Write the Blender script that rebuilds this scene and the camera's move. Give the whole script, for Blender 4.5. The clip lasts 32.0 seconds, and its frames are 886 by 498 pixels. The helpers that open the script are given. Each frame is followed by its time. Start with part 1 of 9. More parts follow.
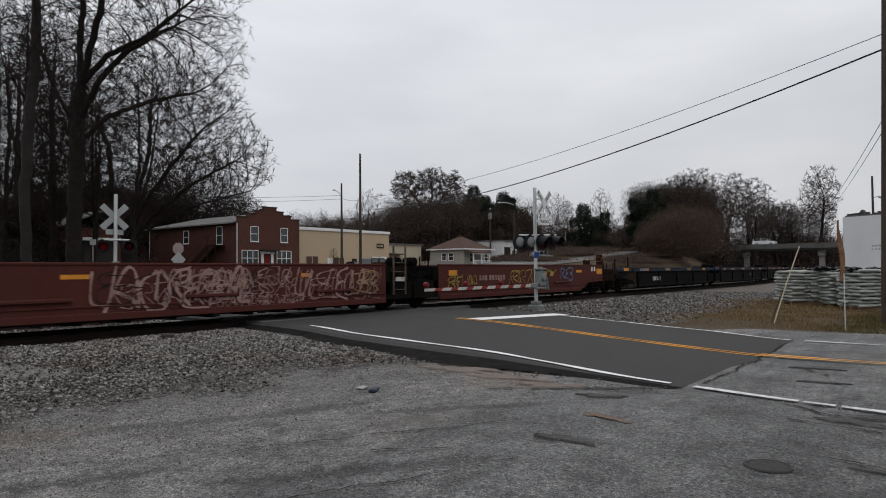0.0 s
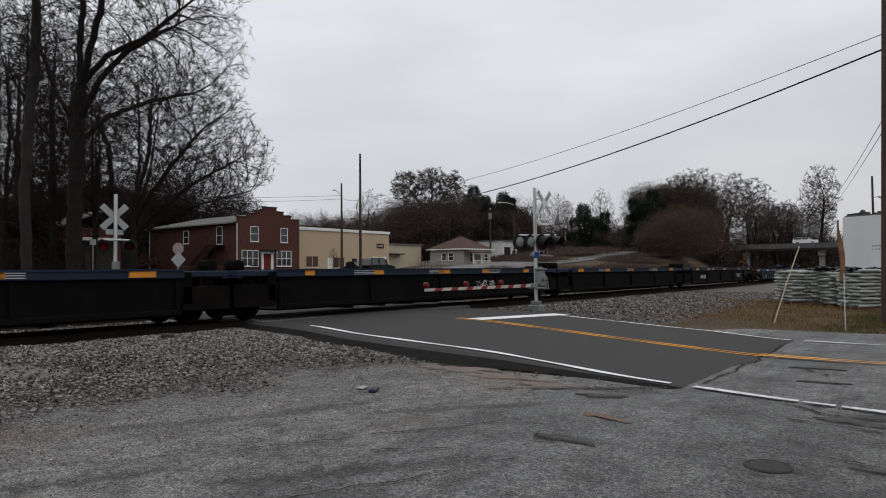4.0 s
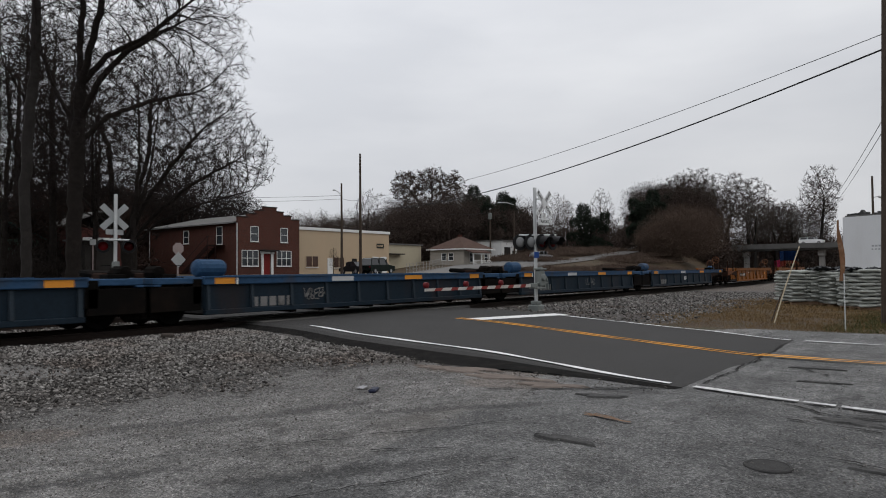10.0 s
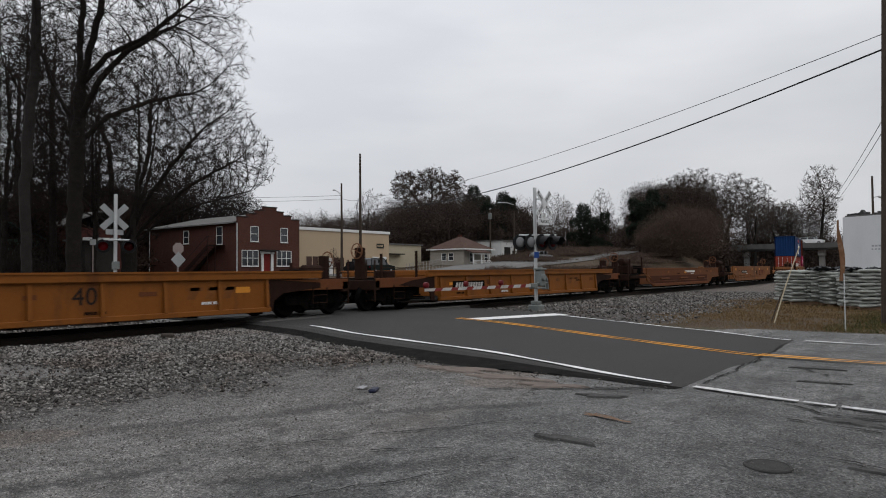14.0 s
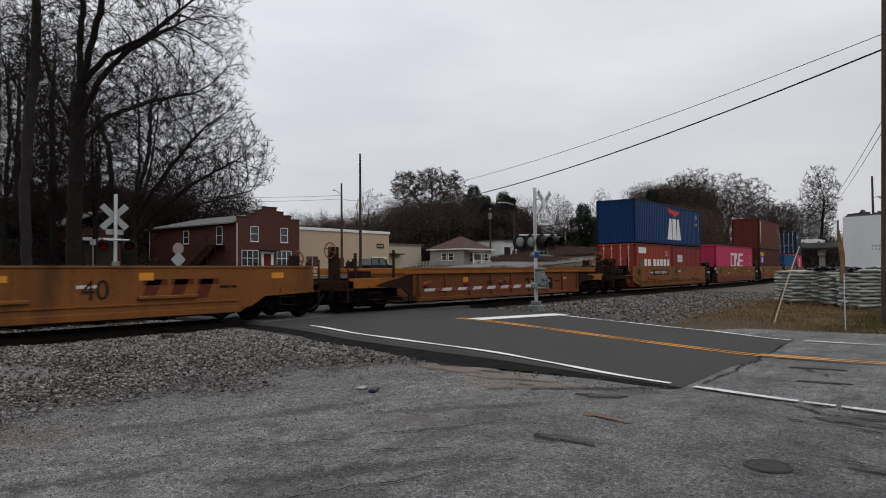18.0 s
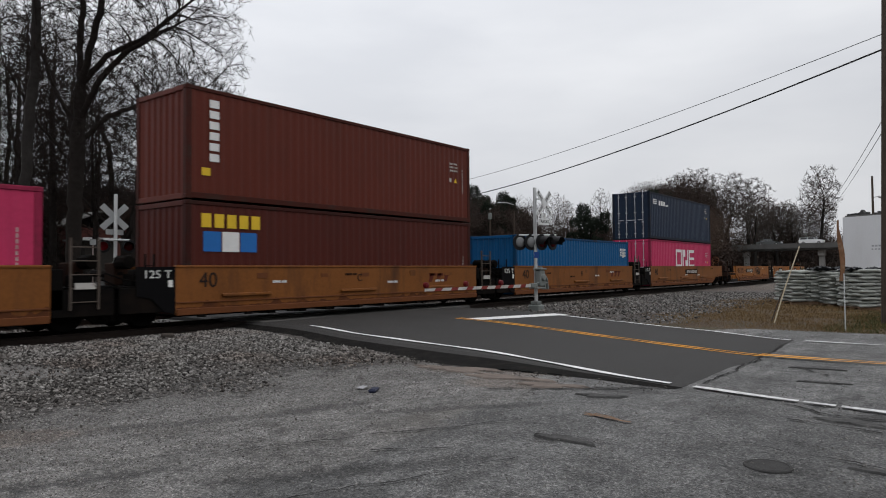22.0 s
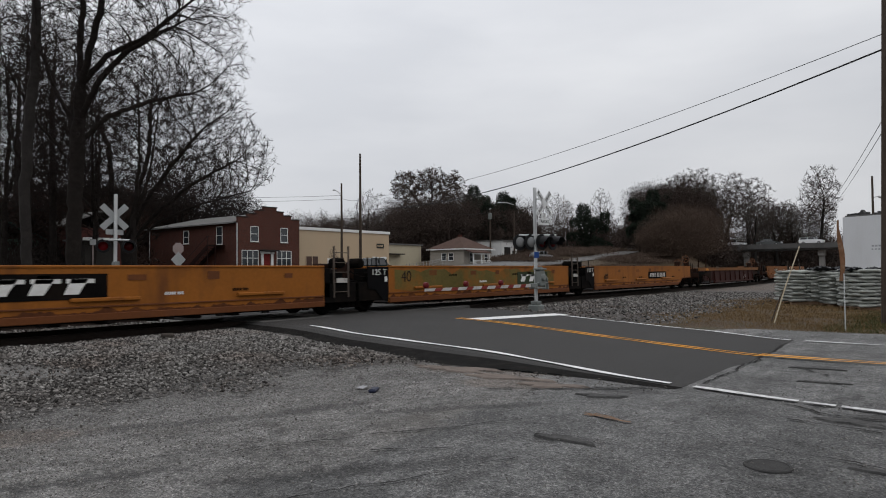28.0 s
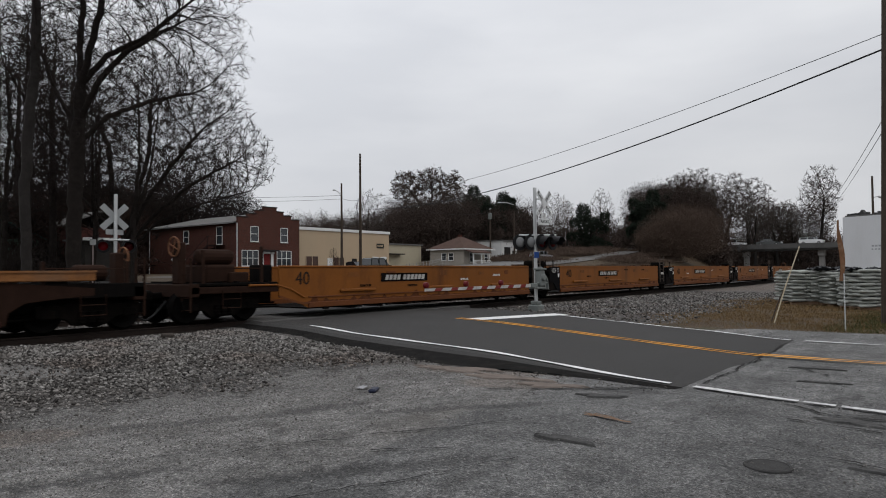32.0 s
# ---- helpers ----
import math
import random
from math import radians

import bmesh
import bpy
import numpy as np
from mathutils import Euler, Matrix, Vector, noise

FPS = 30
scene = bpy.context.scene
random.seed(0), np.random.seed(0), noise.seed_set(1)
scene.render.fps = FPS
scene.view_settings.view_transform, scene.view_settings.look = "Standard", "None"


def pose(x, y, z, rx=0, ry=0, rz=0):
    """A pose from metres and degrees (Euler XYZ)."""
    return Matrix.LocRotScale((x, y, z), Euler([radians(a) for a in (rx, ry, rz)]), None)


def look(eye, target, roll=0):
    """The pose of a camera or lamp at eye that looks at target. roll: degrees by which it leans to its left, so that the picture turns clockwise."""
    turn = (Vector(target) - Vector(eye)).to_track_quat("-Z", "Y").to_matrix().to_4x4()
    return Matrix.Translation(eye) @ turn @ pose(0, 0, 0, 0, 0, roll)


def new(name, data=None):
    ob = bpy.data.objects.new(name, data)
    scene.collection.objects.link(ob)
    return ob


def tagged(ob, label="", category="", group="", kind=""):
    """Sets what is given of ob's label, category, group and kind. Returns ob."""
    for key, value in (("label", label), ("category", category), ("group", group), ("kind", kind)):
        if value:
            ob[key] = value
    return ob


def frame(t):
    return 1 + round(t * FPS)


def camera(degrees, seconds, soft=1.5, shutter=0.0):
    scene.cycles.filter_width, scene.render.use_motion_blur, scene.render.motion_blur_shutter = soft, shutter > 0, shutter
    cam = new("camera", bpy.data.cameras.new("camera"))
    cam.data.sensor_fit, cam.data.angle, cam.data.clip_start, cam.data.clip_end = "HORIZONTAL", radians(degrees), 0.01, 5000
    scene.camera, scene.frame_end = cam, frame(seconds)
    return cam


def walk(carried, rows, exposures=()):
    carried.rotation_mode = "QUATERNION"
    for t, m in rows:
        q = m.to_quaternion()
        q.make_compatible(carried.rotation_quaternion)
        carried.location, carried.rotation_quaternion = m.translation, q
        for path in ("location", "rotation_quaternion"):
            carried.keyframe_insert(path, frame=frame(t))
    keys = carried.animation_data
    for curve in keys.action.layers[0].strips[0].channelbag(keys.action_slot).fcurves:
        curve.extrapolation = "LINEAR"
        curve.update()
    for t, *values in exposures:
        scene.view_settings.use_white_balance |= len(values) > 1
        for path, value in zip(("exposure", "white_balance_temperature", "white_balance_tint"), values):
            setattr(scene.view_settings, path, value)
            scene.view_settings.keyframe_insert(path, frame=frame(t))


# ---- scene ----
import collections

# The camera stands still on the lot beside the crossing.
# x runs along the track, y across it away from the camera, z = 0 is the top of the rails.
EYE = Vector((0.0, -16.64, 1.33))
YAW, PITCH = radians(52.19), radians(1.855)
AHEAD = Vector((math.sin(YAW) * math.cos(PITCH), math.cos(YAW) * math.cos(PITCH), math.sin(PITCH)))
cam = camera(66.2, 32.0, soft=1.0, shutter=0.12)
stand = look(EYE, EYE + AHEAD * 10, -0.506)
walk(cam, [(0, stand), (32.0, stand)], [(0, 0), (19, 0), (21, 0.06), (22.3, 0.11), (23.2, 0.12), (24.2, 0.03), (25, 0.04), (27.5, 0), (32, 0)])

# ---- light: a bright even overcast ----
SUN_UP, SUN_TURN = radians(52), radians(150)
world = bpy.data.worlds.new("overcast")
scene.world = world
world.use_nodes = True
wn, wl = world.node_tree.nodes, world.node_tree.links
wn.clear()
w_out = wn.new("ShaderNodeOutputWorld")
w_bg = wn.new("ShaderNodeBackground")
w_sky = wn.new("ShaderNodeTexSky")
w_sky.sky_type, w_sky.sun_disc = "NISHITA", False
w_sky.sun_elevation, w_sky.sun_rotation = SUN_UP, SUN_TURN
w_sky.air_density, w_sky.dust_density = 1.0, 4.0
w_scale = wn.new("ShaderNodeMix")
w_scale.data_type, w_scale.blend_type = "RGBA", "MULTIPLY"
w_scale.inputs["Factor"].default_value = 1.0
w_scale.inputs["B"].default_value = (0.06, 0.06, 0.06, 1)
wl.new(w_sky.outputs[0], w_scale.inputs["A"])
w_co = wn.new("ShaderNodeTexCoord")
w_map = wn.new("ShaderNodeMapping")
w_map.inputs["Scale"].default_value = (1.4, 1.4, 5.0)
w_noise = wn.new("ShaderNodeTexNoise")
w_noise.inputs["Scale"].default_value = 1.5
w_noise.inputs["Detail"].default_value = 5
w_noise.inputs["Roughness"].default_value = 0.5
wl.new(w_co.outputs["Generated"], w_map.inputs[0])
wl.new(w_map.outputs[0], w_noise.inputs[0])
w_ramp = wn.new("ShaderNodeValToRGB")
w_ramp.color_ramp.elements[0].position, w_ramp.color_ramp.elements[0].color = 0.30, (0.56, 0.575, 0.61, 1)
w_ramp.color_ramp.elements[1].position, w_ramp.color_ramp.elements[1].color = 0.72, (0.70, 0.71, 0.735, 1)
wl.new(w_noise.outputs[0], w_ramp.inputs[0])
w_mix = wn.new("ShaderNodeMix")
w_mix.data_type = "RGBA"
w_mix.inputs["Factor"].default_value = 0.93
wl.new(w_scale.outputs["Result"], w_mix.inputs["A"])
wl.new(w_ramp.outputs[0], w_mix.inputs["B"])
w_sep = wn.new("ShaderNodeSeparateXYZ")
wl.new(w_co.outputs["Generated"], w_sep.inputs[0])
w_lift = wn.new("ShaderNodeMapRange")
w_lift.inputs[1].default_value, w_lift.inputs[2].default_value = 0.0, 1.0
w_lift.inputs[3].default_value, w_lift.inputs[4].default_value = 0.98, 1.95
wl.new(w_sep.outputs[2], w_lift.inputs[0])
w_zen = wn.new("ShaderNodeMix")
w_zen.data_type, w_zen.blend_type = "RGBA", "MULTIPLY"
w_zen.inputs["Factor"].default_value = 1.0
wl.new(w_mix.outputs["Result"], w_zen.inputs["A"])
wl.new(w_lift.outputs[0], w_zen.inputs["B"])
w_side = wn.new("ShaderNodeVectorMath")
w_side.operation = "DOT_PRODUCT"
w_side.inputs[1].default_value = (-0.6, 0.8, 0.0)
wl.new(w_co.outputs["Generated"], w_side.inputs[0])
w_fade = wn.new("ShaderNodeMapRange")
w_fade.inputs[1].default_value, w_fade.inputs[2].default_value = -1.0, 1.0
w_fade.inputs[3].default_value, w_fade.inputs[4].default_value = 0.78, 1.16
wl.new(w_side.outputs["Value"], w_fade.inputs[0])
w_even = wn.new("ShaderNodeMix")
w_even.data_type, w_even.blend_type = "RGBA", "MULTIPLY"
w_even.inputs["Factor"].default_value = 1.0
wl.new(w_zen.outputs["Result"], w_even.inputs["A"])
wl.new(w_fade.outputs[0], w_even.inputs["B"])
wl.new(w_even.outputs["Result"], w_bg.inputs[0])
w_bg.inputs[1].default_value = 1.03
wl.new(w_bg.outputs[0], w_out.inputs[0])
sun = new("sun", bpy.data.lights.new("sun", "SUN"))
sun.data.energy, sun.data.angle, sun.data.color = 0.5, radians(60), (1.0, 0.97, 0.93)
sun.matrix_world = look((0, 0, 60), Vector((0, 0, 60)) - Vector((math.sin(SUN_TURN) * math.cos(SUN_UP), math.cos(SUN_TURN) * math.cos(SUN_UP), math.sin(SUN_UP))))
scene.view_settings.exposure = 0.0

# ---- materials ----
MATS = {}


def mat(name, col, rough=0.7, var=0.25, scale=3.0, fine=40.0, bump=0.2, metal=0.0, stain=None, stain_amount=0.35, stain_scale=1.2, streak=False, spec=0.12, rand=0.0):
    """A surface with two scales of variation, stains of its own and a fine relief."""
    if name in MATS:
        return MATS[name]
    m = bpy.data.materials.new(name)
    m.use_nodes = True
    n, l = m.node_tree.nodes, m.node_tree.links
    b = n["Principled BSDF"]
    co = n.new("ShaderNodeTexCoord")
    mp = n.new("ShaderNodeMapping")
    l.new(co.outputs["Object"], mp.inputs[0])
    big = n.new("ShaderNodeTexNoise")
    big.inputs["Scale"].default_value, big.inputs["Detail"].default_value = scale, 6
    small = n.new("ShaderNodeTexNoise")
    small.inputs["Scale"].default_value, small.inputs["Detail"].default_value = fine, 3
    l.new(mp.outputs[0], big.inputs[0])
    l.new(mp.outputs[0], small.inputs[0])
    add = n.new("ShaderNodeMath")
    add.operation = "ADD"
    l.new(big.outputs[0], add.inputs[0])
    l.new(small.outputs[0], add.inputs[1])
    last = add.outputs[0]
    if rand:
        info = n.new("ShaderNodeObjectInfo")
        ra = n.new("ShaderNodeMath")
        ra.operation = "MULTIPLY_ADD"
        ra.inputs[1].default_value, ra.inputs[2].default_value = rand, -rand / 2
        l.new(info.outputs["Random"], ra.inputs[0])
        s2 = n.new("ShaderNodeMath")
        s2.operation = "ADD"
        l.new(last, s2.inputs[0])
        l.new(ra.outputs[0], s2.inputs[1])
        last = s2.outputs[0]
    mr = n.new("ShaderNodeMapRange")
    mr.inputs[1].default_value, mr.inputs[2].default_value = 0.55, 1.45
    mr.inputs[3].default_value, mr.inputs[4].default_value = 1 - var, 1 + var
    l.new(last, mr.inputs[0])
    mul = n.new("ShaderNodeMix")
    mul.data_type, mul.blend_type = "RGBA", "MULTIPLY"
    mul.inputs["Factor"].default_value = 1
    mul.inputs["A"].default_value = (*col, 1)
    l.new(mr.outputs[0], mul.inputs["B"])
    out = mul.outputs["Result"]
    if stain:
        sm = n.new("ShaderNodeMapping")
        sm.inputs["Scale"].default_value = (1, 1, 0.22) if streak else (1, 1, 1)
        l.new(co.outputs["Object"], sm.inputs[0])
        st = n.new("ShaderNodeTexNoise")
        st.inputs["Scale"].default_value, st.inputs["Detail"].default_value, st.inputs["Roughness"].default_value = stain_scale, 7, 0.65
        l.new(sm.outputs[0], st.inputs[0])
        rp = n.new("ShaderNodeMapRange")
        rp.inputs[1].default_value, rp.inputs[2].default_value = 0.5, 0.72
        rp.inputs[4].default_value = stain_amount
        l.new(st.outputs[0], rp.inputs[0])
        mx = n.new("ShaderNodeMix")
        mx.data_type = "RGBA"
        mx.inputs["B"].default_value = (*stain, 1)
        l.new(rp.outputs[0], mx.inputs["Factor"])
        l.new(out, mx.inputs["A"])
        out = mx.outputs["Result"]
    l.new(out, b.inputs["Base Color"])
    b.inputs["Roughness"].default_value, b.inputs["Metallic"].default_value = rough, metal
    b.inputs["Specular IOR Level"].default_value = spec
    if bump:
        bp = n.new("ShaderNodeBump")
        bp.inputs["Strength"].default_value, bp.inputs["Distance"].default_value = bump, 0.02
        l.new(add.outputs[0], bp.inputs["Height"])
        l.new(bp.outputs[0], b.inputs["Normal"])
    MATS[name] = m
    return m


def glow(name, col, strength):
    if name in MATS:
        return MATS[name]
    m = mat(name, col, 0.3, 0.05, bump=0)
    b = m.node_tree.nodes["Principled BSDF"]
    b.inputs["Emission Color"].default_value, b.inputs["Emission Strength"].default_value = (*col, 1), strength
    return m


def brick_mat(name, a, b2, mortar, scale):
    if name in MATS:
        return MATS[name]
    m = mat(name, a, 0.85, 0.2, 0.6, 6, 0.1)
    n, l = m.node_tree.nodes, m.node_tree.links
    co = n.new("ShaderNodeTexCoord")
    # brick courses run round the walls: the two horizontal directions are added up
    sp, cb, ad = n.new("ShaderNodeSeparateXYZ"), n.new("ShaderNodeCombineXYZ"), n.new("ShaderNodeMath")
    l.new(co.outputs["Object"], sp.inputs[0])
    l.new(sp.outputs[0], ad.inputs[0])
    l.new(sp.outputs[1], ad.inputs[1])
    l.new(ad.outputs[0], cb.inputs[0])
    l.new(sp.outputs[2], cb.inputs[1])
    bt = n.new("ShaderNodeTexBrick")
    bt.inputs["Color1"].default_value, bt.inputs["Color2"].default_value, bt.inputs["Mortar"].default_value = (*a, 1), (*b2, 1), (*mortar, 1)
    bt.inputs["Scale"].default_value = scale
    bt.inputs["Brick Width"].default_value, bt.inputs["Row Height"].default_value, bt.inputs["Mortar Size"].default_value = 0.22, 0.075, 0.01
    l.new(cb.outputs[0], bt.inputs[0])
    mul = [x for x in n if x.type == "MIX"][0]
    l.new(bt.outputs[0], mul.inputs["A"])
    return m


STEEL = mat("galvanised_steel", (0.48, 0.49, 0.49), 0.55, 0.12, 4, 60, 0.05, 0.5)
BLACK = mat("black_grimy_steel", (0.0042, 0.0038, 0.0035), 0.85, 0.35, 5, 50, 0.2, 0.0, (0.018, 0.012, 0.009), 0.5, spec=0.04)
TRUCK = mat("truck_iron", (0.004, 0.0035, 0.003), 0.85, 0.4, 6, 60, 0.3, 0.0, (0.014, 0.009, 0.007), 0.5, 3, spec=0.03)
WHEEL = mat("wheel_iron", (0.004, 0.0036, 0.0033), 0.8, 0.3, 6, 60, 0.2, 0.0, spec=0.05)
RAILTOP = mat("rail_steel", (0.022, 0.016, 0.0135), 0.7, 0.3, 3, 60, 0.2, 0.1)
WHITE = mat("white_marking", (0.62, 0.62, 0.60), 0.6, 0.1, 3, 50, 0.05, stain=(0.3, 0.27, 0.24), stain_amount=0.4, stain_scale=3)
YELLOW = mat("car_yellow", (0.18, 0.062, 0.011), 0.55, 0.14, 0.8, 14, 0.05, 0.0, (0.07, 0.026, 0.01), 0.7, 1.1, True)
YELLOW2 = mat("car_yellow_bright", (0.235, 0.082, 0.013), 0.55, 0.16, 0.8, 14, 0.05, 0.0, (0.10, 0.036, 0.013), 0.85, 1.3, True)
ORANGE = mat("car_orange_faded", (0.165, 0.060, 0.015), 0.6, 0.2, 0.9, 14, 0.05, 0.0, (0.06, 0.026, 0.013), 0.9, 1.0, True)
BROWN = mat("car_brown", (0.060, 0.016, 0.012), 0.65, 0.2, 0.8, 14, 0.06, 0.0, (0.05, 0.022, 0.017), 0.6, 1.0, True)
RUST = mat("car_rust_orange", (0.115, 0.040, 0.014), 0.7, 0.25, 0.8, 14, 0.08, 0.0, (0.09, 0.035, 0.018), 0.7, 1.0, True)
MAROON = mat("car_maroon", (0.034, 0.0105, 0.0085), 0.7, 0.25, 0.8, 14, 0.08, 0.0, (0.04, 0.02, 0.015), 0.6, 1.0, True)
CARBLACK = mat("car_black", (0.0045, 0.0043, 0.0048), 0.75, 0.3, 0.9, 14, 0.05, 0.0, (0.012, 0.009, 0.007), 0.6, 1.1, True, spec=0.04)
CARBLUE = mat("car_blue", (0.0078, 0.0155, 0.024), 0.6, 0.35, 0.9, 14, 0.05, 0.0, (0.021, 0.016, 0.0155), 1.0, 0.45, True)
RIBBLUE = mat("rib_worn_blue", (0.020, 0.029, 0.038), 0.7, 0.3, 0.9, 14, 0.05, 0.0, (0.055, 0.048, 0.045), 0.6, 1.4, True)
CHORDBLUE = mat("chord_blue", (0.020, 0.052, 0.105), 0.6, 0.35, 0.9, 14, 0.05, 0.0, (0.050, 0.046, 0.046), 0.8, 0.8)
CHORDNAVY = mat("chord_navy", (0.012, 0.020, 0.038), 0.6, 0.25, 0.9, 14, 0.05, 0.0, (0.022, 0.018, 0.015), 0.8, 0.9)
CHORDRUST = mat("chord_rust", (0.20, 0.085, 0.03), 0.7, 0.3, 0.9, 14, 0.05, 0.0, (0.10, 0.085, 0.07), 0.6, 1.1)
PATCH = mat("reflective_orange", (0.55, 0.22, 0.03), 0.5, 0.15, 2, 30, 0.02)


# ---- mesh building ----
class Build:
    """Collects vertices and faces of one mesh."""

    def __init__(self):
        self.v, self.f, self.m = [], [], []

    def face(self, pts, m=0):
        k = len(self.v)
        self.v += [tuple(p) for p in pts]
        self.f.append(tuple(range(k, k + len(pts))))
        self.m.append(m)

    def box(self, x0, x1, y0, y1, z0, z1, c=0.0, m=0):
        """A box, with chamfered edges where c is given."""
        if c <= 0:
            k = len(self.v)
            self.v += [(x, y, z) for x in (x0, x1) for y in (y0, y1) for z in (z0, z1)]
            for q in ((0, 1, 3, 2), (4, 6, 7, 5), (0, 4, 5, 1), (2, 3, 7, 6), (0, 2, 6, 4), (1, 5, 7, 3)):
                self.f.append(tuple(k + i for i in q))
                self.m.append(m)
            return
        lo, hi = (x0, y0, z0), (x1, y1, z1)
        mid = [(a + b) / 2 for a, b in zip(lo, hi)]

        def pt(axis, s):
            return tuple((hi[i] if s[i] else lo[i]) if i == axis else (hi[i] - c if s[i] else lo[i] + c) for i in range(3))

        def put(pts):
            a, b, d = (Vector(p) for p in pts[:3])
            cen = sum((Vector(p) for p in pts), Vector()) / len(pts)
            if (b - a).cross(d - a).dot(cen - Vector(mid)) < 0:
                pts = pts[::-1]
            self.face(pts, m)

        for a in range(3):
            p, q = (a + 1) % 3, (a + 2) % 3
            for s in (0, 1):
                ring = []
                for u, w in ((0, 0), (1, 0), (1, 1), (0, 1)):
                    t = [0, 0, 0]
                    t[a], t[p], t[q] = s, u, w
                    ring.append(pt(a, t))
                put(ring)
            for s in (0, 1):
                for t2 in (0, 1):
                    e = []
                    for ax, w in ((a, 0), (a, 1), (p, 1), (p, 0)):
                        t = [0, 0, 0]
                        t[a], t[p], t[q] = s, t2, w
                        e.append(pt(ax, t))
                    put(e)
        for sx in (0, 1):
            for sy in (0, 1):
                for sz in (0, 1):
                    put([pt(a, (sx, sy, sz)) for a in range(3)])

    def tube(self, pts, radii, n=6, m=0, caps=True):
        """A tapered round bar along a line of points."""
        pts = [Vector(p) for p in pts]
        if not isinstance(radii, (list, tuple)):
            radii = [radii] * len(pts)
        base = len(self.v)
        for i, p in enumerate(pts):
            d = (pts[min(i + 1, len(pts) - 1)] - pts[max(i - 1, 0)]).normalized()
            side = d.cross(Vector((0, 0, 1)) if abs(d.z) < 0.9 else Vector((1, 0, 0))).normalized()
            up = side.cross(d)
            for k in range(n):
                a = 2 * math.pi * k / n
                self.v.append(tuple(p + (side * math.cos(a) + up * math.sin(a)) * radii[i]))
        for i in range(len(pts) - 1):
            for k in range(n):
                a, b = base + i * n + k, base + i * n + (k + 1) % n
                self.f.append((a, b, b + n, a + n))
                self.m.append(m)
        if caps:
            self.f.append(tuple(base + k for k in reversed(range(n))))
            self.f.append(tuple(base + (len(pts) - 1) * n + k for k in range(n)))
            self.m += [m, m]

    def prism(self, outline, axis, a0, a1, m=0):
        """A flat outline (in the two other axes) given thickness along an axis."""
        def at(p, a):
            return {"x": (a, p[0], p[1]), "y": (p[0], a, p[1]), "z": (p[0], p[1], a)}[axis]
        k, n = len(self.v), len(outline)
        self.v += [at(p, a0) for p in outline] + [at(p, a1) for p in outline]
        self.f.append(tuple(k + i for i in range(n)))
        self.f.append(tuple(k + n + i for i in reversed(range(n))))
        for i in range(n):
            j = (i + 1) % n
            self.f.append((k + i, k + n + i, k + n + j, k + j))
        self.m += [m] * (n + 2)

    def lathe(self, profile, n=16, axis="z", centre=(0, 0, 0), m=0):
        """A turned form: profile of (radius, height)."""
        k = len(self.v)
        for r, h in profile:
            for i in range(n):
                a = 2 * math.pi * i / n
                u, w = r * math.cos(a), r * math.sin(a)
                p = {"z": (u, w, h), "y": (u, h, w), "x": (h, u, w)}[axis]
                self.v.append((p[0] + centre[0], p[1] + centre[1], p[2] + centre[2]))
        for j in range(len(profile) - 1):
            for i in range(n):
                a, b = k + j * n + i, k + j * n + (i + 1) % n
                self.f.append((a, b, b + n, a + n))
                self.m.append(m)
        self.f.append(tuple(k + i for i in range(n)))
        self.f.append(tuple(k + (len(profile) - 1) * n + i for i in range(n)))
        self.m += [m, m]

    def mesh(self, name, *materials, smooth=False, tidy=True):
        me = bpy.data.meshes.new(name)
        me.from_pydata(self.v, [], self.f)
        for mm in materials:
            me.materials.append(mm)
        if len(materials) > 1:
            me.polygons.foreach_set("material_index", self.m)
        if tidy:
            bm = bmesh.new()
            bm.from_mesh(me)
            bmesh.ops.recalc_face_normals(bm, faces=bm.faces)
            bm.to_mesh(me)
            bm.free()
        if smooth:
            me.polygons.foreach_set("use_smooth", [True] * len(me.polygons))
        me.update()
        return me


def thing(name, m=None, label="", category="", group="", kind=""):
    ob = new(name)
    ob.empty_display_size = 0.2
    ob.matrix_basis = m if m is not None else Matrix()
    return tagged(ob, label, category, group, kind)


def part(name, b, material, parent, label="", m=None, smooth=False, tidy=True):
    """One mesh object under a thing or under a part. b is a Build or a finished mesh."""
    me = b if isinstance(b, bpy.types.Mesh) else b.mesh(name, *(material if isinstance(material, (list, tuple)) else [material]), smooth=smooth, tidy=tidy)
    ob = new(name, me)
    ob.parent = parent
    if m is not None:
        ob.matrix_basis = m
    return tagged(ob, label)


def solid(name, b, material, label="", category="", group="", kind="", m=None, smooth=False, tidy=True):
    """A thing that is one mesh."""
    ob = new(name, b.mesh(name, *(material if isinstance(material, (list, tuple)) else [material]), smooth=smooth, tidy=tidy))
    if m is not None:
        ob.matrix_basis = m
    return tagged(ob, label, category, group, kind)


def boxpart(name, dims, material, parent, c=0.0, label="", m=None):
    b = Build()
    b.box(*dims, c)
    return part(name, b, material, parent, label, m, tidy=c > 0)


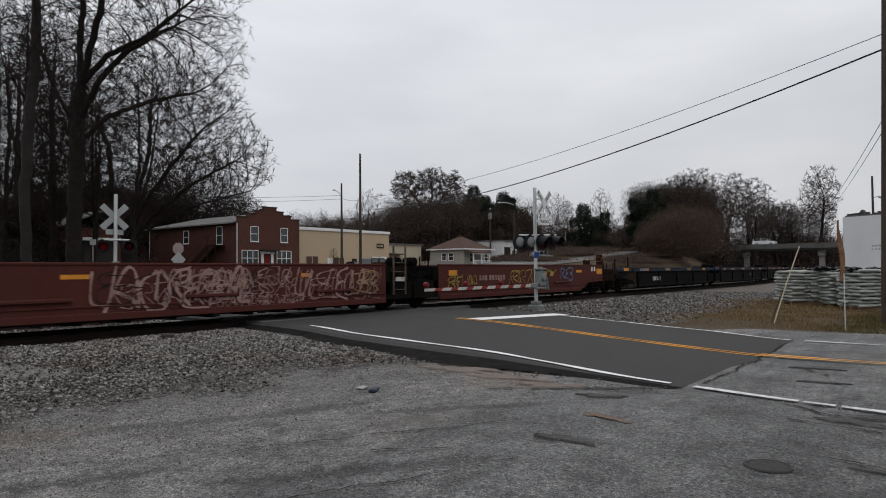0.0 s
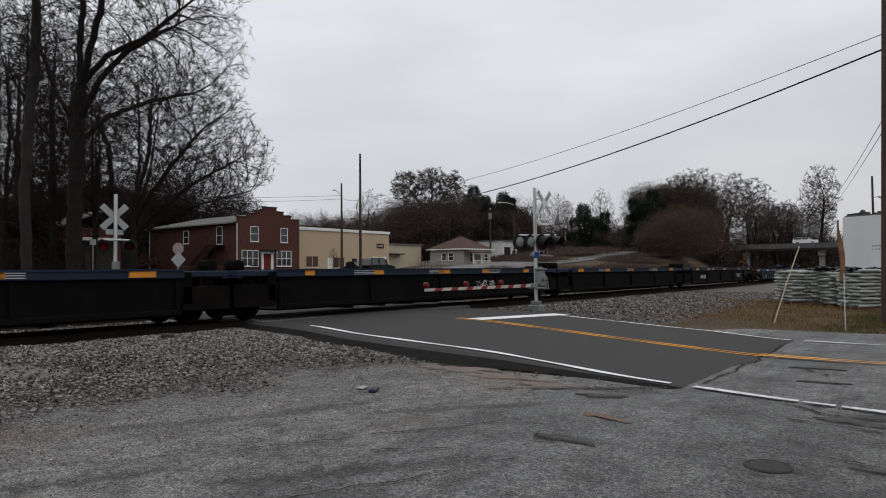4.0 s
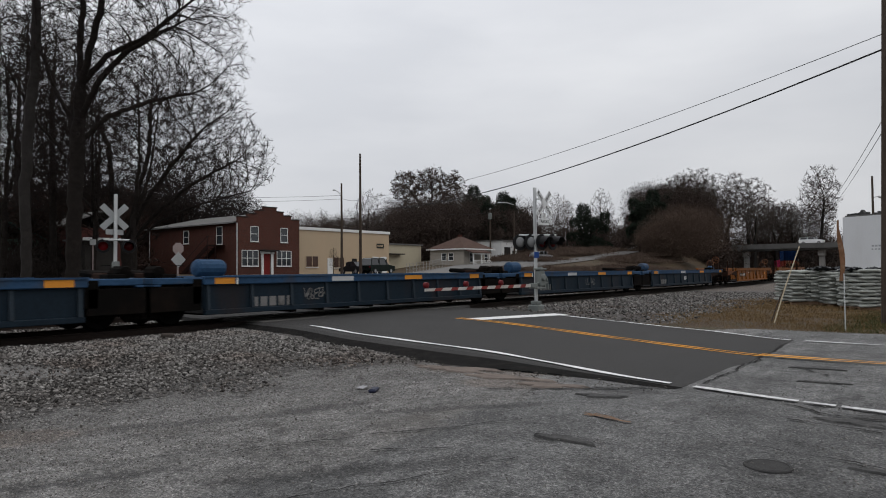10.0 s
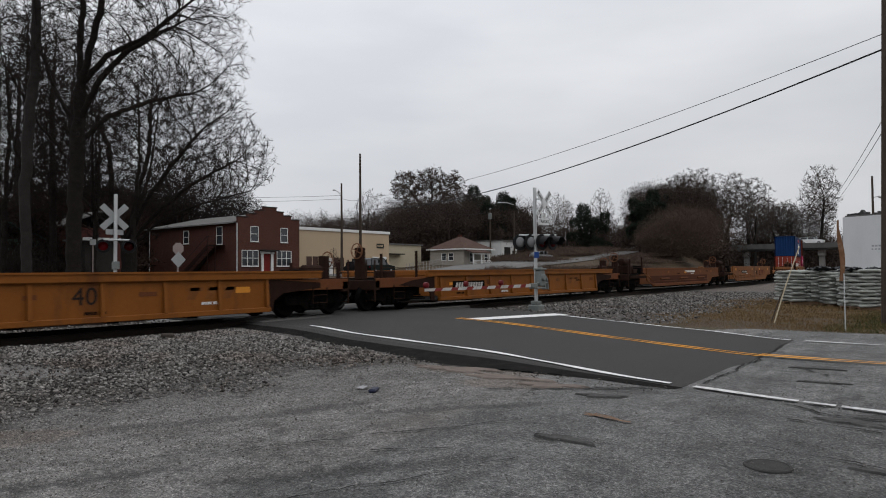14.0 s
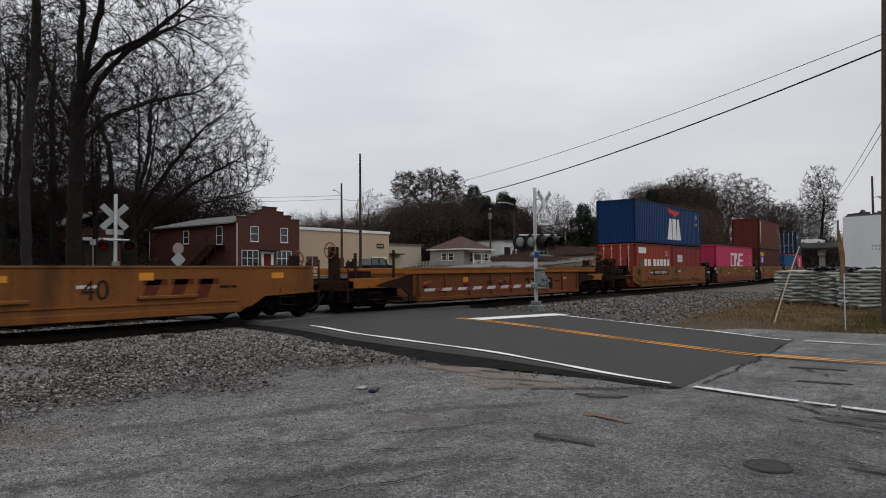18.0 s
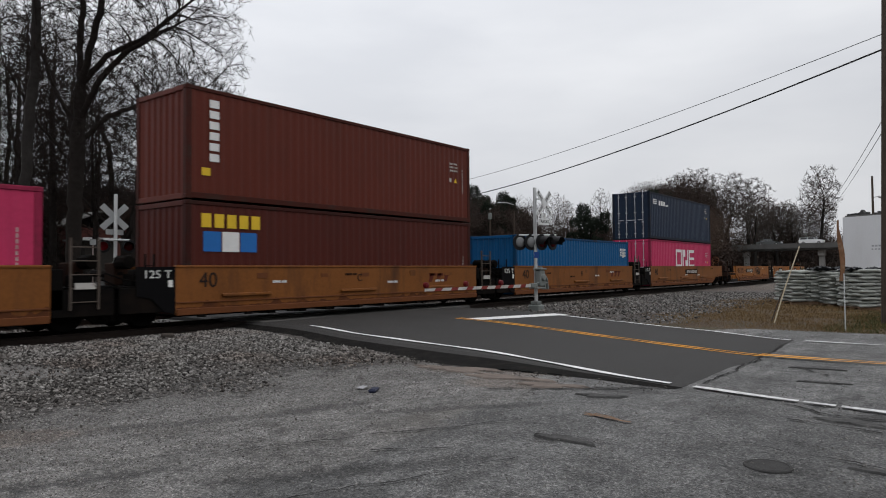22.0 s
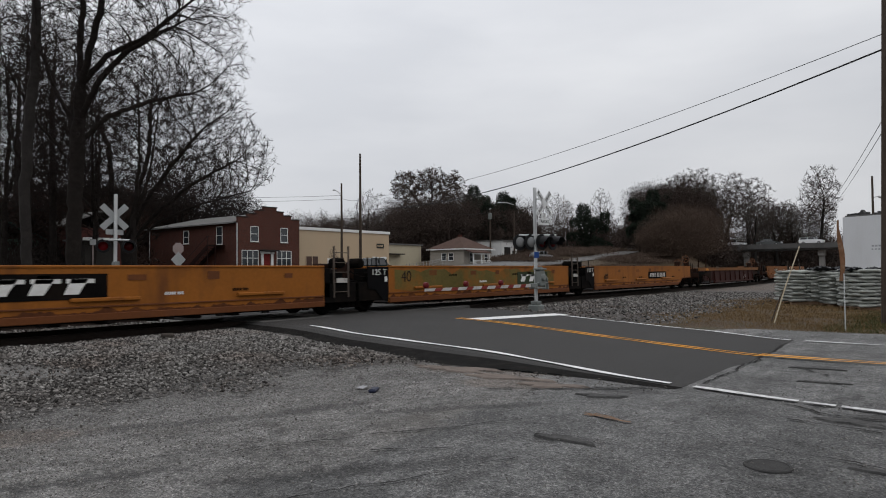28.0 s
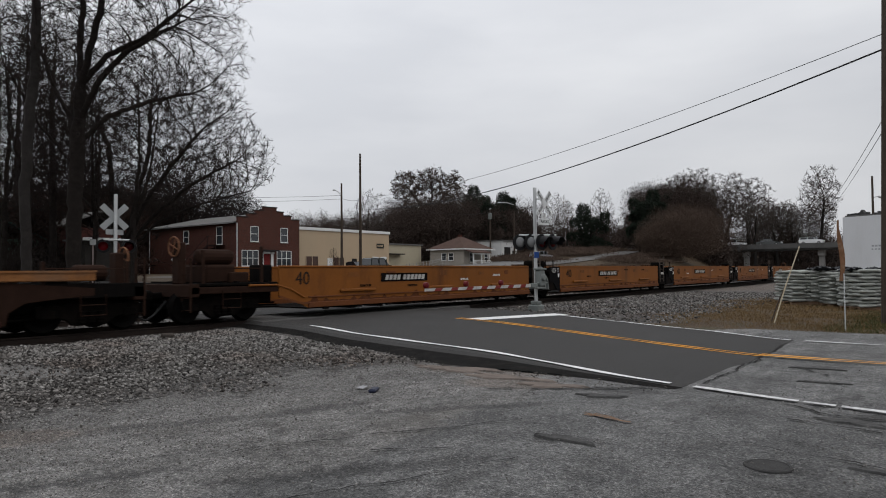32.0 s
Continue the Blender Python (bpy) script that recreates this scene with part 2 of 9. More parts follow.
def words(name, text, size, material, parent, m, label="", width=None):
    """Lettering in the built-in font as a thin mesh."""
    cu = bpy.data.curves.new(name, "FONT")
    cu.body, cu.size, cu.extrude, cu.align_x, cu.align_y = text, size, 0.004, "CENTER", "CENTER"
    cu.resolution_u = 3
    tmp = bpy.data.objects.new(name, cu)
    scene.collection.objects.link(tmp)
    me = bpy.data.meshes.new_from_object(tmp.evaluated_get(bpy.context.evaluated_depsgraph_get()))
    bpy.data.objects.remove(tmp)
    if width:
        xs = [v.co.x for v in me.vertices]
        k = width / max(max(xs) - min(xs), 0.01)
        for v in me.vertices:
            v.co.x *= k
    me.materials.clear()
    me.materials.append(material)
    ob = new(name, me)
    ob.parent = parent
    ob.matrix_basis = m
    return tagged(ob, label)


def smooth01(a, b, t):
    t = min(1.0, max(0.0, (t - a) / (b - a)))
    return t * t * (3 - 2 * t)


# ---- the lie of the land ----
TRACK_2 = 4.6
V = 15.0


BEND_AT, BEND_R, BEND_END = 50.0, 440.0, 0.5


def track_at(s):
    """Place and heading (degrees) on the track's centre line, s metres along it."""
    if s <= BEND_AT:
        return s, 0.0, 0.0
    a = min((s - BEND_AT) / BEND_R, BEND_END)
    x, y = BEND_AT + BEND_R * math.sin(a), BEND_R * (1 - math.cos(a))
    rest = s - BEND_AT - a * BEND_R
    return x + rest * math.cos(a), y + rest * math.sin(a), math.degrees(a)


def track_y(x):
    """Sideways place of the centre line over x."""
    u = np.clip((np.asarray(x, float) - BEND_AT) / BEND_R, 0, math.sin(BEND_END))
    over = np.maximum(np.asarray(x, float) - BEND_AT - BEND_R * math.sin(BEND_END), 0)
    return BEND_R * (1 - np.sqrt(1 - u * u)) + over * math.tan(BEND_END)


def road_z(y):
    return np.where(y < 7, -0.012 - 0.34 * (1 - np.clip((y + 13.2) / 10.4, 0, 1) ** 2 * (3 - 2 * np.clip((y + 13.2) / 10.4, 0, 1))), -0.012 + 0.95 * sm(10, 40, y))


def sm(a, b, t):
    t = np.clip((t - a) / (b - a), 0, 1)
    return t * t * (3 - 2 * t)


def bend(y, at, off):
    """An offset along the road, eased between its places."""
    y = np.asarray(y, float)
    return sum(np.interp(y + k, at, off) for k in (-0.5, -0.25, 0, 0.25, 0.5)) / 5


def line_near(y):
    return 11.48 + 0.168 * (y + 3.5) + bend(y, (-14, -13.1, -10.6, -9.5, -7.9, -5.8, -3.5), (0.0, 0.08, 0.40, 0.52, 0.23, -0.16, 0.0))


def line_mid(y):
    return 15.72 + 0.168 * (y + 4.0) + bend(y, (-13.6, -12, -10.4, -8, -6.8, -5, -3.5), (-0.06, 0.0, 0.19, 0.27, 0.27, 0.05, 0.0))


def line_far(y):
    return 19.45 + 0.168 * (y + 5.0) + 0.1 * sm(-6.0, -9.5, y) - 0.75 * sm(-11, -13.6, y)


def hump(x, y, seed=0.0):
    """A soft irregular swell, about +-1."""
    return (np.sin(x * 0.9 + seed) * np.cos(y * 1.1 - seed * 0.7) + 0.6 * np.sin(x * 2.3 + y * 1.7 + seed * 2) + 0.4 * np.sin(x * 4.9 - y * 4.1 + seed)) / 2.0


def ground_z(x, y):
    x, y = np.asarray(x, float), np.asarray(y, float)
    y = y - track_y(x)
    near = -0.345 + 0.015 * hump(x * 0.4, y * 0.4)
    # stone windrow piled along the track, left of the road; a lower one right of it
    left = sm(11.3, 9.2, x)
    crest = 0.37 * sm(-9.5, -3.4, y) * left * (1 + 0.05 * hump(x, y, 2.0)) - 0.28 * sm(-3.2, -1.9, y) * left
    right = sm(19.5, 21.5, x)
    crest = crest + right * (0.20 * sm(-15, -8, y))
    z = near + crest
    z = np.where(y > -2.2, z + (-0.19 - z) * sm(-2.9, -1.9, y), z)
    z = np.where((y > -1.9) & (y < 7.2), -0.19, z)
    far = -0.19 + 1.15 * sm(9, 40, y) + 0.3 * sm(40, 60, y)
    z = np.where(y >= 7.2, far, z)
    y = y + track_y(x)
    z = z + 9.0 * sm(75, 190, y) + 0.03 * hump(x * 0.2, y * 0.2, 5) * sm(9, 20, y)
    # embankments that carry the overbridge's road
    off = y - track_y(x)
    bank = sm(130, 147, x) * sm(182, 164, x)
    z = z + 6.2 * bank * sm(-14, -26, off) * sm(150, 110, np.abs(y)) + 5.4 * sm(75, 150, x) * sm(230, 170, x) * sm(11, 21, off) * sm(120, 80, y)
    z = z + 1.0 * sm(70, 85, x) * sm(25, 42, y) * sm(130, 110, x)
    # shallow bed under the road
    brim = 0.12 + 1.4 * (1 - 0.88 * sm(-8.0, -13.2, y))
    on = sm(line_near(y) - brim - 0.2, line_near(y) - brim + 0.2, x) * sm(line_far(y) + 1.0, line_far(y) + 0.5, x) * sm(46, 42, y)
    bed = road_z(y) - 0.12
    z = z + (bed - z) * on * sm(-13.42, -13.0, y)
    return z


def axis_points(fine0, fine1, step, lo, hi, grow=1.18):
    mid = list(np.arange(fine0, fine1 + 1e-6, step))
    up, d = [], step
    while (up[-1] if up else fine1) < hi:
        d *= grow
        up.append((up[-1] if up else fine1) + d)
    dn, d = [], step
    while (dn[-1] if dn else fine0) > lo:
        d *= grow
        dn.append((dn[-1] if dn else fine0) - d)
    return np.array(dn[::-1] + mid + up)


gx = axis_points(-2, 34, 0.16, -2600, 2600, 1.10)
gy = axis_points(-18, 9, 0.16, -2600, 2600, 1.10)
GX, GY = np.meshgrid(gx, gy, indexing="ij")
GZ = ground_z(GX, GY)
rough = np.array([[noise.noise((a * 5.1, b * 5.1, 0.3)) for b in gy] for a in gx])
stony = sm(-9.8, -8.2, GY) * sm(8, 6.5, GY) * np.where(GX < 14, sm(11.4, 9.5, GX), sm(20.0, 21.0, GX)) * sm(80, 50, GX)
GZ = GZ + rough * (0.010 + 0.035 * stony) * sm(90, 40, np.abs(GX)) * np.where((GX > line_near(GY) - 1.3) & (GX < line_far(GY) + 1) & (GY > -14.5) & (GY < 44), 0, 1)

# zones of the ground: stone ballast, grass, old asphalt
GY = GY - track_y(GX)
zr = sm(-10.2, -7.0, GY + 0.9 * hump(GX * 0.7, GY * 0.7, 1)) * sm(7.6, 6.6, GY) * np.where(GX < 14, sm(11.2, 10.2, GX), sm(19.8, 20.6, GX))
zr = np.where((GX > 20) & (GY < -3), sm(-10.5 + 0.0 * GX, -8.0, GY - 0.05 * (GX - 30) + 0.9 * hump(GX * 0.5, GY * 0.5, 3)) * sm(19.8, 20.6, GX), zr)
zg = np.where((GX > 18.0) & (GY < -3), (1 - zr) * sm(-17.5 + 0.0 * GX, -14.4, GY + 0.4 * hump(GX, GY, 4) + 0.0) * sm(19.2, 20.2, GX + 0.3 * hump(GX, GY, 6)), 0)
zg = np.where(GY > 8.0, sm(8.0, 10, GY), zg)
zg = np.where((GY < -24), sm(-24, -30, GY), zg)
zg = np.where((np.abs(GX) > 45) & (GY < -6), 1 - zr, zg)
za = np.where(GX < 20, sm(-11.4, -12.6, GY + 0.5 * hump(GX * 0.8, GY * 0.8, 8)) * sm(-24, -22, GY) * sm(-22, -18, GX), 0)
za = np.where((GX >= 20) & (GX < 45), sm(-15.2, -16.2, GY) * sm(-24, -22, GY), za)
za = np.where((GY > 36) & (GY < 46.5), 1.0 * sm(30, 36, GX) * sm(86, 78, GX), za)
zg = zg * (1 - za)
GY = GY + track_y(GX)


def blotch(x, y, cx, cy, rx, ry, turn):
    """A soft-edged stain of its own shape."""
    c_, s_ = math.cos(radians(turn)), math.sin(radians(turn))
    u, w = (x - cx) * c_ + (y - cy) * s_, -(x - cx) * s_ + (y - cy) * c_
    return np.clip(1.4 - (u / rx) ** 2 - (w / ry) ** 2, 0, 1)


def pale_spots(x, y):
    """Pale trodden dust on the near end of the heap."""
    return np.maximum(blotch(x, y, 4.15, -5.6, 0.95, 0.55, -52), blotch(x, y, 3.3, -4.6, 0.7, 0.7, 0))


zs = np.zeros_like(GX)
for cx, cy, rx, ry, turn in ((5.6, -10.2, 1.1, 0.22, -18), (4.3, -9.6, 1.2, 0.2, -30), (9.0, -12.75, 0.6, 0.25, -75), (8.75, -15.65, 0.5, 0.25, -20), (6.05, -13.47, 0.5, 0.16, -64), (2.6, -10.9, 1.2, 0.15, -25), (4.2, -12.6, 1.4, 0.2, -35), (6.8, -11.7, 1.6, 0.15, -40), (3.5, -14.0, 0.9, 0.2, -40), (5.1, -16.0, 0.7, 0.2, -60), (9.9, -15.3, 0.9, 0.12, -15), (13.0, -14.6, 0.8, 0.1, -70)):
    zs = np.maximum(zs, blotch(GX, GY, cx, cy, rx, ry, turn))
# dark band along the near track: shade and grime put into the colour
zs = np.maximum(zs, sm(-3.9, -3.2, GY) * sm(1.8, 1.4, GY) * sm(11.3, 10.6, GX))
mud = blotch(GX, GY, 8.6, -11.2, 0.9, 0.5, -70) + blotch(GX, GY, 9.35, -10.2, 1.2, 0.42, -72) + blotch(GX, GY, 2.2, -8.7, 1.5, 0.5, -20) + sm(40, 52, GX) * sm(-12, -9, GY - track_y(GX)) * sm(-1, -2, GY - track_y(GX))


def ground_material():
    m = bpy.data.materials.new("ground_mixed")
    m.use_nodes = True
    n, l = m.node_tree.nodes, m.node_tree.links
    b = n["Principled BSDF"]
    co = n.new("ShaderNodeTexCoord")
    at = n.new("ShaderNodeAttribute")
    at.attribute_name = "zone"
    sp = n.new("ShaderNodeSeparateColor")
    l.new(at.outputs["Color"], sp.inputs[0])

    def tex(scale, detail=6, rough=0.6, kind="ShaderNodeTexNoise"):
        t = n.new(kind)
        t.inputs["Scale"].default_value = scale
        if kind == "ShaderNodeTexNoise":
            t.inputs["Detail"].default_value, t.inputs["Roughness"].default_value = detail, rough
        l.new(co.outputs["Object"], t.inputs["Vector"])
        return t

    def ramp(sock, *stops):
        r = n.new("ShaderNodeValToRGB")
        e = r.color_ramp.elements
        while len(e) < len(stops):
            e.new(0.5)
        for k, (p, c) in enumerate(stops):
            e[k].position, e[k].color = p, (*c, 1)
        l.new(sock, r.inputs[0])
        return r.outputs[0]

    def mix(f, a, c, mode="MIX"):
        x = n.new("ShaderNodeMix")
        x.data_type, x.blend_type = "RGBA", mode
        for name, s in (("Factor", f), ("A", a), ("B", c)):
            if isinstance(s, (int, float)):
                x.inputs[name].default_value = s
            elif isinstance(s, tuple):
                x.inputs[name].default_value = (*s, 1)
            else:
                l.new(s, x.inputs[name])
        return x.outputs["Result"]

    def math_(op, a, c):
        x = n.new("ShaderNodeMath")
        x.operation = op
        for k, s in enumerate((a, c)):
            if isinstance(s, (int, float)):
                x.inputs[k].default_value = s
            else:
                l.new(s, x.inputs[k])
        return x.outputs[0]

    stones = tex(19, kind="ShaderNodeTexVoronoi")
    chips = tex(75, kind="ShaderNodeTexVoronoi")
    grit = tex(110, 5, 0.8)
    pebbles = tex(34, kind="ShaderNodeTexVoronoi")
    mid = tex(5, 7, 0.65)
    wide = tex(0.55, 6, 0.6)
    at2 = n.new("ShaderNodeAttribute")
    at2.attribute_name = "spots"
    sp2 = n.new("ShaderNodeSeparateColor")
    l.new(at2.outputs["Color"], sp2.inputs[0])
    speck = mix(1.0, ramp(chips.outputs["Color"], (0.15, (0.55, 0.55, 0.55)), (0.6, (1.0, 1.0, 1.0)), (0.92, (1.85, 1.84, 1.81))), ramp(grit.outputs[0], (0.35, (0.72, 0.72, 0.72)), (0.65, (1.32, 1.32, 1.32))), "MULTIPLY")
    speck = mix(1.0, speck, ramp(pebbles.outputs["Color"], (0.12, (0.82, 0.82, 0.82)), (0.55, (1.05, 1.05, 1.05)), (0.9, (1.35, 1.34, 1.32))), "MULTIPLY")
    turn = n.new("ShaderNodeMapping")
    turn.inputs["Rotation"].default_value = (0, 0, radians(28))
    turn.inputs["Scale"].default_value = (0.28, 2.6, 1)
    l.new(co.outputs["Object"], turn.inputs[0])
    rut = tex(1.0, 6, 0.6)
    l.new(turn.outputs[0], rut.inputs["Vector"])
    speck = mix(1.0, speck, ramp(rut.outputs[0], (0.34, (0.84, 0.84, 0.84)), (0.52, (1.0, 1.0, 1.0)), (0.68, (1.12, 1.12, 1.11))), "MULTIPLY")
    lumps = tex(1.7, 8, 0.72)
    speck = mix(1.0, speck, ramp(lumps.outputs[0], (0.36, (0.66, 0.655, 0.65)), (0.5, (1.0, 1.0, 1.0)), (0.66, (1.22, 1.215, 1.21))), "MULTIPLY")
    pits = tex(26, 4, 0.7)
    speck = mix(1.0, speck, ramp(pits.outputs[0], (0.36, (0.42, 0.41, 0.40)), (0.45, (1.0, 1.0, 1.0)), (0.62, (1.18, 1.18, 1.18))), "MULTIPLY")
    dirt = mix(1.0, ramp(mid.outputs[0], (0.3, (0.097, 0.0945, 0.091)), (0.7, (0.208, 0.203, 0.197))), speck, "MULTIPLY")
    dirt = mix(ramp(wide.outputs[0], (0.54, (0, 0, 0)), (0.68, (0.55, 0.55, 0.55))), dirt, (0.085, 0.074, 0.064))
    # stone cells darken toward their gaps: shade between stones put into the colour
    bal = mix(1.0, ramp(stones.outputs["Color"], (0.1, (0.045, 0.04, 0.037)), (0.5, (0.105, 0.098, 0.092)), (0.9, (0.20, 0.19, 0.18))), ramp(stones.outputs["Distance"], (0.1, (1.1, 1.1, 1.1)), (0.62, (0.25, 0.25, 0.25))), "MULTIPLY")
    bal = mix(ramp(wide.outputs[0], (0.45, (0, 0, 0)), (0.7, (0.5, 0.5, 0.5))), bal, (0.065, 0.048, 0.038))
    asp = mix(1.0, ramp(mid.outputs[0], (0.3, (0.090, 0.090, 0.0895)), (0.7, (0.172, 0.171, 0.169))), speck, "MULTIPLY")
    asp = mix(ramp(wide.outputs[0], (0.42, (0, 0, 0)), (0.62, (0.6, 0.6, 0.6))), asp, mix(1.0, (0.07, 0.0695, 0.069), speck, "MULTIPLY"))
    gra = ramp(tex(14, 6, 0.7).outputs[0], (0.3, (0.016, 0.010, 0.006)), (0.5, (0.055, 0.034, 0.017)), (0.75, (0.105, 0.070, 0.035)))
    gra = mix(ramp(tex(0.8, 4, 0.6).outputs[0], (0.5, (0, 0, 0)), (0.68, (0.6, 0.6, 0.6))), gra, (0.04, 0.045, 0.018))
    edge = math_("MULTIPLY", math_("SUBTRACT", mid.outputs[0], 0.5), 1.1)

    def mask(ch):
        s = math_("ADD", sp.outputs[ch], edge)
        r = n.new("ShaderNodeMapRange")
        r.inputs[1].default_value, r.inputs[2].default_value = 0.38, 0.62
        l.new(s, r.inputs[0])
        return r.outputs[0]

    c = mix(mask(2), dirt, asp)
    c = mix(mask(1), c, gra)
    c = mix(mask(0), c, bal)
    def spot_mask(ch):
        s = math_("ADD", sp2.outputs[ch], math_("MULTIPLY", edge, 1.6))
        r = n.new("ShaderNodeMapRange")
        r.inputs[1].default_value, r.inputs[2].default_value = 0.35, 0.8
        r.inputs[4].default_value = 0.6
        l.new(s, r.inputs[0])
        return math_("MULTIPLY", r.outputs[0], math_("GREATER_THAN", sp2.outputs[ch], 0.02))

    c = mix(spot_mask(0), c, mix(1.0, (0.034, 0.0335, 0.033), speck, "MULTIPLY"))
    c = mix(math_("MULTIPLY", spot_mask(1), 0.8), c, mix(1.0, (0.115, 0.086, 0.068), speck, "MULTIPLY"))
    c = mix(math_("MULTIPLY", spot_mask(2), 1.2), c, mix(1.0, (0.135, 0.130, 0.125), speck, "MULTIPLY"))
    l.new(c, b.inputs["Base Color"])
    b.inputs["Roughness"].default_value = 0.85
    b.inputs["Specular IOR Level"].default_value = 0.3
    bp = n.new("ShaderNodeBump")
    bp.inputs["Strength"].default_value, bp.inputs["Distance"].default_value = 0.8, 0.022
    h = mix(mask(0), grit.outputs[0], stones.outputs["Distance"])
    l.new(h, bp.inputs["Height"])
    l.new(bp.outputs[0], b.inputs["Normal"])
    return m


nx, ny = len(gx), len(gy)
gv = np.stack([GX, GY, GZ], -1).reshape(-1, 3)
ii, jj = np.meshgrid(np.arange(nx - 1), np.arange(ny - 1), indexing="ij")
q = (ii * ny + jj).reshape(-1)
me = bpy.data.meshes.new("ground")
me.from_pydata(gv.tolist(), [], np.stack([q, q + ny, q + ny + 1, q + 1], -1).tolist())
zone = me.color_attributes.new("zone", "FLOAT_COLOR", "POINT")
zone.data.foreach_set("color", np.stack([zr, zg, za, np.ones_like(zr)], -1).reshape(-1).astype(np.float32))
spots = me.color_attributes.new("spots", "FLOAT_COLOR", "POINT")
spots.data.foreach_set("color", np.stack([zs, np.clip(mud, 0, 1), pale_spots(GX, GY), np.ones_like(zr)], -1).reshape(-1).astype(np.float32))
me.materials.append(ground_material())
me.polygons.foreach_set("use_smooth", [True] * len(me.polygons))
tagged(new("ground", me), "grey gravel lot, stone ballast and brown winter grass", "ground", kind="structure")


def gz(x, y):
    return float(ground_z(x, y))


# ---- the road over the crossing ----
ASPHALT = mat("fresh_asphalt", (0.0405, 0.0392, 0.038), 0.8, 0.14, 0.7, 120, 0.35, 0, (0.052, 0.050, 0.048), 0.4, 0.5)
SHOULDER = mat("asphalt_edge", (0.0125, 0.012, 0.0115), 0.95, 0.4, 4, 60, 0.8, 0, (0.03, 0.027, 0.024), 0.6, 2.5, spec=0.03)
b = Build()
ys = np.concatenate([np.arange(-13.45, 2, 0.12), np.arange(2, 8, 0.5), np.arange(8, 46, 2)])
rows = []
for k, y in enumerate(ys):
    z = float(road_z(y))
    wob = 0.10 * math.sin(y * 1.9) + 0.30 * noise.noise((y * 1.7, 3.1, 0.0)) + 0.22 * noise.noise((y * 5.3, 1.7, 0.0))
    taper = 1 - 0.88 * smooth01(-8.0, -13.2, y)
    xl, xr = float(line_near(y)) - 0.30 * taper - 0.05, float(line_far(y)) + 0.25
    fall = (0.22 * smooth01(-12.0, -5.5, y) + 0.02)
    seam = 0.10 * math.sin(y * 3)
    rows.append([(xl - (1.2 + wob) * max(taper, 0.14) - 0.04, y, z - fall), (xl - 0.15 * taper, y, z - 0.05 * taper), (xl, y, z - 0.006), (float(line_mid(y)), y, z + 0.03 * smooth01(-13.4, -12, y) + 0.004), (xr, y, z - 0.01), (xr + 0.35 + wob, y, z - 0.14)])
for k in range(len(rows) - 1):
    for c in range(5):
        b.face([rows[k][c], rows[k][c + 1], rows[k + 1][c + 1], rows[k + 1][c]], 1 if c < 1 else 0)
road = solid("road", b, [ASPHALT, SHOULDER], "dark grey asphalt road over the level crossing", "road", kind="structure")


def road_surface(x, y):
    a, m_, f = float(line_near(y)) - 0.35, float(line_mid(y)), float(line_far(y)) + 0.25
    z = float(road_z(y))
    return z + (0.03 * smooth01(-13.4, -12, y) + 0.004) - 0.03 * smooth01(-13.4, -12, y) * ((m_ - x) / (m_ - a) if x < m_ else (x - m_) / (f - m_))


def stripe(name, centre, y0, y1, width, material, label, lift=0.008, gaps=(), wob=0.02, old=False):
    b = Build()
    yy = np.arange(y0, y1 + 1e-6, 0.06 if old else 0.3)
    for k in range(len(yy) - 1):
        if any(g0 < yy[k] < g1 for g0, g1 in gaps):
            continue
        quad = []
        for y, side in ((yy[k], -1), (yy[k], 1), (yy[k + 1], 1), (yy[k + 1], -1)):
            x = centre(y) + side * width / 2 + wob * math.sin(y * 2.7 + side)
            z = (gz(x, y) + 0.014 if old else road_surface(x, y)) + lift
            quad.append((x, y, z))
        b.face(quad)
    return part(name, b, material, road, label)


YPAINT = mat("yellow_road_paint", (0.60, 0.27, 0.03), 0.65, 0.15, 2, 60, 0.1, 0, (0.20, 0.13, 0.05), 0.3, 4)
WPAINT = mat("white_road_paint", (0.66, 0.66, 0.65), 0.65, 0.1, 2, 60, 0.1, 0, (0.22, 0.21, 0.2), 0.5, 5)
WPAINT_OLD = mat("worn_white_road_paint", (0.55, 0.55, 0.54), 0.7, 0.15, 2, 60, 0.1, 0, (0.13, 0.13, 0.13), 0.95, 7)
def old_mid(y):
    return bend(y, (-18.5, -15.4, -14.6, -13.4, -12.5), (13.74, 13.84, 13.90, 14.07, 14.25))


stripe("edge_line", line_near, -13.12, -3.3, 0.13, WPAINT, "white edge line")
stripe("edge_line", line_far, -13.3, -5.6, 0.11, WPAINT, "white edge line")
stripe("centre_line", lambda y: float(line_mid(y)) - 0.11, -13.45, -5.0, 0.09, YPAINT, "yellow centre line")
stripe("centre_line", lambda y: float(line_mid(y)) + 0.11, -13.45, -5.0, 0.09, YPAINT, "yellow centre line")
stripe("edge_line", lambda y: 9.78 + 0.22 * (y + 13.4), -18.5, -13.5, 0.13, WPAINT_OLD, "worn white edge line", 0.016, [(-15.02, -14.96), (-15.42, -15.36)], old=True)
stripe("edge_line", lambda y: 17.25 + 0.05 * (y + 13.4), -18.5, -13.6, 0.10, WPAINT_OLD, "worn white edge line", 0.012, old=True)
stripe("centre_line", lambda y: float(old_mid(y)) - 0.11, -18.5, -13.4, 0.09, YPAINT, "", 0.02, old=True)
stripe("centre_line", lambda y: float(old_mid(y)) + 0.11, -18.5, -13.4, 0.09, YPAINT, "", 0.02, old=True)
b = Build()
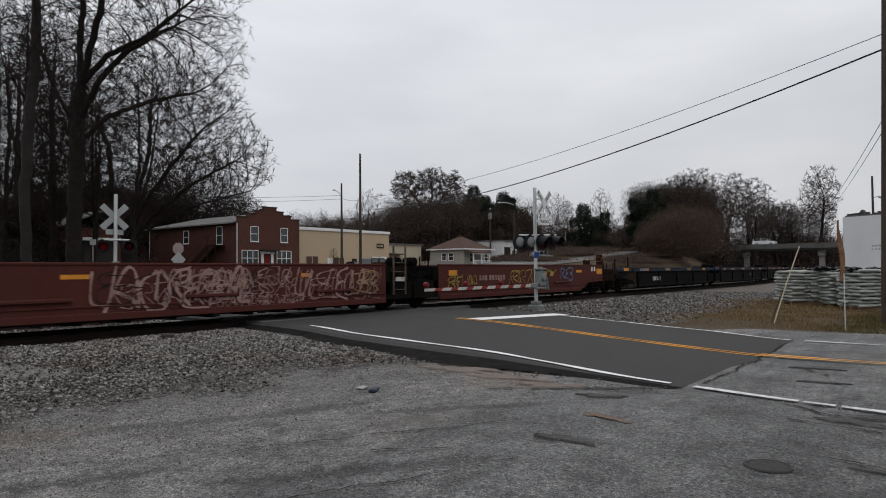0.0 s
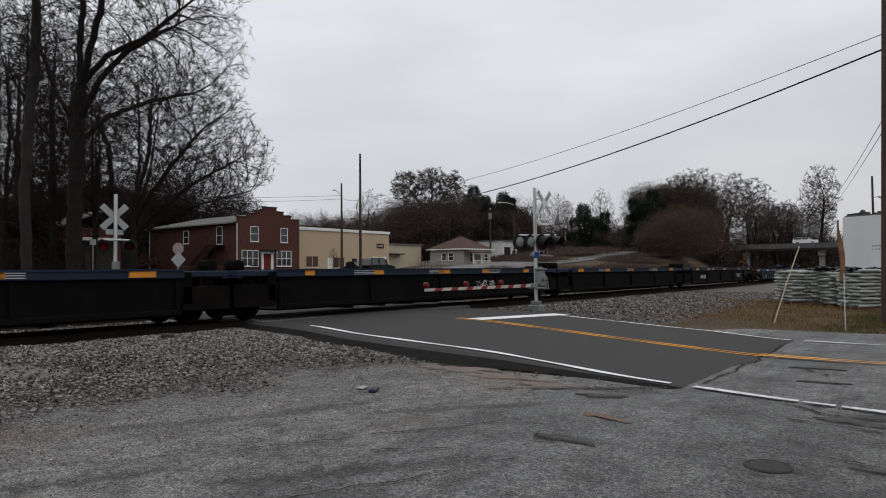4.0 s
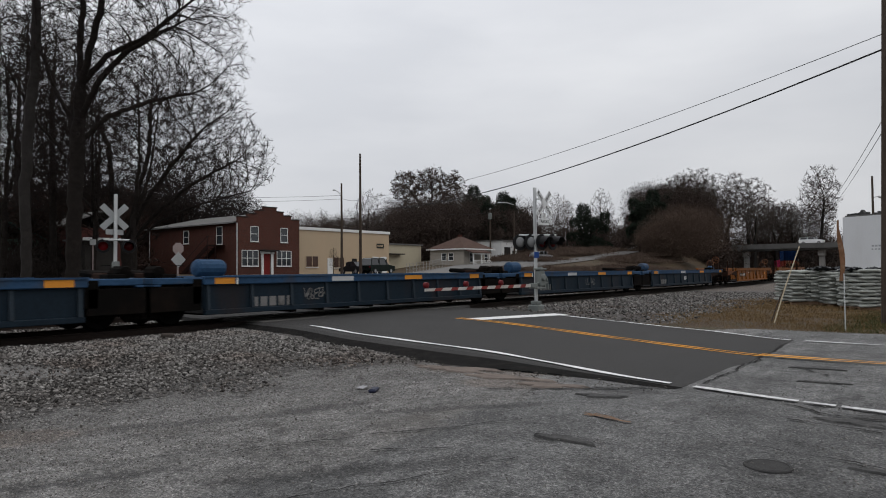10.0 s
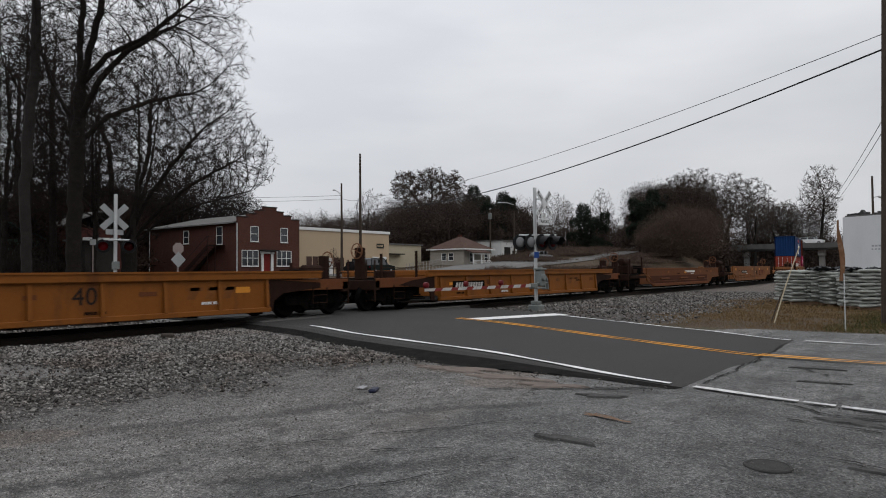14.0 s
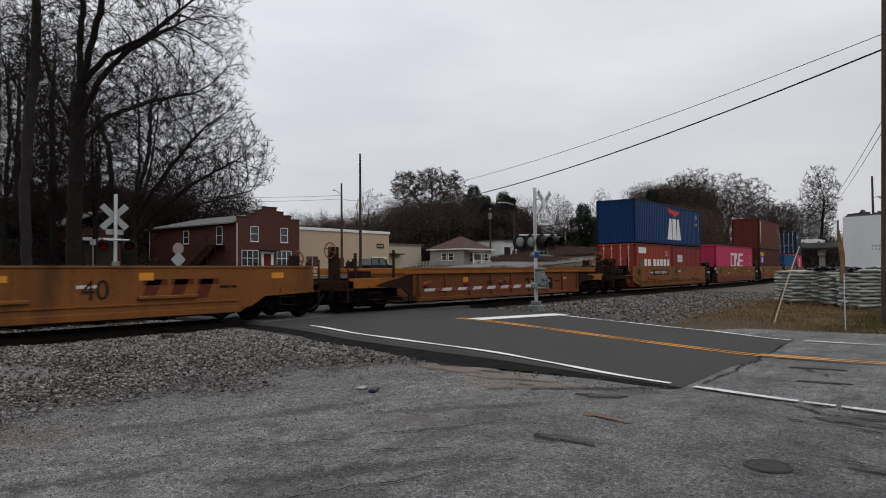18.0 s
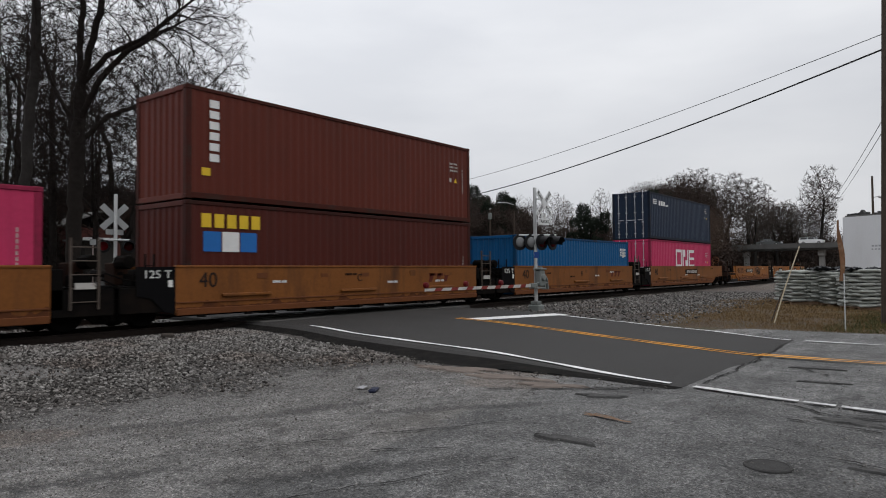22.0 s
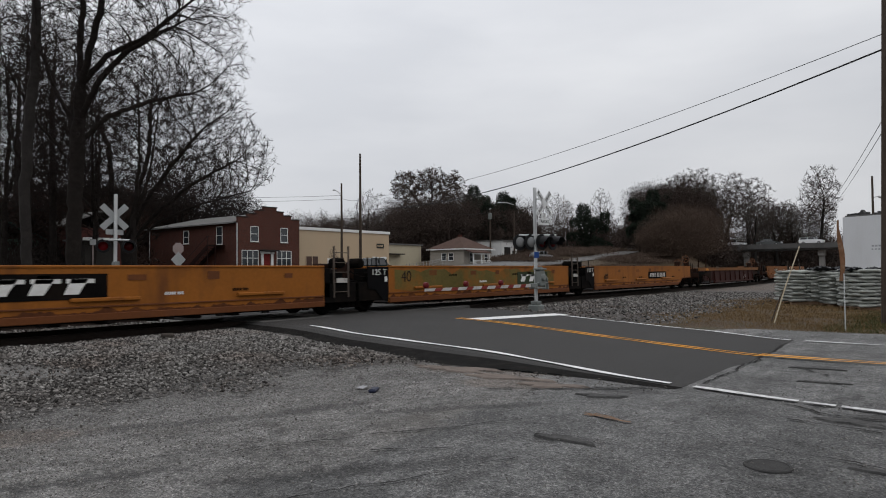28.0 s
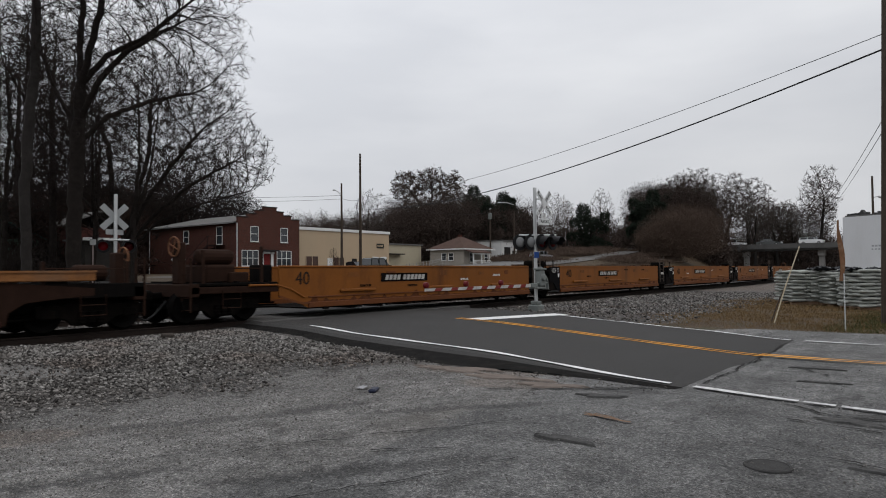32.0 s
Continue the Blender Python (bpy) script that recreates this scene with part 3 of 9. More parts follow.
for k in range(12):
    quad = []
    for f, dy in ((k / 12, -0.28), ((k + 1) / 12, -0.28), ((k + 1) / 12, 0.28), (k / 12, 0.28)):
        x = 15.65 + f * 4.0
        y = -5.55 - f * 0.65 + dy
        quad.append((x, y, road_surface(x, y) + 0.008))
    b.face(quad)
part("stop_line", b, WPAINT, road, "white stop line")

# ---- the two tracks ----
TIE = mat("creosoted_timber", (0.05, 0.042, 0.036), 0.9, 0.35, 4, 40, 0.5, 0, (0.11, 0.1, 0.09), 0.4, 3, rand=0.5)


def rail_mesh(side):
    """One rail swept along the track's line, side metres off its centre."""
    b = Build()
    prof = [(-0.07, -0.17), (0.07, -0.17), (0.07, -0.155), (0.012, -0.14), (0.012, -0.045), (0.036, -0.03), (0.036, -0.005), (0.028, 0), (-0.028, 0), (-0.036, -0.005), (-0.036, -0.03), (-0.012, -0.045), (-0.012, -0.14), (-0.07, -0.155)]
    n = len(prof)
    ss = [-560.0, 0.0, 50.0] + [50 + 5.0 * k for k in range(1, 44)] + [300.0, 700.0]
    for s in ss:
        x, y, a = track_at(s)
        ca, sa = math.cos(radians(a)), math.sin(radians(a))
        for o, z in prof:
            b.v.append((x - (side + o) * sa, y + (side + o) * ca, z))
    for k in range(len(ss) - 1):
        for i in range(n):
            a0, a1 = k * n + i, k * n + (i + 1) % n
            b.f.append((a0, a1, a1 + n, a0 + n))
            b.m.append(0)
    return b.mesh("rail", RAILTOP)


tie_b = Build()
tie_b.box(-0.115, 0.115, -1.3, 1.3, -0.30, -0.168, 0.015)
tie = tie_b.mesh("tie", TIE)
for k, yc in enumerate((0.0, TRACK_2)):
    tr = thing("railway_track", None, "railway track with rusty rails on timber ties", "railway track", "railway tracks", "structure")
    for s in (-1, 1):
        part("rail", rail_mesh(yc + 0.7525 * s), None, tr)
    for i in range(150):
        sx = -6 + i * 0.53
        if line_near(yc) - 1 < sx < line_far(yc) + 0.8:
            continue
        x, y, a = track_at(sx)
        part("tie", tie, None, tr, m=pose(x, y, 0, 0, 0, a) @ pose(random.uniform(-0.03, 0.03), yc + random.uniform(-0.03, 0.03), random.uniform(-0.012, 0.004), 0, 0, random.uniform(-1, 1)))
# pale concrete panels of the crossing, beside and between the rails
PANEL = mat("crossing_panel", (0.085, 0.082, 0.079), 0.85, 0.2, 2, 60, 0.3, 0, (0.08, 0.078, 0.075), 0.5, 2, rand=0.3)
pb = Build()
pb.box(-1.2, 1.2, -0.32, 0.32, -0.15, 0.006, 0.012)
panel = pb.mesh("panel", PANEL)
for yc in (0.0, TRACK_2):
    for y in (-1.15, -0.335, 0.335, 1.15):
        for i in range(4):
            x = float(line_near(yc)) + 0.85 + i * 2.42 + y * 0.16
            part("panel", panel, None, road, m=pose(x, yc + y, 0))


# ---- the train: well cars ----
def side_outline(kind, x0, x1, left_open, right_open, zt, zb):
    """Outline of a side plate in x and z; over an end truck the lower edge rises."""
    pts = []
    if left_open:
        pts += [(x0 + 1.0, zb), (x0 + 0.7, zb + 0.14), (x0, 0.66)]
    else:
        pts += [(x0, zb)]
    pts += [(x0, zt), (x1, zt)]
    if right_open:
        pts += [(x1, 0.78), (x1 - 1.75, 0.72), (x1 - 2.2, zb + 0.14), (x1 - 2.5, zb)]
    else:
        pts += [(x1, zb)]
    return pts


wb = Build()
for s in (-1, 1):
    prof = [(0.10, -0.05), (0.14, -0.07), (0.30, -0.02), (0.40, -0.05), (0.42, -0.06), (0.46, 0.06), (0.49, 0.07), (0.49, 0.075), (0.41, 0.075), (0.38, 0.03), (0.30, 0.02), (0.14, 0.06), (0.10, 0.05)]
    wb.lathe([(r * 0.94, s * (0.745 - h)) for r, h in prof], 20, "y")
wb.tube([(0, -1.0, 0), (0, 1.0, 0)], 0.075, 8)
for s in (-1, 1):
    wb.lathe([(0.09, s * 0.92), (0.12, s * 0.98), (0.12, s * 1.06), (0.07, s * 1.08)], 10, "y")
    wb.box(-0.05, 0.05, s * 1.075 - 0.012, s * 1.075 + 0.012, -0.05, 0.05)
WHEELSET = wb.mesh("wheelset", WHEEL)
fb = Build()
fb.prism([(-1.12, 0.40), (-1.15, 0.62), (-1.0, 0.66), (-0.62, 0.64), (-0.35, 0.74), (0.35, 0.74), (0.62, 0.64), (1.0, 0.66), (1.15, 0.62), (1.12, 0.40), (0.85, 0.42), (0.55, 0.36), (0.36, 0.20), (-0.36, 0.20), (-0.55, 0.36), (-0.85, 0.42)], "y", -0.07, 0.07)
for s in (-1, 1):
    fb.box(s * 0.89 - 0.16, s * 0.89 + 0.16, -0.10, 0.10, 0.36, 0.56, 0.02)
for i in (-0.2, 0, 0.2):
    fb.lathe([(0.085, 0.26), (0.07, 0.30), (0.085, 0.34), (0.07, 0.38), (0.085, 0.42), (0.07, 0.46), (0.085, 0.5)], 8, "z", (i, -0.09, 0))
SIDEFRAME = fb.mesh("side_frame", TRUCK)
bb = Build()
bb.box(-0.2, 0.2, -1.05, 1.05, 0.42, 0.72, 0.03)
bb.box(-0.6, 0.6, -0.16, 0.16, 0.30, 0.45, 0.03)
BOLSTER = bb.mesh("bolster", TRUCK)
WHEELS = []
CLEAR = {}


def truck(parent, x):
    """A two-axle truck under a car, with turning wheelsets."""
    tk = part("truck", BOLSTER, None, parent, "black iron truck", pose(x, 0, 0))
    for s in (-1, 1):
        part("side_frame", SIDEFRAME, None, tk, m=pose(0, s * 1.0, 0, 0, 0, 0 if s < 0 else 180))
        w = part("wheelset", WHEELSET, None, tk, m=pose(s * 0.89, 0, 0.46))
        WHEELS.append((w, s * 0.89, parent, x))
    return tk


def stroke(b, pts, w, y):
    """A flat painted ribbon along a line on a side, at depth y, rising a little along its way."""
    pts = [Vector(p) for p in pts]
    pts = [p for k, p in enumerate(pts) if k == 0 or (p - pts[k - 1]).length > 1e-4]
    n = len(pts)
    k0 = len(b.v)
    for k, p in enumerate(pts):
        d = (pts[min(k + 1, n - 1)] - pts[max(k - 1, 0)]).normalized()
        nrm = Vector((-d.y, d.x)) * w / 2 * (0.75 + 0.25 * math.sin(k * 1.3))
        yy = y - 0.006 * k / n
        b.v += [(p.x - nrm.x, yy, p.y - nrm.y), (p.x + nrm.x, yy, p.y + nrm.y)]
    for k in range(n - 1):
        a = k0 + 2 * k
        b.f.append((a, a + 2, a + 3, a + 1))
        b.m.append(0)


GLYPHS = (((0, 1), (0.9, 1.0), (0.8, 0.62), (0.1, 0.5), (0.85, 0.35), (0.7, 0), (0, 0.05)),
          ((0.05, 1), (0, 0.15), (0.35, 0), (0.75, 0.12), (0.9, 1)),
          ((0, 0), (0.35, 1), (0.6, 0.95), (0.95, 0), (0.7, 0.4), (0.2, 0.38)),
          ((0.9, 0.95), (0.1, 0.85), (0.15, 0.5), (0.7, 0.55), (0.12, 0.45), (0.05, 0.05), (0.95, 0)),
          ((0, 0), (0.1, 1), (0.8, 0.9), (0.75, 0.55), (0.15, 0.5), (0.95, 0)),
          ((0.1, 1), (0.3, 0), (0.5, 0.7), (0.7, 0), (0.95, 1)),
          ((0.5, 1), (0.05, 0.6), (0.2, 0.05), (0.75, 0), (0.95, 0.5), (0.5, 1), (0.5, 0.3)),
          ((0, 0.9), (0.8, 1), (0.1, 0.1), (0.95, 0.05), (0.6, 0.5)))


def graffiti(parent, x0, x1, z0, z1, y, material, seed, w=0.05, name="graffiti", label="sprayed graffiti strokes"):
    """Loose overlapping sprayed figures that spell nothing."""
    rnd = random.Random(seed)
    b = Build()
    turn_ = 0
    x, h = x0, z1 - z0
    while x < x1 - 0.25:
        wide = rnd.uniform(0.45, 0.85) * h
        low, high = z0 + h * rnd.uniform(0, 0.22), z1 - h * rnd.uniform(0, 0.15)
        slant = rnd.uniform(-0.12, 0.22) * h
        pts = []
        for u, v in rnd.choice(GLYPHS):
            u, v = u + rnd.gauss(0, 0.06), v + rnd.gauss(0, 0.05)
            pts.append((min(x1, max(x0, x + u * wide + slant * v)), min(z1, max(z0, low + v * (high - low)))))
        # round the corners
        for _ in range(2):
            fine = [pts[0]]
            for p0, p1 in zip(pts[:-1], pts[1:]):
                fine += [(p0[0] * 0.78 + p1[0] * 0.22, p0[1] * 0.78 + p1[1] * 0.22), (p0[0] * 0.22 + p1[0] * 0.78, p0[1] * 0.22 + p1[1] * 0.78)]
            pts = fine + [pts[-1]]
        stroke(b, pts, w * rnd.uniform(0.6, 1.5), y - 0.007 * (turn_ % 5))
        turn_ += 1
        x += wide * rnd.uniform(0.45, 0.95)
    return tagged(part(name, b, material, parent, label, tidy=False), label, kind="stuff")


def bars(parent, x, z, w, h, y, material, groups, name="marking", label="", lean=0.0):
    """Unreadable or private lettering as plain bars."""
    single = name in ("number_bars", "logo_shape", "code_bars")
    b = Build()
    total = sum(groups) + 0.5 * (len(groups) - 1)
    u = w / total
    cx = x - w / 2
    for g in groups:
        for k in range(int(g)):
            xa, xb = cx + (k + 0.12) * u, cx + (k + 0.86) * u
            quad = [(xa, y, z - h / 2), (xb, y, z - h / 2), (xb + lean, y, z + h / 2), (xa + lean, y, z + h / 2)]
            if single:
                one = Build()
                one.face(quad)
                part(name.rstrip("s"), one, material, parent, label, tidy=False)
            else:
                b.face(quad)
        cx += (g + 0.5) * u
    if single:
        return None
    return tagged(part(name, b, material, parent, label, tidy=False), label, kind="stuff")


def rect(parent, name, x0, x1, z0, z1, y, material, label=""):
    b = Build()
    b.box(x0, x1, y - 0.004, y + 0.002, z0, z1)
    return part(name, b, material, parent, label, tidy=False)


STREAKS = mat("lower_rust_streaks", (0.075, 0.026, 0.011), 0.8, 0.35, 1.5, 20, 0.08, 0.0, (0.16, 0.055, 0.013), 0.8, 2.2, True)
FADED = mat("faded_white_marking", (0.40, 0.385, 0.36), 0.7, 0.15, 3, 50, 0.02, stain=(0.12, 0.09, 0.07), stain_amount=0.7, stain_scale=4)
LADDER = mat("worn_ladder_steel", (0.075, 0.06, 0.05), 0.7, 0.3, 4, 40, 0.1, 0.0, (0.03, 0.018, 0.012), 0.6, 3)
GEAR = mat("grimy_end_gear", (0.022, 0.0115, 0.008), 0.8, 0.35, 4, 40, 0.2, 0.0, (0.03, 0.016, 0.011), 0.5, 2.5, spec=0.05)


def end_gear(car, xe, sgn, col, tank=None, busy=True):
    """The open platform over an end truck: sill, deck, brake gear, ladder, rails and coupler. sgn points to the coupler."""
    x = lambda d: xe - sgn * d
    lo = lambda a, c: (min(x(a), x(c)), max(x(a), x(c)))
    b = Build()
    b.box(*lo(0.75, 3.6), -0.30, 0.30, 0.62, 1.02, 0.02)
    b.box(*lo(0.55, 0.85), -1.34, 1.34, 0.72, 1.05, 0.02)
    part("end_sill", b, GEAR, car)
    b = Build()
    b.box(*lo(0.75, 3.5), -1.30, 1.30, 1.00, 1.07, 0.01)
    for k in range(5):
        b.box(*lo(1.0 + k * 0.5, 1.06 + k * 0.5), -1.28, 1.28, 1.07, 1.11)
    part("deck", b, BLACK, car, "black grated deck")
    for s in (-1, 1):
        b = Build()
        b.box(*lo(0.60, 3.6), s * 1.31 - 0.03, s * 1.31 + 0.03, 0.80, 0.97 if busy else 1.12, 0.01)
        part("platform_edge", b, GEAR if busy else col, car)
    b = Build()
    b.box(*lo(0.0, 0.8), -0.09, 0.09, 0.66, 0.84, 0.03)
    b.box(*lo(-0.08, 0.28), -0.15, 0.15, 0.62, 0.90, 0.05)
    part("coupler", b, TRUCK, car)
    b = Build()
    b.tube([(x(0.55 - 0.55 * k / 8), -0.28, 0.62 - 0.30 * math.sin(math.pi * k / 8 * 0.5) - 0.02 * k) for k in range(9)], 0.028, 6)
    part("air_hose", b, mat("hose_rubber", (0.02, 0.02, 0.02), 0.6), car)
    ladder(car, [(x(0.60), -1.33), (x(0.60), -0.95)], 0.35, 1.7, 0.40, 4, 0.02, GEAR)
    b = Build()
    b.tube([(x(1.5), -1.36, 0.88), (x(1.5), -1.36, 0.42), (x(2.05), -1.36, 0.42), (x(2.05), -1.36, 0.88)], 0.016, 6)
    b.tube([(x(1.5), -1.36, 0.65), (x(2.05), -1.36, 0.65)], 0.014, 6)
    part("step_iron", b, GEAR, car, tidy=False)
    # black block added to darken the space round the wheels, with brake rods
    b = Build()
    b.box(*lo(0.9, 3.4), -0.9, 0.9, 0.50, 0.98, 0.03)
    for k in range(3):
        b.tube([(x(0.9), -0.85 + 0.1 * k, 0.42 + 0.06 * k), (x(3.6), -0.95 + 0.1 * k, 0.36 + 0.06 * k)], 0.03, 6)
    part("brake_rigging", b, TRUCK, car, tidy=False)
    tall = 2.02 if sgn < 0 else 1.72
    b = Build()
    ring = [(x(0.66), -0.45 + 0.25 * math.cos(a * math.pi / 8), tall + 0.25 * math.sin(a * math.pi / 8)) for a in range(17)]
    b.tube(ring, 0.022, 6, caps=False)
    for a in range(4):
        b.tube([(x(0.66), -0.45, tall), (x(0.66), -0.45 + 0.25 * math.cos(a * math.pi / 2 + 0.4), tall + 0.25 * math.sin(a * math.pi / 2 + 0.4))], 0.014, 6)
    hb = part("hand_brake", b, mat("rusty_brake_wheel", (0.16, 0.07, 0.035), 0.7, 0.3), car, "rusty spoked hand brake wheel", tidy=False)
    boxpart("brake_stand", (*lo(0.70, 0.92), -0.62, -0.28, 1.05, tall + 0.12), GEAR, hb, 0.03)
    b = Build()
    for d_, top in ((0.95, tall - 0.1), (2.75, 2.05 if sgn < 0 else 1.6)):
        b.box(*lo(d_, d_ + 0.07), -1.30, -1.22, 1.0, top, 0.008)
    b.tube([(x(0.98), -1.26, 1.45), (x(2.78), -1.26, 1.45)], 0.016, 6)
    part("handrail", b, GEAR, car, tidy=False)
    if sgn < 0 and not busy:
        boxpart("brake_valve", (*lo(1.6, 2.1), -0.9, -0.3, 1.06, 1.36), GEAR, car, 0.03)
    elif sgn < 0:
        b = Build()
        b.box(*lo(1.25, 2.15), -1.0, 0.4, 1.06, 1.55, 0.05)
        b.box(*lo(1.9, 2.5), -1.1, -0.3, 1.06, 1.35, 0.03)
        part("equipment_box", b, GEAR, car)
        b = Build()
        xs_ = sorted((x(1.15), x(2.25)))
        b.lathe([(0.05, xs_[0]), (0.17, xs_[0] + 0.04), (0.21, xs_[0] + 0.1), (0.21, xs_[1] - 0.1), (0.17, xs_[1] - 0.04), (0.05, xs_[1])], 14, "x", (0, -0.65, 1.76))
        part("brake_reservoir", b, GEAR, car, "rounded dark brake air reservoir")
        boxpart("brake_valve", (*lo(2.85, 3.25), -1.15, -0.6, 1.06, 1.55), BLACK, car, 0.03)
        b = Build()
        b.tube([(x(2.3), -1.36, 0.99), (x(3.2), -1.36, 0.99), (x(3.7), -1.37, 0.86), (x(4.2), -1.38, 0.60)], 0.03, 6)
        part("edge_pipe", b, col, car)
    else:
        b = Build()
        xs_ = sorted((x(1.2), x(2.0)))
        b.lathe([(0.05, xs_[0]), (0.15, xs_[0] + 0.04), (0.19, xs_[0] + 0.1), (0.19, xs_[1] - 0.1), (0.15, xs_[1] - 0.04), (0.05, xs_[1])], 14, "x", (0, -0.75, 1.36))
        part("brake_reservoir", b, tank or GEAR, car, "rounded brake air reservoir")
        boxpart("brake_valve", (*lo(2.2, 2.7), -1.1, -0.6, 1.06, 1.42), BLACK, car, 0.02)


def ladder(car, feet, z0, z1, first, rungs, r, material, label=""):
    """Two stiles and their rungs; feet: the places of the stiles."""
    top = None
    for px2, py2 in feet:
        b = Build()
        b.box(px2 - r, px2 + r, py2 - r, py2 + r, z0, z1)
        top = part("stile", b, material, top, tidy=False) if top else part("ladder", b, material, car, label, tidy=False)
    for k in range(rungs):
        b = Build()
        b.tube([(*feet[0], first + k * 0.30), (*feet[1], first + k * 0.30)], r * 0.7, 6)
        part("rung", b, material, top if top.name.startswith("ladder") else top.parent)
    return top if top.name.startswith("ladder") else top.parent


def joint_gear(car, xe, sgn, tall, top=None):
    """The black end structure of an articulated joint."""
    x = lambda d: xe - sgn * d
    lo = lambda a, c: (min(x(a), x(c)), max(x(a), x(c)))
    b = Build()
    b.box(*lo(1.15, 1.42), -1.34, 1.34, 0.55, tall - 0.06, 0.02)
    b.box(*lo(0.1, 1.2), -0.45, 0.45, 0.55, 0.95, 0.03)
    # black side skirts added to make the space over the truck darker
    b.box(*lo(0.06, 1.4), -1.34, -1.28, 0.40, 1.0, 0.01)
    b.box(*lo(0.06, 1.4), 1.28, 1.34, 0.40, 1.0, 0.01)
    part("end_bulkhead", b, BLACK, car, "black end bulkhead")
    if top:
        b = Build()
        b.box(*lo(0.12, 1.42), -1.33, 1.33, tall - 0.19, tall - 0.03, 0.02)
        b.box(*lo(0.12, 0.3), -1.36, 1.36, tall - 0.24, tall - 0.19, 0.01)
        part("end_platform", b, top, car)
    b = Build()
    b.box(*lo(0.35, 0.95), -1.2, 1.2, 0.98, 1.04, 0.01)
    b.box(*lo(0.45, 0.85), -1.15, -0.7, 1.04, 1.32, 0.02)
    b.tube([(x(0.5), -0.5, 1.3), (x(0.5), 0.9, 1.36)], 0.09, 8)
    part("walkway", b, BLACK, car)
    b = Build()
    b.box(*lo(0.35, 0.70), -0.50, 0.0, 1.05, tall + 0.10, 0.03)
    part("brake_housing", b, GEAR, car)
    b = Build()
    b.lathe([(0.04, -1.1), (0.15, -1.08), (0.17, -1.0), (0.17, -0.62), (0.13, -0.58)], 10, "y", (x(0.42), 0, tall + 0.10))
    part("brake_cylinder", b, TRUCK, car)
    if sgn > 0 and not top:
        lad = ladder(car, [(x(0.42), -1.36), (x(1.02), -1.36)], 0.55, tall + 0.62, 0.72, 5, 0.022, LADDER, "worn steel side ladder")
        boxpart("plate", (*lo(0.50, 0.94), -1.40, -1.382, 1.0, 1.14), FADED, lad, 0.0, "pale plate on the ladder")
        for za, zm, zc, yy in ((1.35, 1.15, 1.30, -1.15), (1.2, 0.95, 1.1, -1.03)):
            b = Build()
            b.tube([(x(0.2), yy, za), (x(-0.3), yy, zm + 0.03), (x(-0.6), yy, zm), (x(-1.2), yy, zc)], 0.02, 6)
            part("air_hose", b, BLACK, car)
    else:
        ladder(car, [(x(0.90), -1.30), (x(0.90), -0.9)], 0.5, tall + (0.0 if top else 0.30), 0.62, 4, 0.017, BLACK)


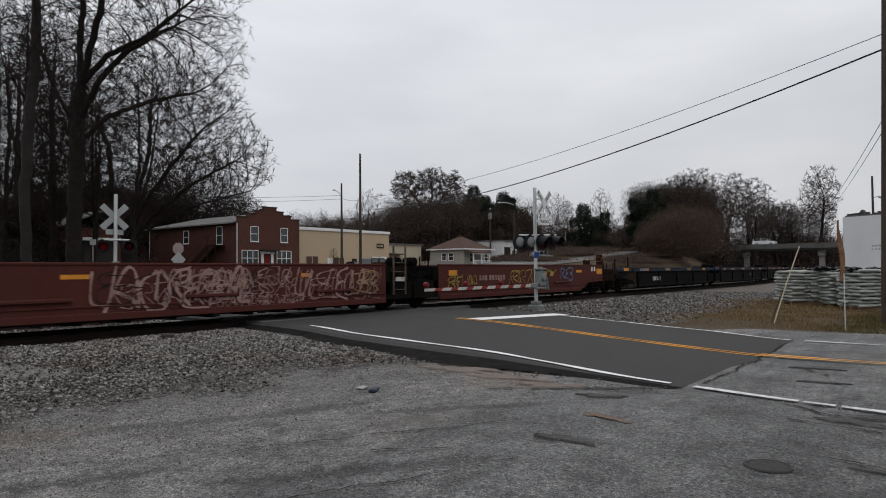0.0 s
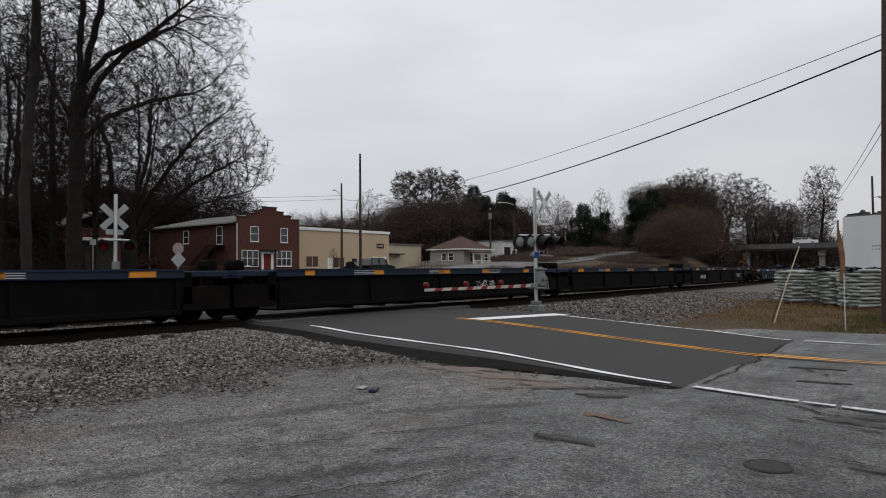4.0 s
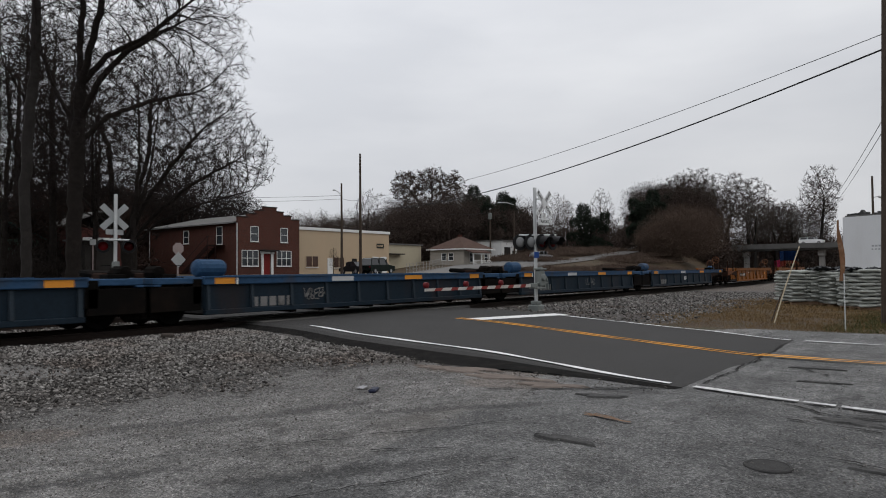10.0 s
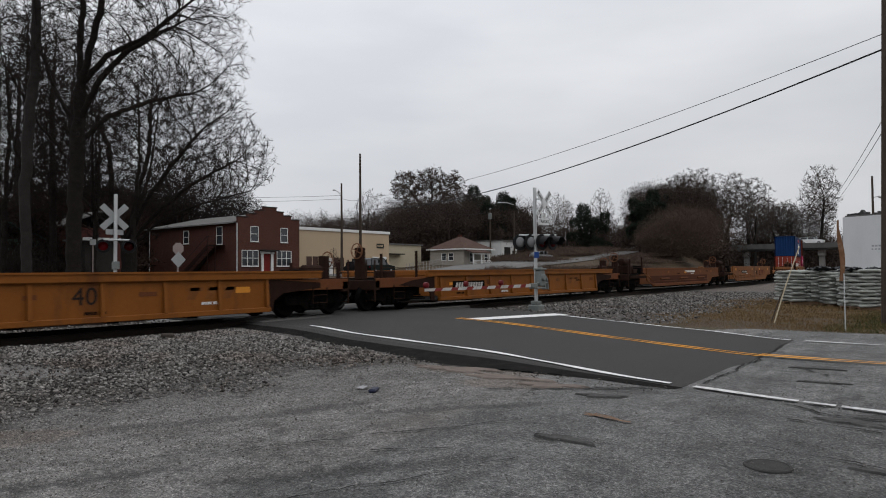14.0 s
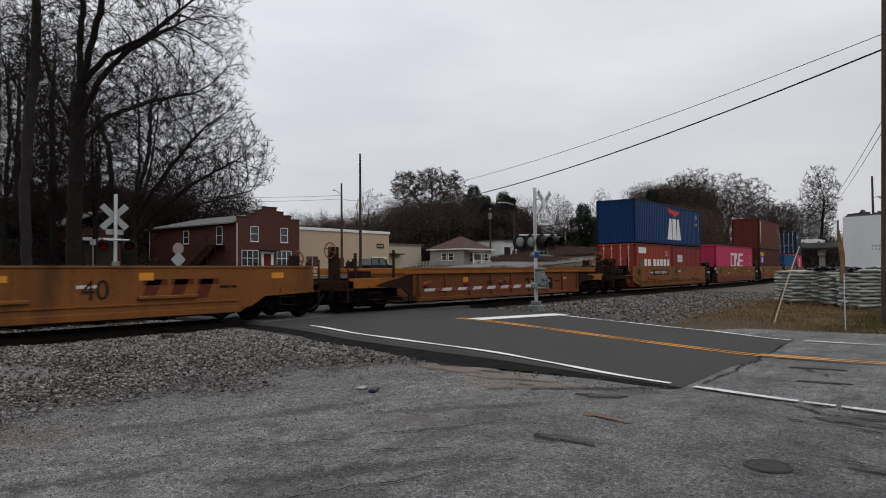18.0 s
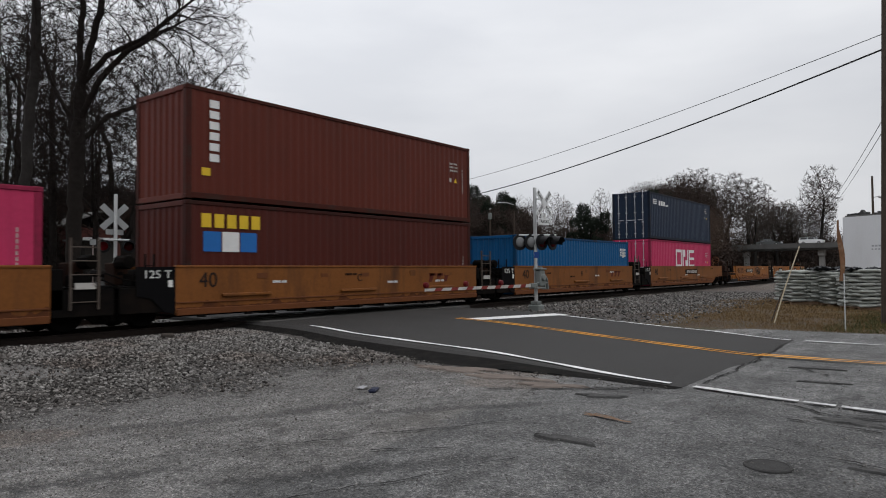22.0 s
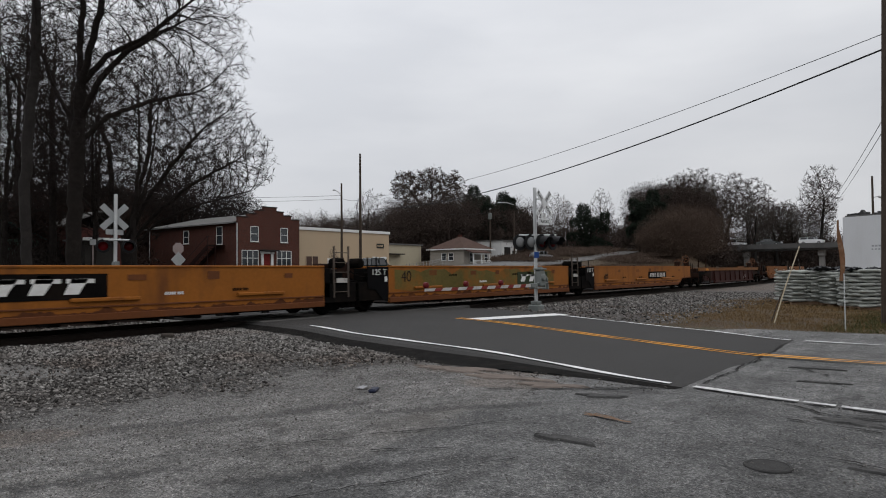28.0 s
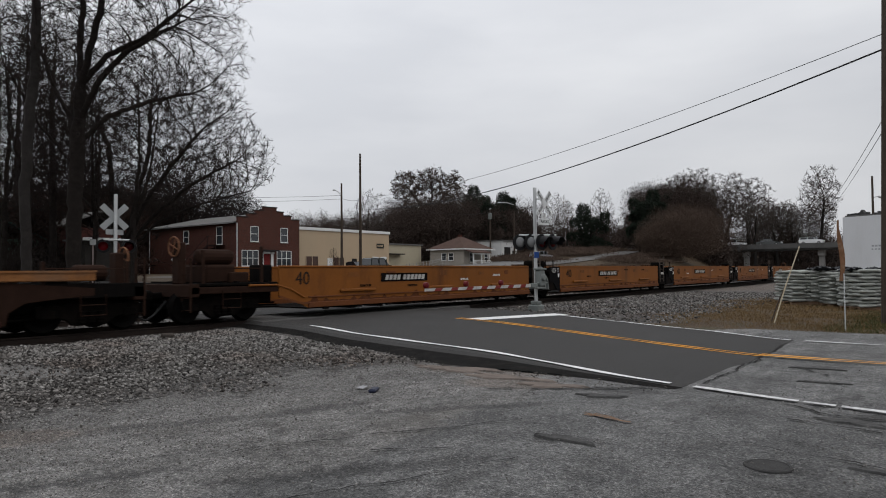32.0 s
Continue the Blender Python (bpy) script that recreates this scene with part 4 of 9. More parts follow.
def well_car(s0, s1, kind, col, ends, label, chord=None, tank=None, zt=1.50, zb=0.32, group="", ribs=0, sill=None, gear=None, early=False, ribcol=None):
    """One unit of a well car between s0 and s1 (its place along the track at 0 s). ends: C is a coupler end with its own truck, J a joint, whose truck goes with the unit to its right."""
    mid, half = (s0 + s1) / 2, (s1 - s0) / 2
    car = thing("well_car", pose(mid, 0, 0), label, "railway car", group)
    lC, rC = ends[0] == "C", ends[1] == "C"
    a = -half + ((3.3 if kind == "plain" else 0.85) if lC else 1.42)
    z = half - (0.85 if rC else 1.42)
    sl, sr = (a, z)
    CLEAR[car.name] = a if kind == "plain" else a + 2.5
    if kind == "plain":
        b = Build()
        b.prism(side_outline(kind, sl, sr, lC, rC, zt, zb), "y", -0.025, 0.025)
        me = b.mesh("side_wall", col)
        for s in (-1, 1):
            part("side_wall", me, None, car, m=pose(0, 1.34 * s, 0))
        b = Build()
        b.box(sl, sr, -0.05, 0.07, zt - 0.015, zt + 0.045, 0.012)
        me = b.mesh("top_chord", chord or col)
        for s in (-1, 1):
            part("top_chord", me, None, car, m=pose(0, 1.34 * s, 0, 0, 0, 0))
        w0, w1 = sl + (1.05 if lC else 0.02), sr - (2.55 if rC else 0.02)
        b = Build()
        b.box(w0, w1, -0.075, 0.03, zb - 0.02, zb + 0.14, 0.012)
        b.box(w0, w1, -0.055, 0.0, zb + 0.27, zb + 0.31, 0.006)
        me = b.mesh("bottom_sill", sill or col)
        part("bottom_sill", me, None, car, m=pose(0, -1.34, 0))
        part("bottom_sill", me, None, car, m=pose(0, 1.34, 0, 0, 0, 180))
        if sill:
            rr = random.Random(int(s0))
            b = Build()
            n = 220
            zz = [zb + 0.17 + 0.30 * max(0.0, noise.noise((i * 0.21, s0, 0.5))) ** 1.3 + 0.035 * noise.noise((i * 0.9, s0, 2.5)) for i in range(n + 1)]
            for i in range(n):
                xa, xb = w0 + (w1 - w0) * i / n, w0 + (w1 - w0) * (i + 1) / n
                b.face([(xa, -1.3665, zb + 0.13), (xb, -1.3665, zb + 0.13), (xb, -1.3665, zz[i + 1]), (xa, -1.3665, zz[i])])
            part("rust_streak", b, STREAKS, car, "rusty streaked lower edge", tidy=False)
        for k in range(3):
            xx = w0 + (w1 - w0) * (0.10 + 0.33 * k)
            boxpart("ledge", (xx, xx + 1.55, -1.445, -1.363, zb + 0.40, zb + 0.49), col, car, 0.02)
        for k in range(9):
            xx = w0 + (w1 - w0) * (k + 0.5) / 9
            boxpart("drain_bracket", (xx - 0.10, xx + 0.10, -1.40, -1.30, zb - 0.09, zb - 0.02), BLACK, car)
        if lC:
            b = Build()
            for (xa, za), (xb, zb_) in zip(((sl, 0.66), (sl + 0.7, zb + 0.14)), ((sl + 0.7, zb + 0.14), (sl + 1.05, zb + 0.12))):
                b.prism([(xa, za - 0.03), (xb, zb_ - 0.03), (xb, zb_ + 0.03), (xa, za + 0.03)], "y", -1.40, -1.36)
            part("sill_rim", b, sill or col, car)
        if rC:
            b = Build()
            for (xa, za), (xb, zb_) in zip(((sr, 0.78), (sr - 1.75, 0.72), (sr - 2.2, zb + 0.14)), ((sr - 1.75, 0.72), (sr - 2.2, zb + 0.14), (sr - 2.55, zb + 0.12))):
                b.prism([(xa, za - 0.03), (xb, zb_ - 0.03), (xb, zb_ + 0.03), (xa, za + 0.03)], "y", -1.40, -1.36)
            part("sill_rim", b, sill or col, car)
    else:
        w0, w1 = sl + ((3.8 if early else 3.1) if lC else 0.05), sr - (2.75 if rC else 0.05)
        b = Build()
        b.box(w0, w1, -0.02, 0.02, zb + 0.02, zt - 0.05)
        me = b.mesh("side_web", col)
        for s in (-1, 1):
            part("side_web", me, None, car, m=pose(0, 1.30 * s, 0))
        ch = 0.22 if kind == "ribbed" else 0.18
        b = Build()
        c0, c1 = sl + (0.0 if not lC or early else 2.4), sr - (0.9 if rC and not tank else 0.0)
        b.box(c0, c1, -0.10, 0.06, zt - ch, zt, 0.02)
        b.box(c0, c1, -0.13, -0.09, zt - 0.035, zt + 0.01)
        me = b.mesh("top_chord", chord or col)
        part("top_chord", me, None, car, m=pose(0, -1.32, 0))
        part("top_chord", me, None, car, m=pose(0, 1.32, 0, 0, 0, 180))
        b = Build()
        b.box(w0, w1, -0.09, 0.04, zb - 0.03, zb + 0.10, 0.015)
        me = b.mesh("bottom_chord", col)
        part("bottom_chord", me, None, car, m=pose(0, -1.32, 0))
        part("bottom_chord", me, None, car, m=pose(0, 1.32, 0, 0, 0, 180))
        b = Build()
        b.prism([(-0.10, zb + 0.10), (-0.04, zt - ch), (0.06, zt - ch), (0.06, zb + 0.10)], "x", -0.045, 0.045)
        rib_n = b.mesh("rib", ribcol or col)
        n = ribs or 9
        for k in range(n):
            xx = w0 + 0.1 + (w1 - w0 - 0.2) * k / (n - 1)
            part("rib", rib_n, None, car, m=pose(xx, -1.32, 0))
            part("rib", rib_n, None, car, m=pose(xx, 1.32, 0, 0, 0, 180))
        for open_, xe_, sg in ((lC, sl, 1), (rC, sr, -1)):
            if open_:
                b = Build()
                pts = [(xe_ + sg * 2.85, zb), (xe_ + sg * 2.85, zt - ch), (xe_ + sg * (1.6 if sg > 0 else 0.9), 1.02), (xe_ + sg * 0.9, 0.86), (xe_ + sg * 1.5, 0.82), (xe_ + sg * 2.3, 0.74), (xe_ + sg * 2.6, 0.55), (xe_ + sg * 2.65, zb)]
                b.prism(pts, "y", -0.025, 0.025)
                me = b.mesh("end_side_plate", GEAR)
                for s in (-1, 1):
                    part("end_side_plate", me, None, car, m=pose(0, 1.32 * s, 0))
    b = Build()
    b.box(sl + (1.1 if lC else 0.1), sr - (2.6 if rC else 0.1), -1.24, 1.24, 0.26, 0.30)
    for k in range(7):
        xx = sl + 3 + (sr - sl - 6) * k / 6
        b.box(xx - 0.1, xx + 0.1, -1.25, 1.25, 0.20, 0.26)
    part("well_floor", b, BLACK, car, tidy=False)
    if lC:
        end_gear(car, -half, -1, gear or chord or col, tank, kind == "plain")
        truck(car, -half + 1.7)
    else:
        joint_gear(car, -half, -1, zt + 0.02 if kind == "plain" else zt, None if kind == "plain" else chord or col)
        truck(car, -half)
    if rC:
        end_gear(car, half, 1, gear or chord or col, tank, kind == "plain")
        truck(car, half - 1.7)
    else:
        joint_gear(car, half, 1, zt + 0.02 if kind == "plain" else zt, None if kind == "plain" else chord or col)
    return car, (-half + 0.85 if lC else sl), sr


NEAR = -1.372
MOVERS = []


def add(*a, **k):
    car, sl, sr = well_car(*a, **k)
    MOVERS.append((car, (a[0] + a[1]) / 2))
    return car, sl, sr


def plate(car, x, z, w, h, y, rnd=(4, 6), boxed=True):
    """A black number panel whose characters are plain bars."""
    if boxed:
        rect(car, "number_panel", x - w / 2, x + w / 2, z - h / 2, z + h / 2, y, BLACK, "black number panel with white marks")
    bars(car, x, z, w * 0.86, h * 0.6, y - 0.008, FADED, rnd, "number_bars", "", 0.05)


def logo(car, x, z, w, h, y, back=None, col=None):
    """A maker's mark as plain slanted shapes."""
    if back:
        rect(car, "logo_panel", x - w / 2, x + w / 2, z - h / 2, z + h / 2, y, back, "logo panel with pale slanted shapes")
        y -= 0.008
    b = Build()
    for k in range(3):
        xa = x - w * 0.40 + k * w * 0.27
        hh = h * 0.33
        b.face([(xa, y, z - hh * 0.9), (xa + w * 0.12, y, z - hh * 0.9), (xa + w * 0.20, y, z + hh * 0.9), (xa + w * 0.06, y, z + hh * 0.9)])
        b.face([(xa + w * 0.02, y, z + hh * 0.4), (xa + w * 0.25, y, z + hh * 0.4), (xa + w * 0.25, y, z + hh * 0.92), (xa + w * 0.02, y, z + hh * 0.92)])
    part("logo_mark", b, col or WHITE, car, "", tidy=False)


def small_marks(car, sl, sr, y, zt, seed, patch=PATCH):
    rnd = random.Random(seed)
    sl = max(sl, CLEAR[car.name] - 0.3)
    for k in range(5):
        xx = sl + (sr - sl) * (0.08 + 0.2 * k) + rnd.uniform(-0.4, 0.4)
        rect(car, "stencil_panel", xx, xx + rnd.uniform(0.25, 0.5), zt - 0.30, zt - 0.30 + rnd.uniform(0.10, 0.2), y, rnd.choice((patch, RUST, ORANGE)))
    for k in range(4):
        xx = sl + (sr - sl) * (0.15 + 0.22 * k) + rnd.uniform(-0.5, 0.5)
        bars(car, xx, zt - 0.15 - 0.5 * rnd.random(), 0.5, 0.07, y - 0.003, rnd.choice((BLACK, WHITE)), (5, 3), "stencil")


PINKSPRAY = mat("pale_spray", (0.27, 0.175, 0.155), 0.7, 0.2, 1.5, 20, 0.0, 0, (0.06, 0.02, 0.016), 0.9, 2.0)
YELSPRAY = mat("yellow_spray", (0.30, 0.21, 0.06), 0.7, 0.15)
BLUESPRAY = mat("blue_spray", (0.08, 0.14, 0.25), 0.7, 0.15)
DARKSPRAY = mat("dark_spray", (0.018, 0.012, 0.009), 0.7, 0.15)
REDMARK = mat("faded_red_mark", (0.085, 0.018, 0.011), 0.7, 0.2, 2, 20, 0.0, 0, (0.13, 0.045, 0.013), 0.6, 3)
GREENSPRAY = mat("olive_spray", (0.105, 0.082, 0.024), 0.7, 0.35, 1.2, 14, 0.03, 0, (0.235, 0.082, 0.013), 1.0, 0.8)
WHITESPRAY = mat("white_spray", (0.55, 0.54, 0.52), 0.7, 0.15)

# brown articulated cars, heavily sprayed
c, sl, sr = add(2.4, 18.0, "plain", BROWN, "JJ", "brown articulated well car covered with pale graffiti", zt=1.54, group="train cars")
graffiti(c, sl + 3.2, sl + 7.4, 0.40, 1.52, NEAR - 0.003, PINKSPRAY, 3, 0.085)
graffiti(c, sl + 3.6, sl + 8.2, 0.50, 1.15, NEAR - 0.005, PINKSPRAY, 14, 0.03)
graffiti(c, sl + 7.0, sl + 9.0, 0.65, 1.25, NEAR - 0.004, PINKSPRAY, 17, 0.028)
graffiti(c, sl + 8.9, sl + 12.4, 0.42, 1.47, NEAR - 0.003, PINKSPRAY, 8, 0.06)
graffiti(c, sl + 11.5, sr - 0.3, 0.60, 1.42, NEAR - 0.005, PINKSPRAY, 9, 0.035)
for k, (xa, xb, za, zb, wd) in enumerate(((3.3, 7.6, 0.45, 1.45, 0.03), (5.0, 8.8, 0.9, 1.5, 0.04), (8.6, 12.6, 0.45, 1.4, 0.028), (10.8, 14.0, 0.45, 1.0, 0.03), (6.4, 9.4, 0.42, 0.75, 0.025), (12.2, 14.6, 0.85, 1.48, 0.03))):
    graffiti(c, sl + xa, min(sl + xb, sr - 0.2), za, zb, NEAR - 0.006 - 0.001 * k, PINKSPRAY if k % 3 else DARKSPRAY, 40 + k, wd)
graffiti(c, sr - 1.6, sr - 0.5, 0.6, 1.4, NEAR, YELSPRAY, 5, 0.045)
rect(c, "reflector", sl + 2.6, sl + 3.2, 1.22, 1.32, NEAR, PATCH, "orange reflector")
rect(c, "reflector", sr - 3.6, sr - 3.2, 1.2, 1.3, NEAR, PATCH, "orange reflector")
c, sl, sr = add(18.0, 34.15, "plain", BROWN, "JC", "brown articulated well car with number bars and graffiti", zt=1.54, group="train cars")
rect(c, "reflector", sl + 0.6, sl + 1.1, 1.16, 1.36, NEAR, PATCH, "orange reflector")
graffiti(c, sl + 0.5, sl + 2.4, 0.6, 1.2, NEAR, YELSPRAY, 11, 0.045)
bars(c, sl + 3.5, 1.05, 1.9, 0.20, NEAR, PINKSPRAY, (3, 6))
graffiti(c, sl + 4.7, sl + 6.7, 0.55, 1.4, NEAR, YELSPRAY, 14, 0.045)
logo(c, sl + 7.9, 1.2, 2.4, 0.5, NEAR, None, YELSPRAY)
graffiti(c, sl + 9.3, sl + 10.5, 0.8, 1.5, NEAR, BLUESPRAY, 17, 0.06)
rect(c, "reflector", sr - 3.0, sr - 2.4, 1.2, 1.32, NEAR, PATCH, "orange reflector")
rect(c, "reflector", sr - 0.7, sr - 0.1, 1.1, 1.38, NEAR, PATCH, "orange reflector")
bars(c, sr - 1.1, 1.36, 0.5, 0.22, NEAR, WHITE, (1, 1), "stencil")

# black five-unit car with a navy and orange top chord
js = [34.15, 53.0, 70.7, 88.4, 106.0, 125.6]
for k in range(5):
    c, sl, sr = add(js[k], js[k + 1], "ribbed", CARBLACK, ("C" if k == 0 else "J") + ("C" if k == 4 else "J"), "black grimy well car unit with a navy and orange top chord", chord=CHORDNAVY, gear=BLACK, zt=1.42, zb=0.34, group="train cars", ribs=5)
    rnd = random.Random(40 + k)
    for i in range(5):
        xx = sl + (sr - sl) * (0.06 + 0.21 * i) + rnd.uniform(-0.3, 0.3)
        rect(c, "reflector", xx, xx + rnd.uniform(0.35, 0.7), 1.24, 1.40, -1.424, PATCH if i % 2 == 0 else rnd.choice((PATCH, CHORDRUST)), "orange reflector patch")
    for i in range(3):
        b = Build()
        xx = sl + (sr - sl) * (0.2 + 0.25 * i)
        for r_ in range(3):
            b.box(xx, xx + 0.9, -1.428, -1.420, 1.25 + r_ * 0.05, 1.27 + r_ * 0.05)
        part("stripe", b, STEEL, c, "pale stripes", tidy=False)
    if k in (0, 4):
        bars(c, (sl + 6.2 if k == 0 else sl + 2.9), 0.76, 1.3, 0.24, -1.326, FADED, (3, 4), "number_bars")
    if k == 1:
        words("marking", "48", 0.36, PINKSPRAY, c, pose(sl + 10.2, -1.328, 0.80, 90))
    if k in (2, 4):
        graffiti(c, sr - 5.2, sr - 3.6, 0.6, 0.95, -1.327, WHITESPRAY, 60 + k, 0.03)

# blue five-unit car
DULLMARK = mat("grimy_grey_marking", (0.17, 0.165, 0.16), 0.7, 0.3, 3, 50, 0.02, stain=(0.035, 0.032, 0.03), stain_amount=0.9, stain_scale=3)
js = [125.6, 143.2, 158.4, 173.6, 188.8, 205.8]
for k in range(5):
    c, sl, sr = add(js[k], js[k + 1], "ribbed", CARBLUE, ("C" if k == 0 else "J") + ("C" if k == 4 else "J"), "worn blue well car unit with steel ribs and orange patches", chord=CHORDBLUE, tank=CHORDBLUE, gear=BLACK, zt=1.25, zb=0.30, group="train cars", ribs=10, ribcol=RIBBLUE)
    e0 = sl + (2.9 if k == 0 else 0)
    for xx in (sl + 0.3, sr - 0.9):
        rect(c, "reflector", xx, xx + 0.6, 1.05, 1.23, -1.424, PATCH, "orange reflector patch")
    rect(c, "reflector", sl + (1.5 if k == 0 else 0.95), sl + (1.62 if k == 0 else 1.0), 1.03, 1.24, -1.424, WHITE, "white band")
    for f in (0.35, 0.62):
        rect(c, "chord_panel", sl + (sr - sl) * f, sl + (sr - sl) * f + 0.9, 1.06, 1.2, -1.424, STEEL if f < 0.5 else PATCH)
    bars(c, e0 + 2.2, 0.55, 1.5, 0.26, -1.326, DULLMARK, (5,), "number_bars")
    if k in (1, 2, 3):
        graffiti(c, e0 + (3.3 if k < 3 else 6.4), e0 + (4.3 if k < 3 else 7.4), 0.52, 0.92, -1.327, DULLMARK, 70 + k, 0.035)
    if k == 4:
        bars(c, e0 + 6.3, 0.72, 0.4, 0.28, -1.326, WHITE, (1, 1), "stencil")
    b = Build()
    b.lathe([(0.05, sl + 0.2), (0.2, sl + 0.25), (0.24, sl + 0.32), (0.24, sl + 1.0), (0.2, sl + 1.08), (0.05, sl + 1.12)], 14, "x", (0, -0.6, 1.46))
    b.box(sl + 0.2, sl + 1.2, -1.0, -0.2, 1.15, 1.24)
    part("air_tank", b, CHORDBLUE, c, "dull blue air tank")

# two single yellow ribbed cars, a rusty plain one, a faded plain one and another ribbed one
for s0, s1, seed in ((205.8, 225.5, 1), (225.5, 246.2, 2)):
    c, sl, sr = add(s0, s1, "ribbed", YELLOW, "CC", "single yellow ribbed well car with a black number panel", zt=1.36, zb=0.28, group="train cars", ribs=9, gear=RUST)
    plate(c, sl + 5.0, 0.80, 2.1, 0.30, -1.33, (4, 6))
    words("marking", "40", 0.56, DARKSPRAY, c, pose(sl + 10.3, -1.33, 0.82, 90))
    logo(c, sl + 13.5, 0.82, 1.9, 0.5, -1.328, None, ORANGE)
    small_marks(c, sl + 2, sr - 2, -1.326, 1.1, seed)
c, sl, sr = add(246.2, 264.9, "plain", RUST, "CC", "rusty orange-brown plain-sided well car", zt=1.36, zb=0.30, group="train cars", chord=ORANGE)
rect(c, "lower_band", sl + 2.9, sr - 2.9, 0.47, 0.92, NEAR, mat("dark_rust_band", (0.055, 0.018, 0.009), 0.8, 0.3, 0.8, 14, 0.05, 0, (0.12, 0.04, 0.014), 0.5, 1.2, True), "dark rusty lower band")
rect(c, "pale_patch", sl + 9.3, sl + 11.3, 1.10, 1.22, NEAR, WHITESPRAY, "pale paint patch")
small_marks(c, sl, sr, NEAR, 1.36, 6)
c, sl, sr = add(264.9, 284.3, "plain", ORANGE, "CC", "faded orange plain-sided well car", zt=1.47, group="train cars")
plate(c, sl + 6.4, 1.05, 2.0, 0.22, NEAR, (4, 6))
words("marking", "40", 0.64, DARKSPRAY, c, pose(sl + 11.4, NEAR - 0.004, 0.95, 90))
logo(c, sl + 13.5, 0.95, 2.6, 0.8, NEAR, None, REDMARK)
small_marks(c, sl, sr, NEAR, 1.47, 7)
c, sl, sr = add(284.3, 304.1, "ribbed", RUST, "CC", "faded orange ribbed well car with a yellow top chord", chord=YELLOW2, zt=1.45, zb=0.30, group="train cars", ribs=9)
words("marking", "40", 0.5, DARKSPRAY, c, pose(sl + 8.6, -1.335, 0.74, 90))
logo(c, sl + 11.7, 0.74, 2.2, 0.5, -1.332, GEAR, FADED)
bars(c, sl + 5.6, 0.62, 1.6, 0.22, -1.326, RUST, (5, 6))
small_marks(c, sl + 2.6, sr - 2.6, -1.326, 1.2, 9)

# yellow five-unit car loaded with containers, and its empty sisters
LOADED = [304.1, 322.2, 337.65, 353.2, 368.7, 385.8]
EMPTY = [385.8, 404.1, 419.7, 435.3, 450.9, 468.3]
LAST = [488.9, 507.2, 522.7, 538.3, 553.8, 571.4]
for js, tone, lab in ((LOADED, ORANGE, "dusty yellow articulated well car unit under containers"), (EMPTY, YELLOW2, "empty bright yellow articulated well car unit"), (LAST, YELLOW, "empty yellow articulated well car unit")):
    for k in range(5):
        ends = ("C" if k == 0 else "J") + ("C" if k == 4 else "J")
        c, sl, sr = add(js[k], js[k + 1], "plain", tone, ends, lab, zt=1.48, group="train cars", sill=RUST)
        o = sl + (2.4 if k == 0 else 0.0)
        low = js is EMPTY and k == 4
        words("marking", "40", 0.54, DARKSPRAY, c, pose(o + (1.4 if low else 0.9), NEAR - 0.004, 0.90 if low else 1.14, 90))
        if k:
            bp_ = Build()
            bp_.prism([(sl - 0.98, 1.49), (sl - 0.004, 1.49), (sl - 0.004, 0.34), (sl - 0.28, 0.40), (sl - 0.62, 0.74), (sl - 0.98, 0.80)], "y", -1.372, -1.346)
            ep = part("end_plate", bp_, CARBLACK, c, "black end plate with white lettering")
            words("marking", "125 T", 0.27, WHITE, ep, pose(sl - 0.47, -1.379, 1.30, 90), width=0.66)
            rect(ep, "stencil_panel", sl - 0.20, sl - 0.08, 1.0, 1.17, -1.378, WHITE, "small white panel")
        small_marks(c, o + 1.6, sr - 0.5, NEAR, 1.48, 100 + k + int(js[0]), ORANGE)
        if js is EMPTY:
            if k in (0, 4):
                plate(c, o + (5.2 if k == 0 else 8.9), 1.14 if k == 0 else 0.98, 2.6 if k == 0 else 3.0, 0.32 if k == 0 else 0.42, NEAR)
            if k in (1, 2):
                logo(c, o + (5.3 if k == 1 else 5.0), 1.06, 2.6, 0.56, NEAR, BLACK)
            if k == 3:
                logo(c, o + 9.4, 1.0, 2.6, 0.52, NEAR, mat("dark_green_panel", (0.03, 0.04, 0.02), 0.7, 0.3))
            if k == 0:
                graffiti(c, o + 1.2, o + 2.9, 0.9, 1.42, NEAR, DARKSPRAY, 21, 0.04)
                graffiti(c, o + 7.6, o + 9.6, 0.7, 1.42, NEAR, DARKSPRAY, 23, 0.10)
            if k == 3:
                bb_ = Build()
                rr = random.Random(300)
                lowz = [(o + 0.3 + 11.0 * g / 24, 0.66 + rr.uniform(-0.04, 0.16)) for g in range(25)]
                topz = [(o + 0.3 + 11.0 * g / 24, 1.40 + rr.uniform(-0.2, 0.05)) for g in range(25)]
                for g in range(24):
                    bb_.face([(lowz[g][0], NEAR + 0.003, lowz[g][1]), (lowz[g + 1][0], NEAR + 0.003, lowz[g + 1][1]), (topz[g + 1][0], NEAR + 0.003, topz[g + 1][1]), (topz[g][0], NEAR + 0.003, topz[g][1])])
                part("overspray", bb_, GREENSPRAY, c, "patchy olive green overspray", tidy=False)
        elif js is LOADED:
            if k in (0, 4):
                plate(c, o + (4.5 if k == 0 else 7.6), 1.14, 2.5, 0.30, NEAR)
            else:
                logo(c, o + 10.4, 1.10, 1.6, 0.5, NEAR, None, REDMARK)
            words("marking", "BDCBA"[k], 0.32, DARKSPRAY, c, pose(o + (7.1 if k == 0 else 6.3), NEAR - 0.004, 1.14, 90))
        else:
            plate(c, o + 5.4, 1.14, 2.4, 0.28, NEAR)
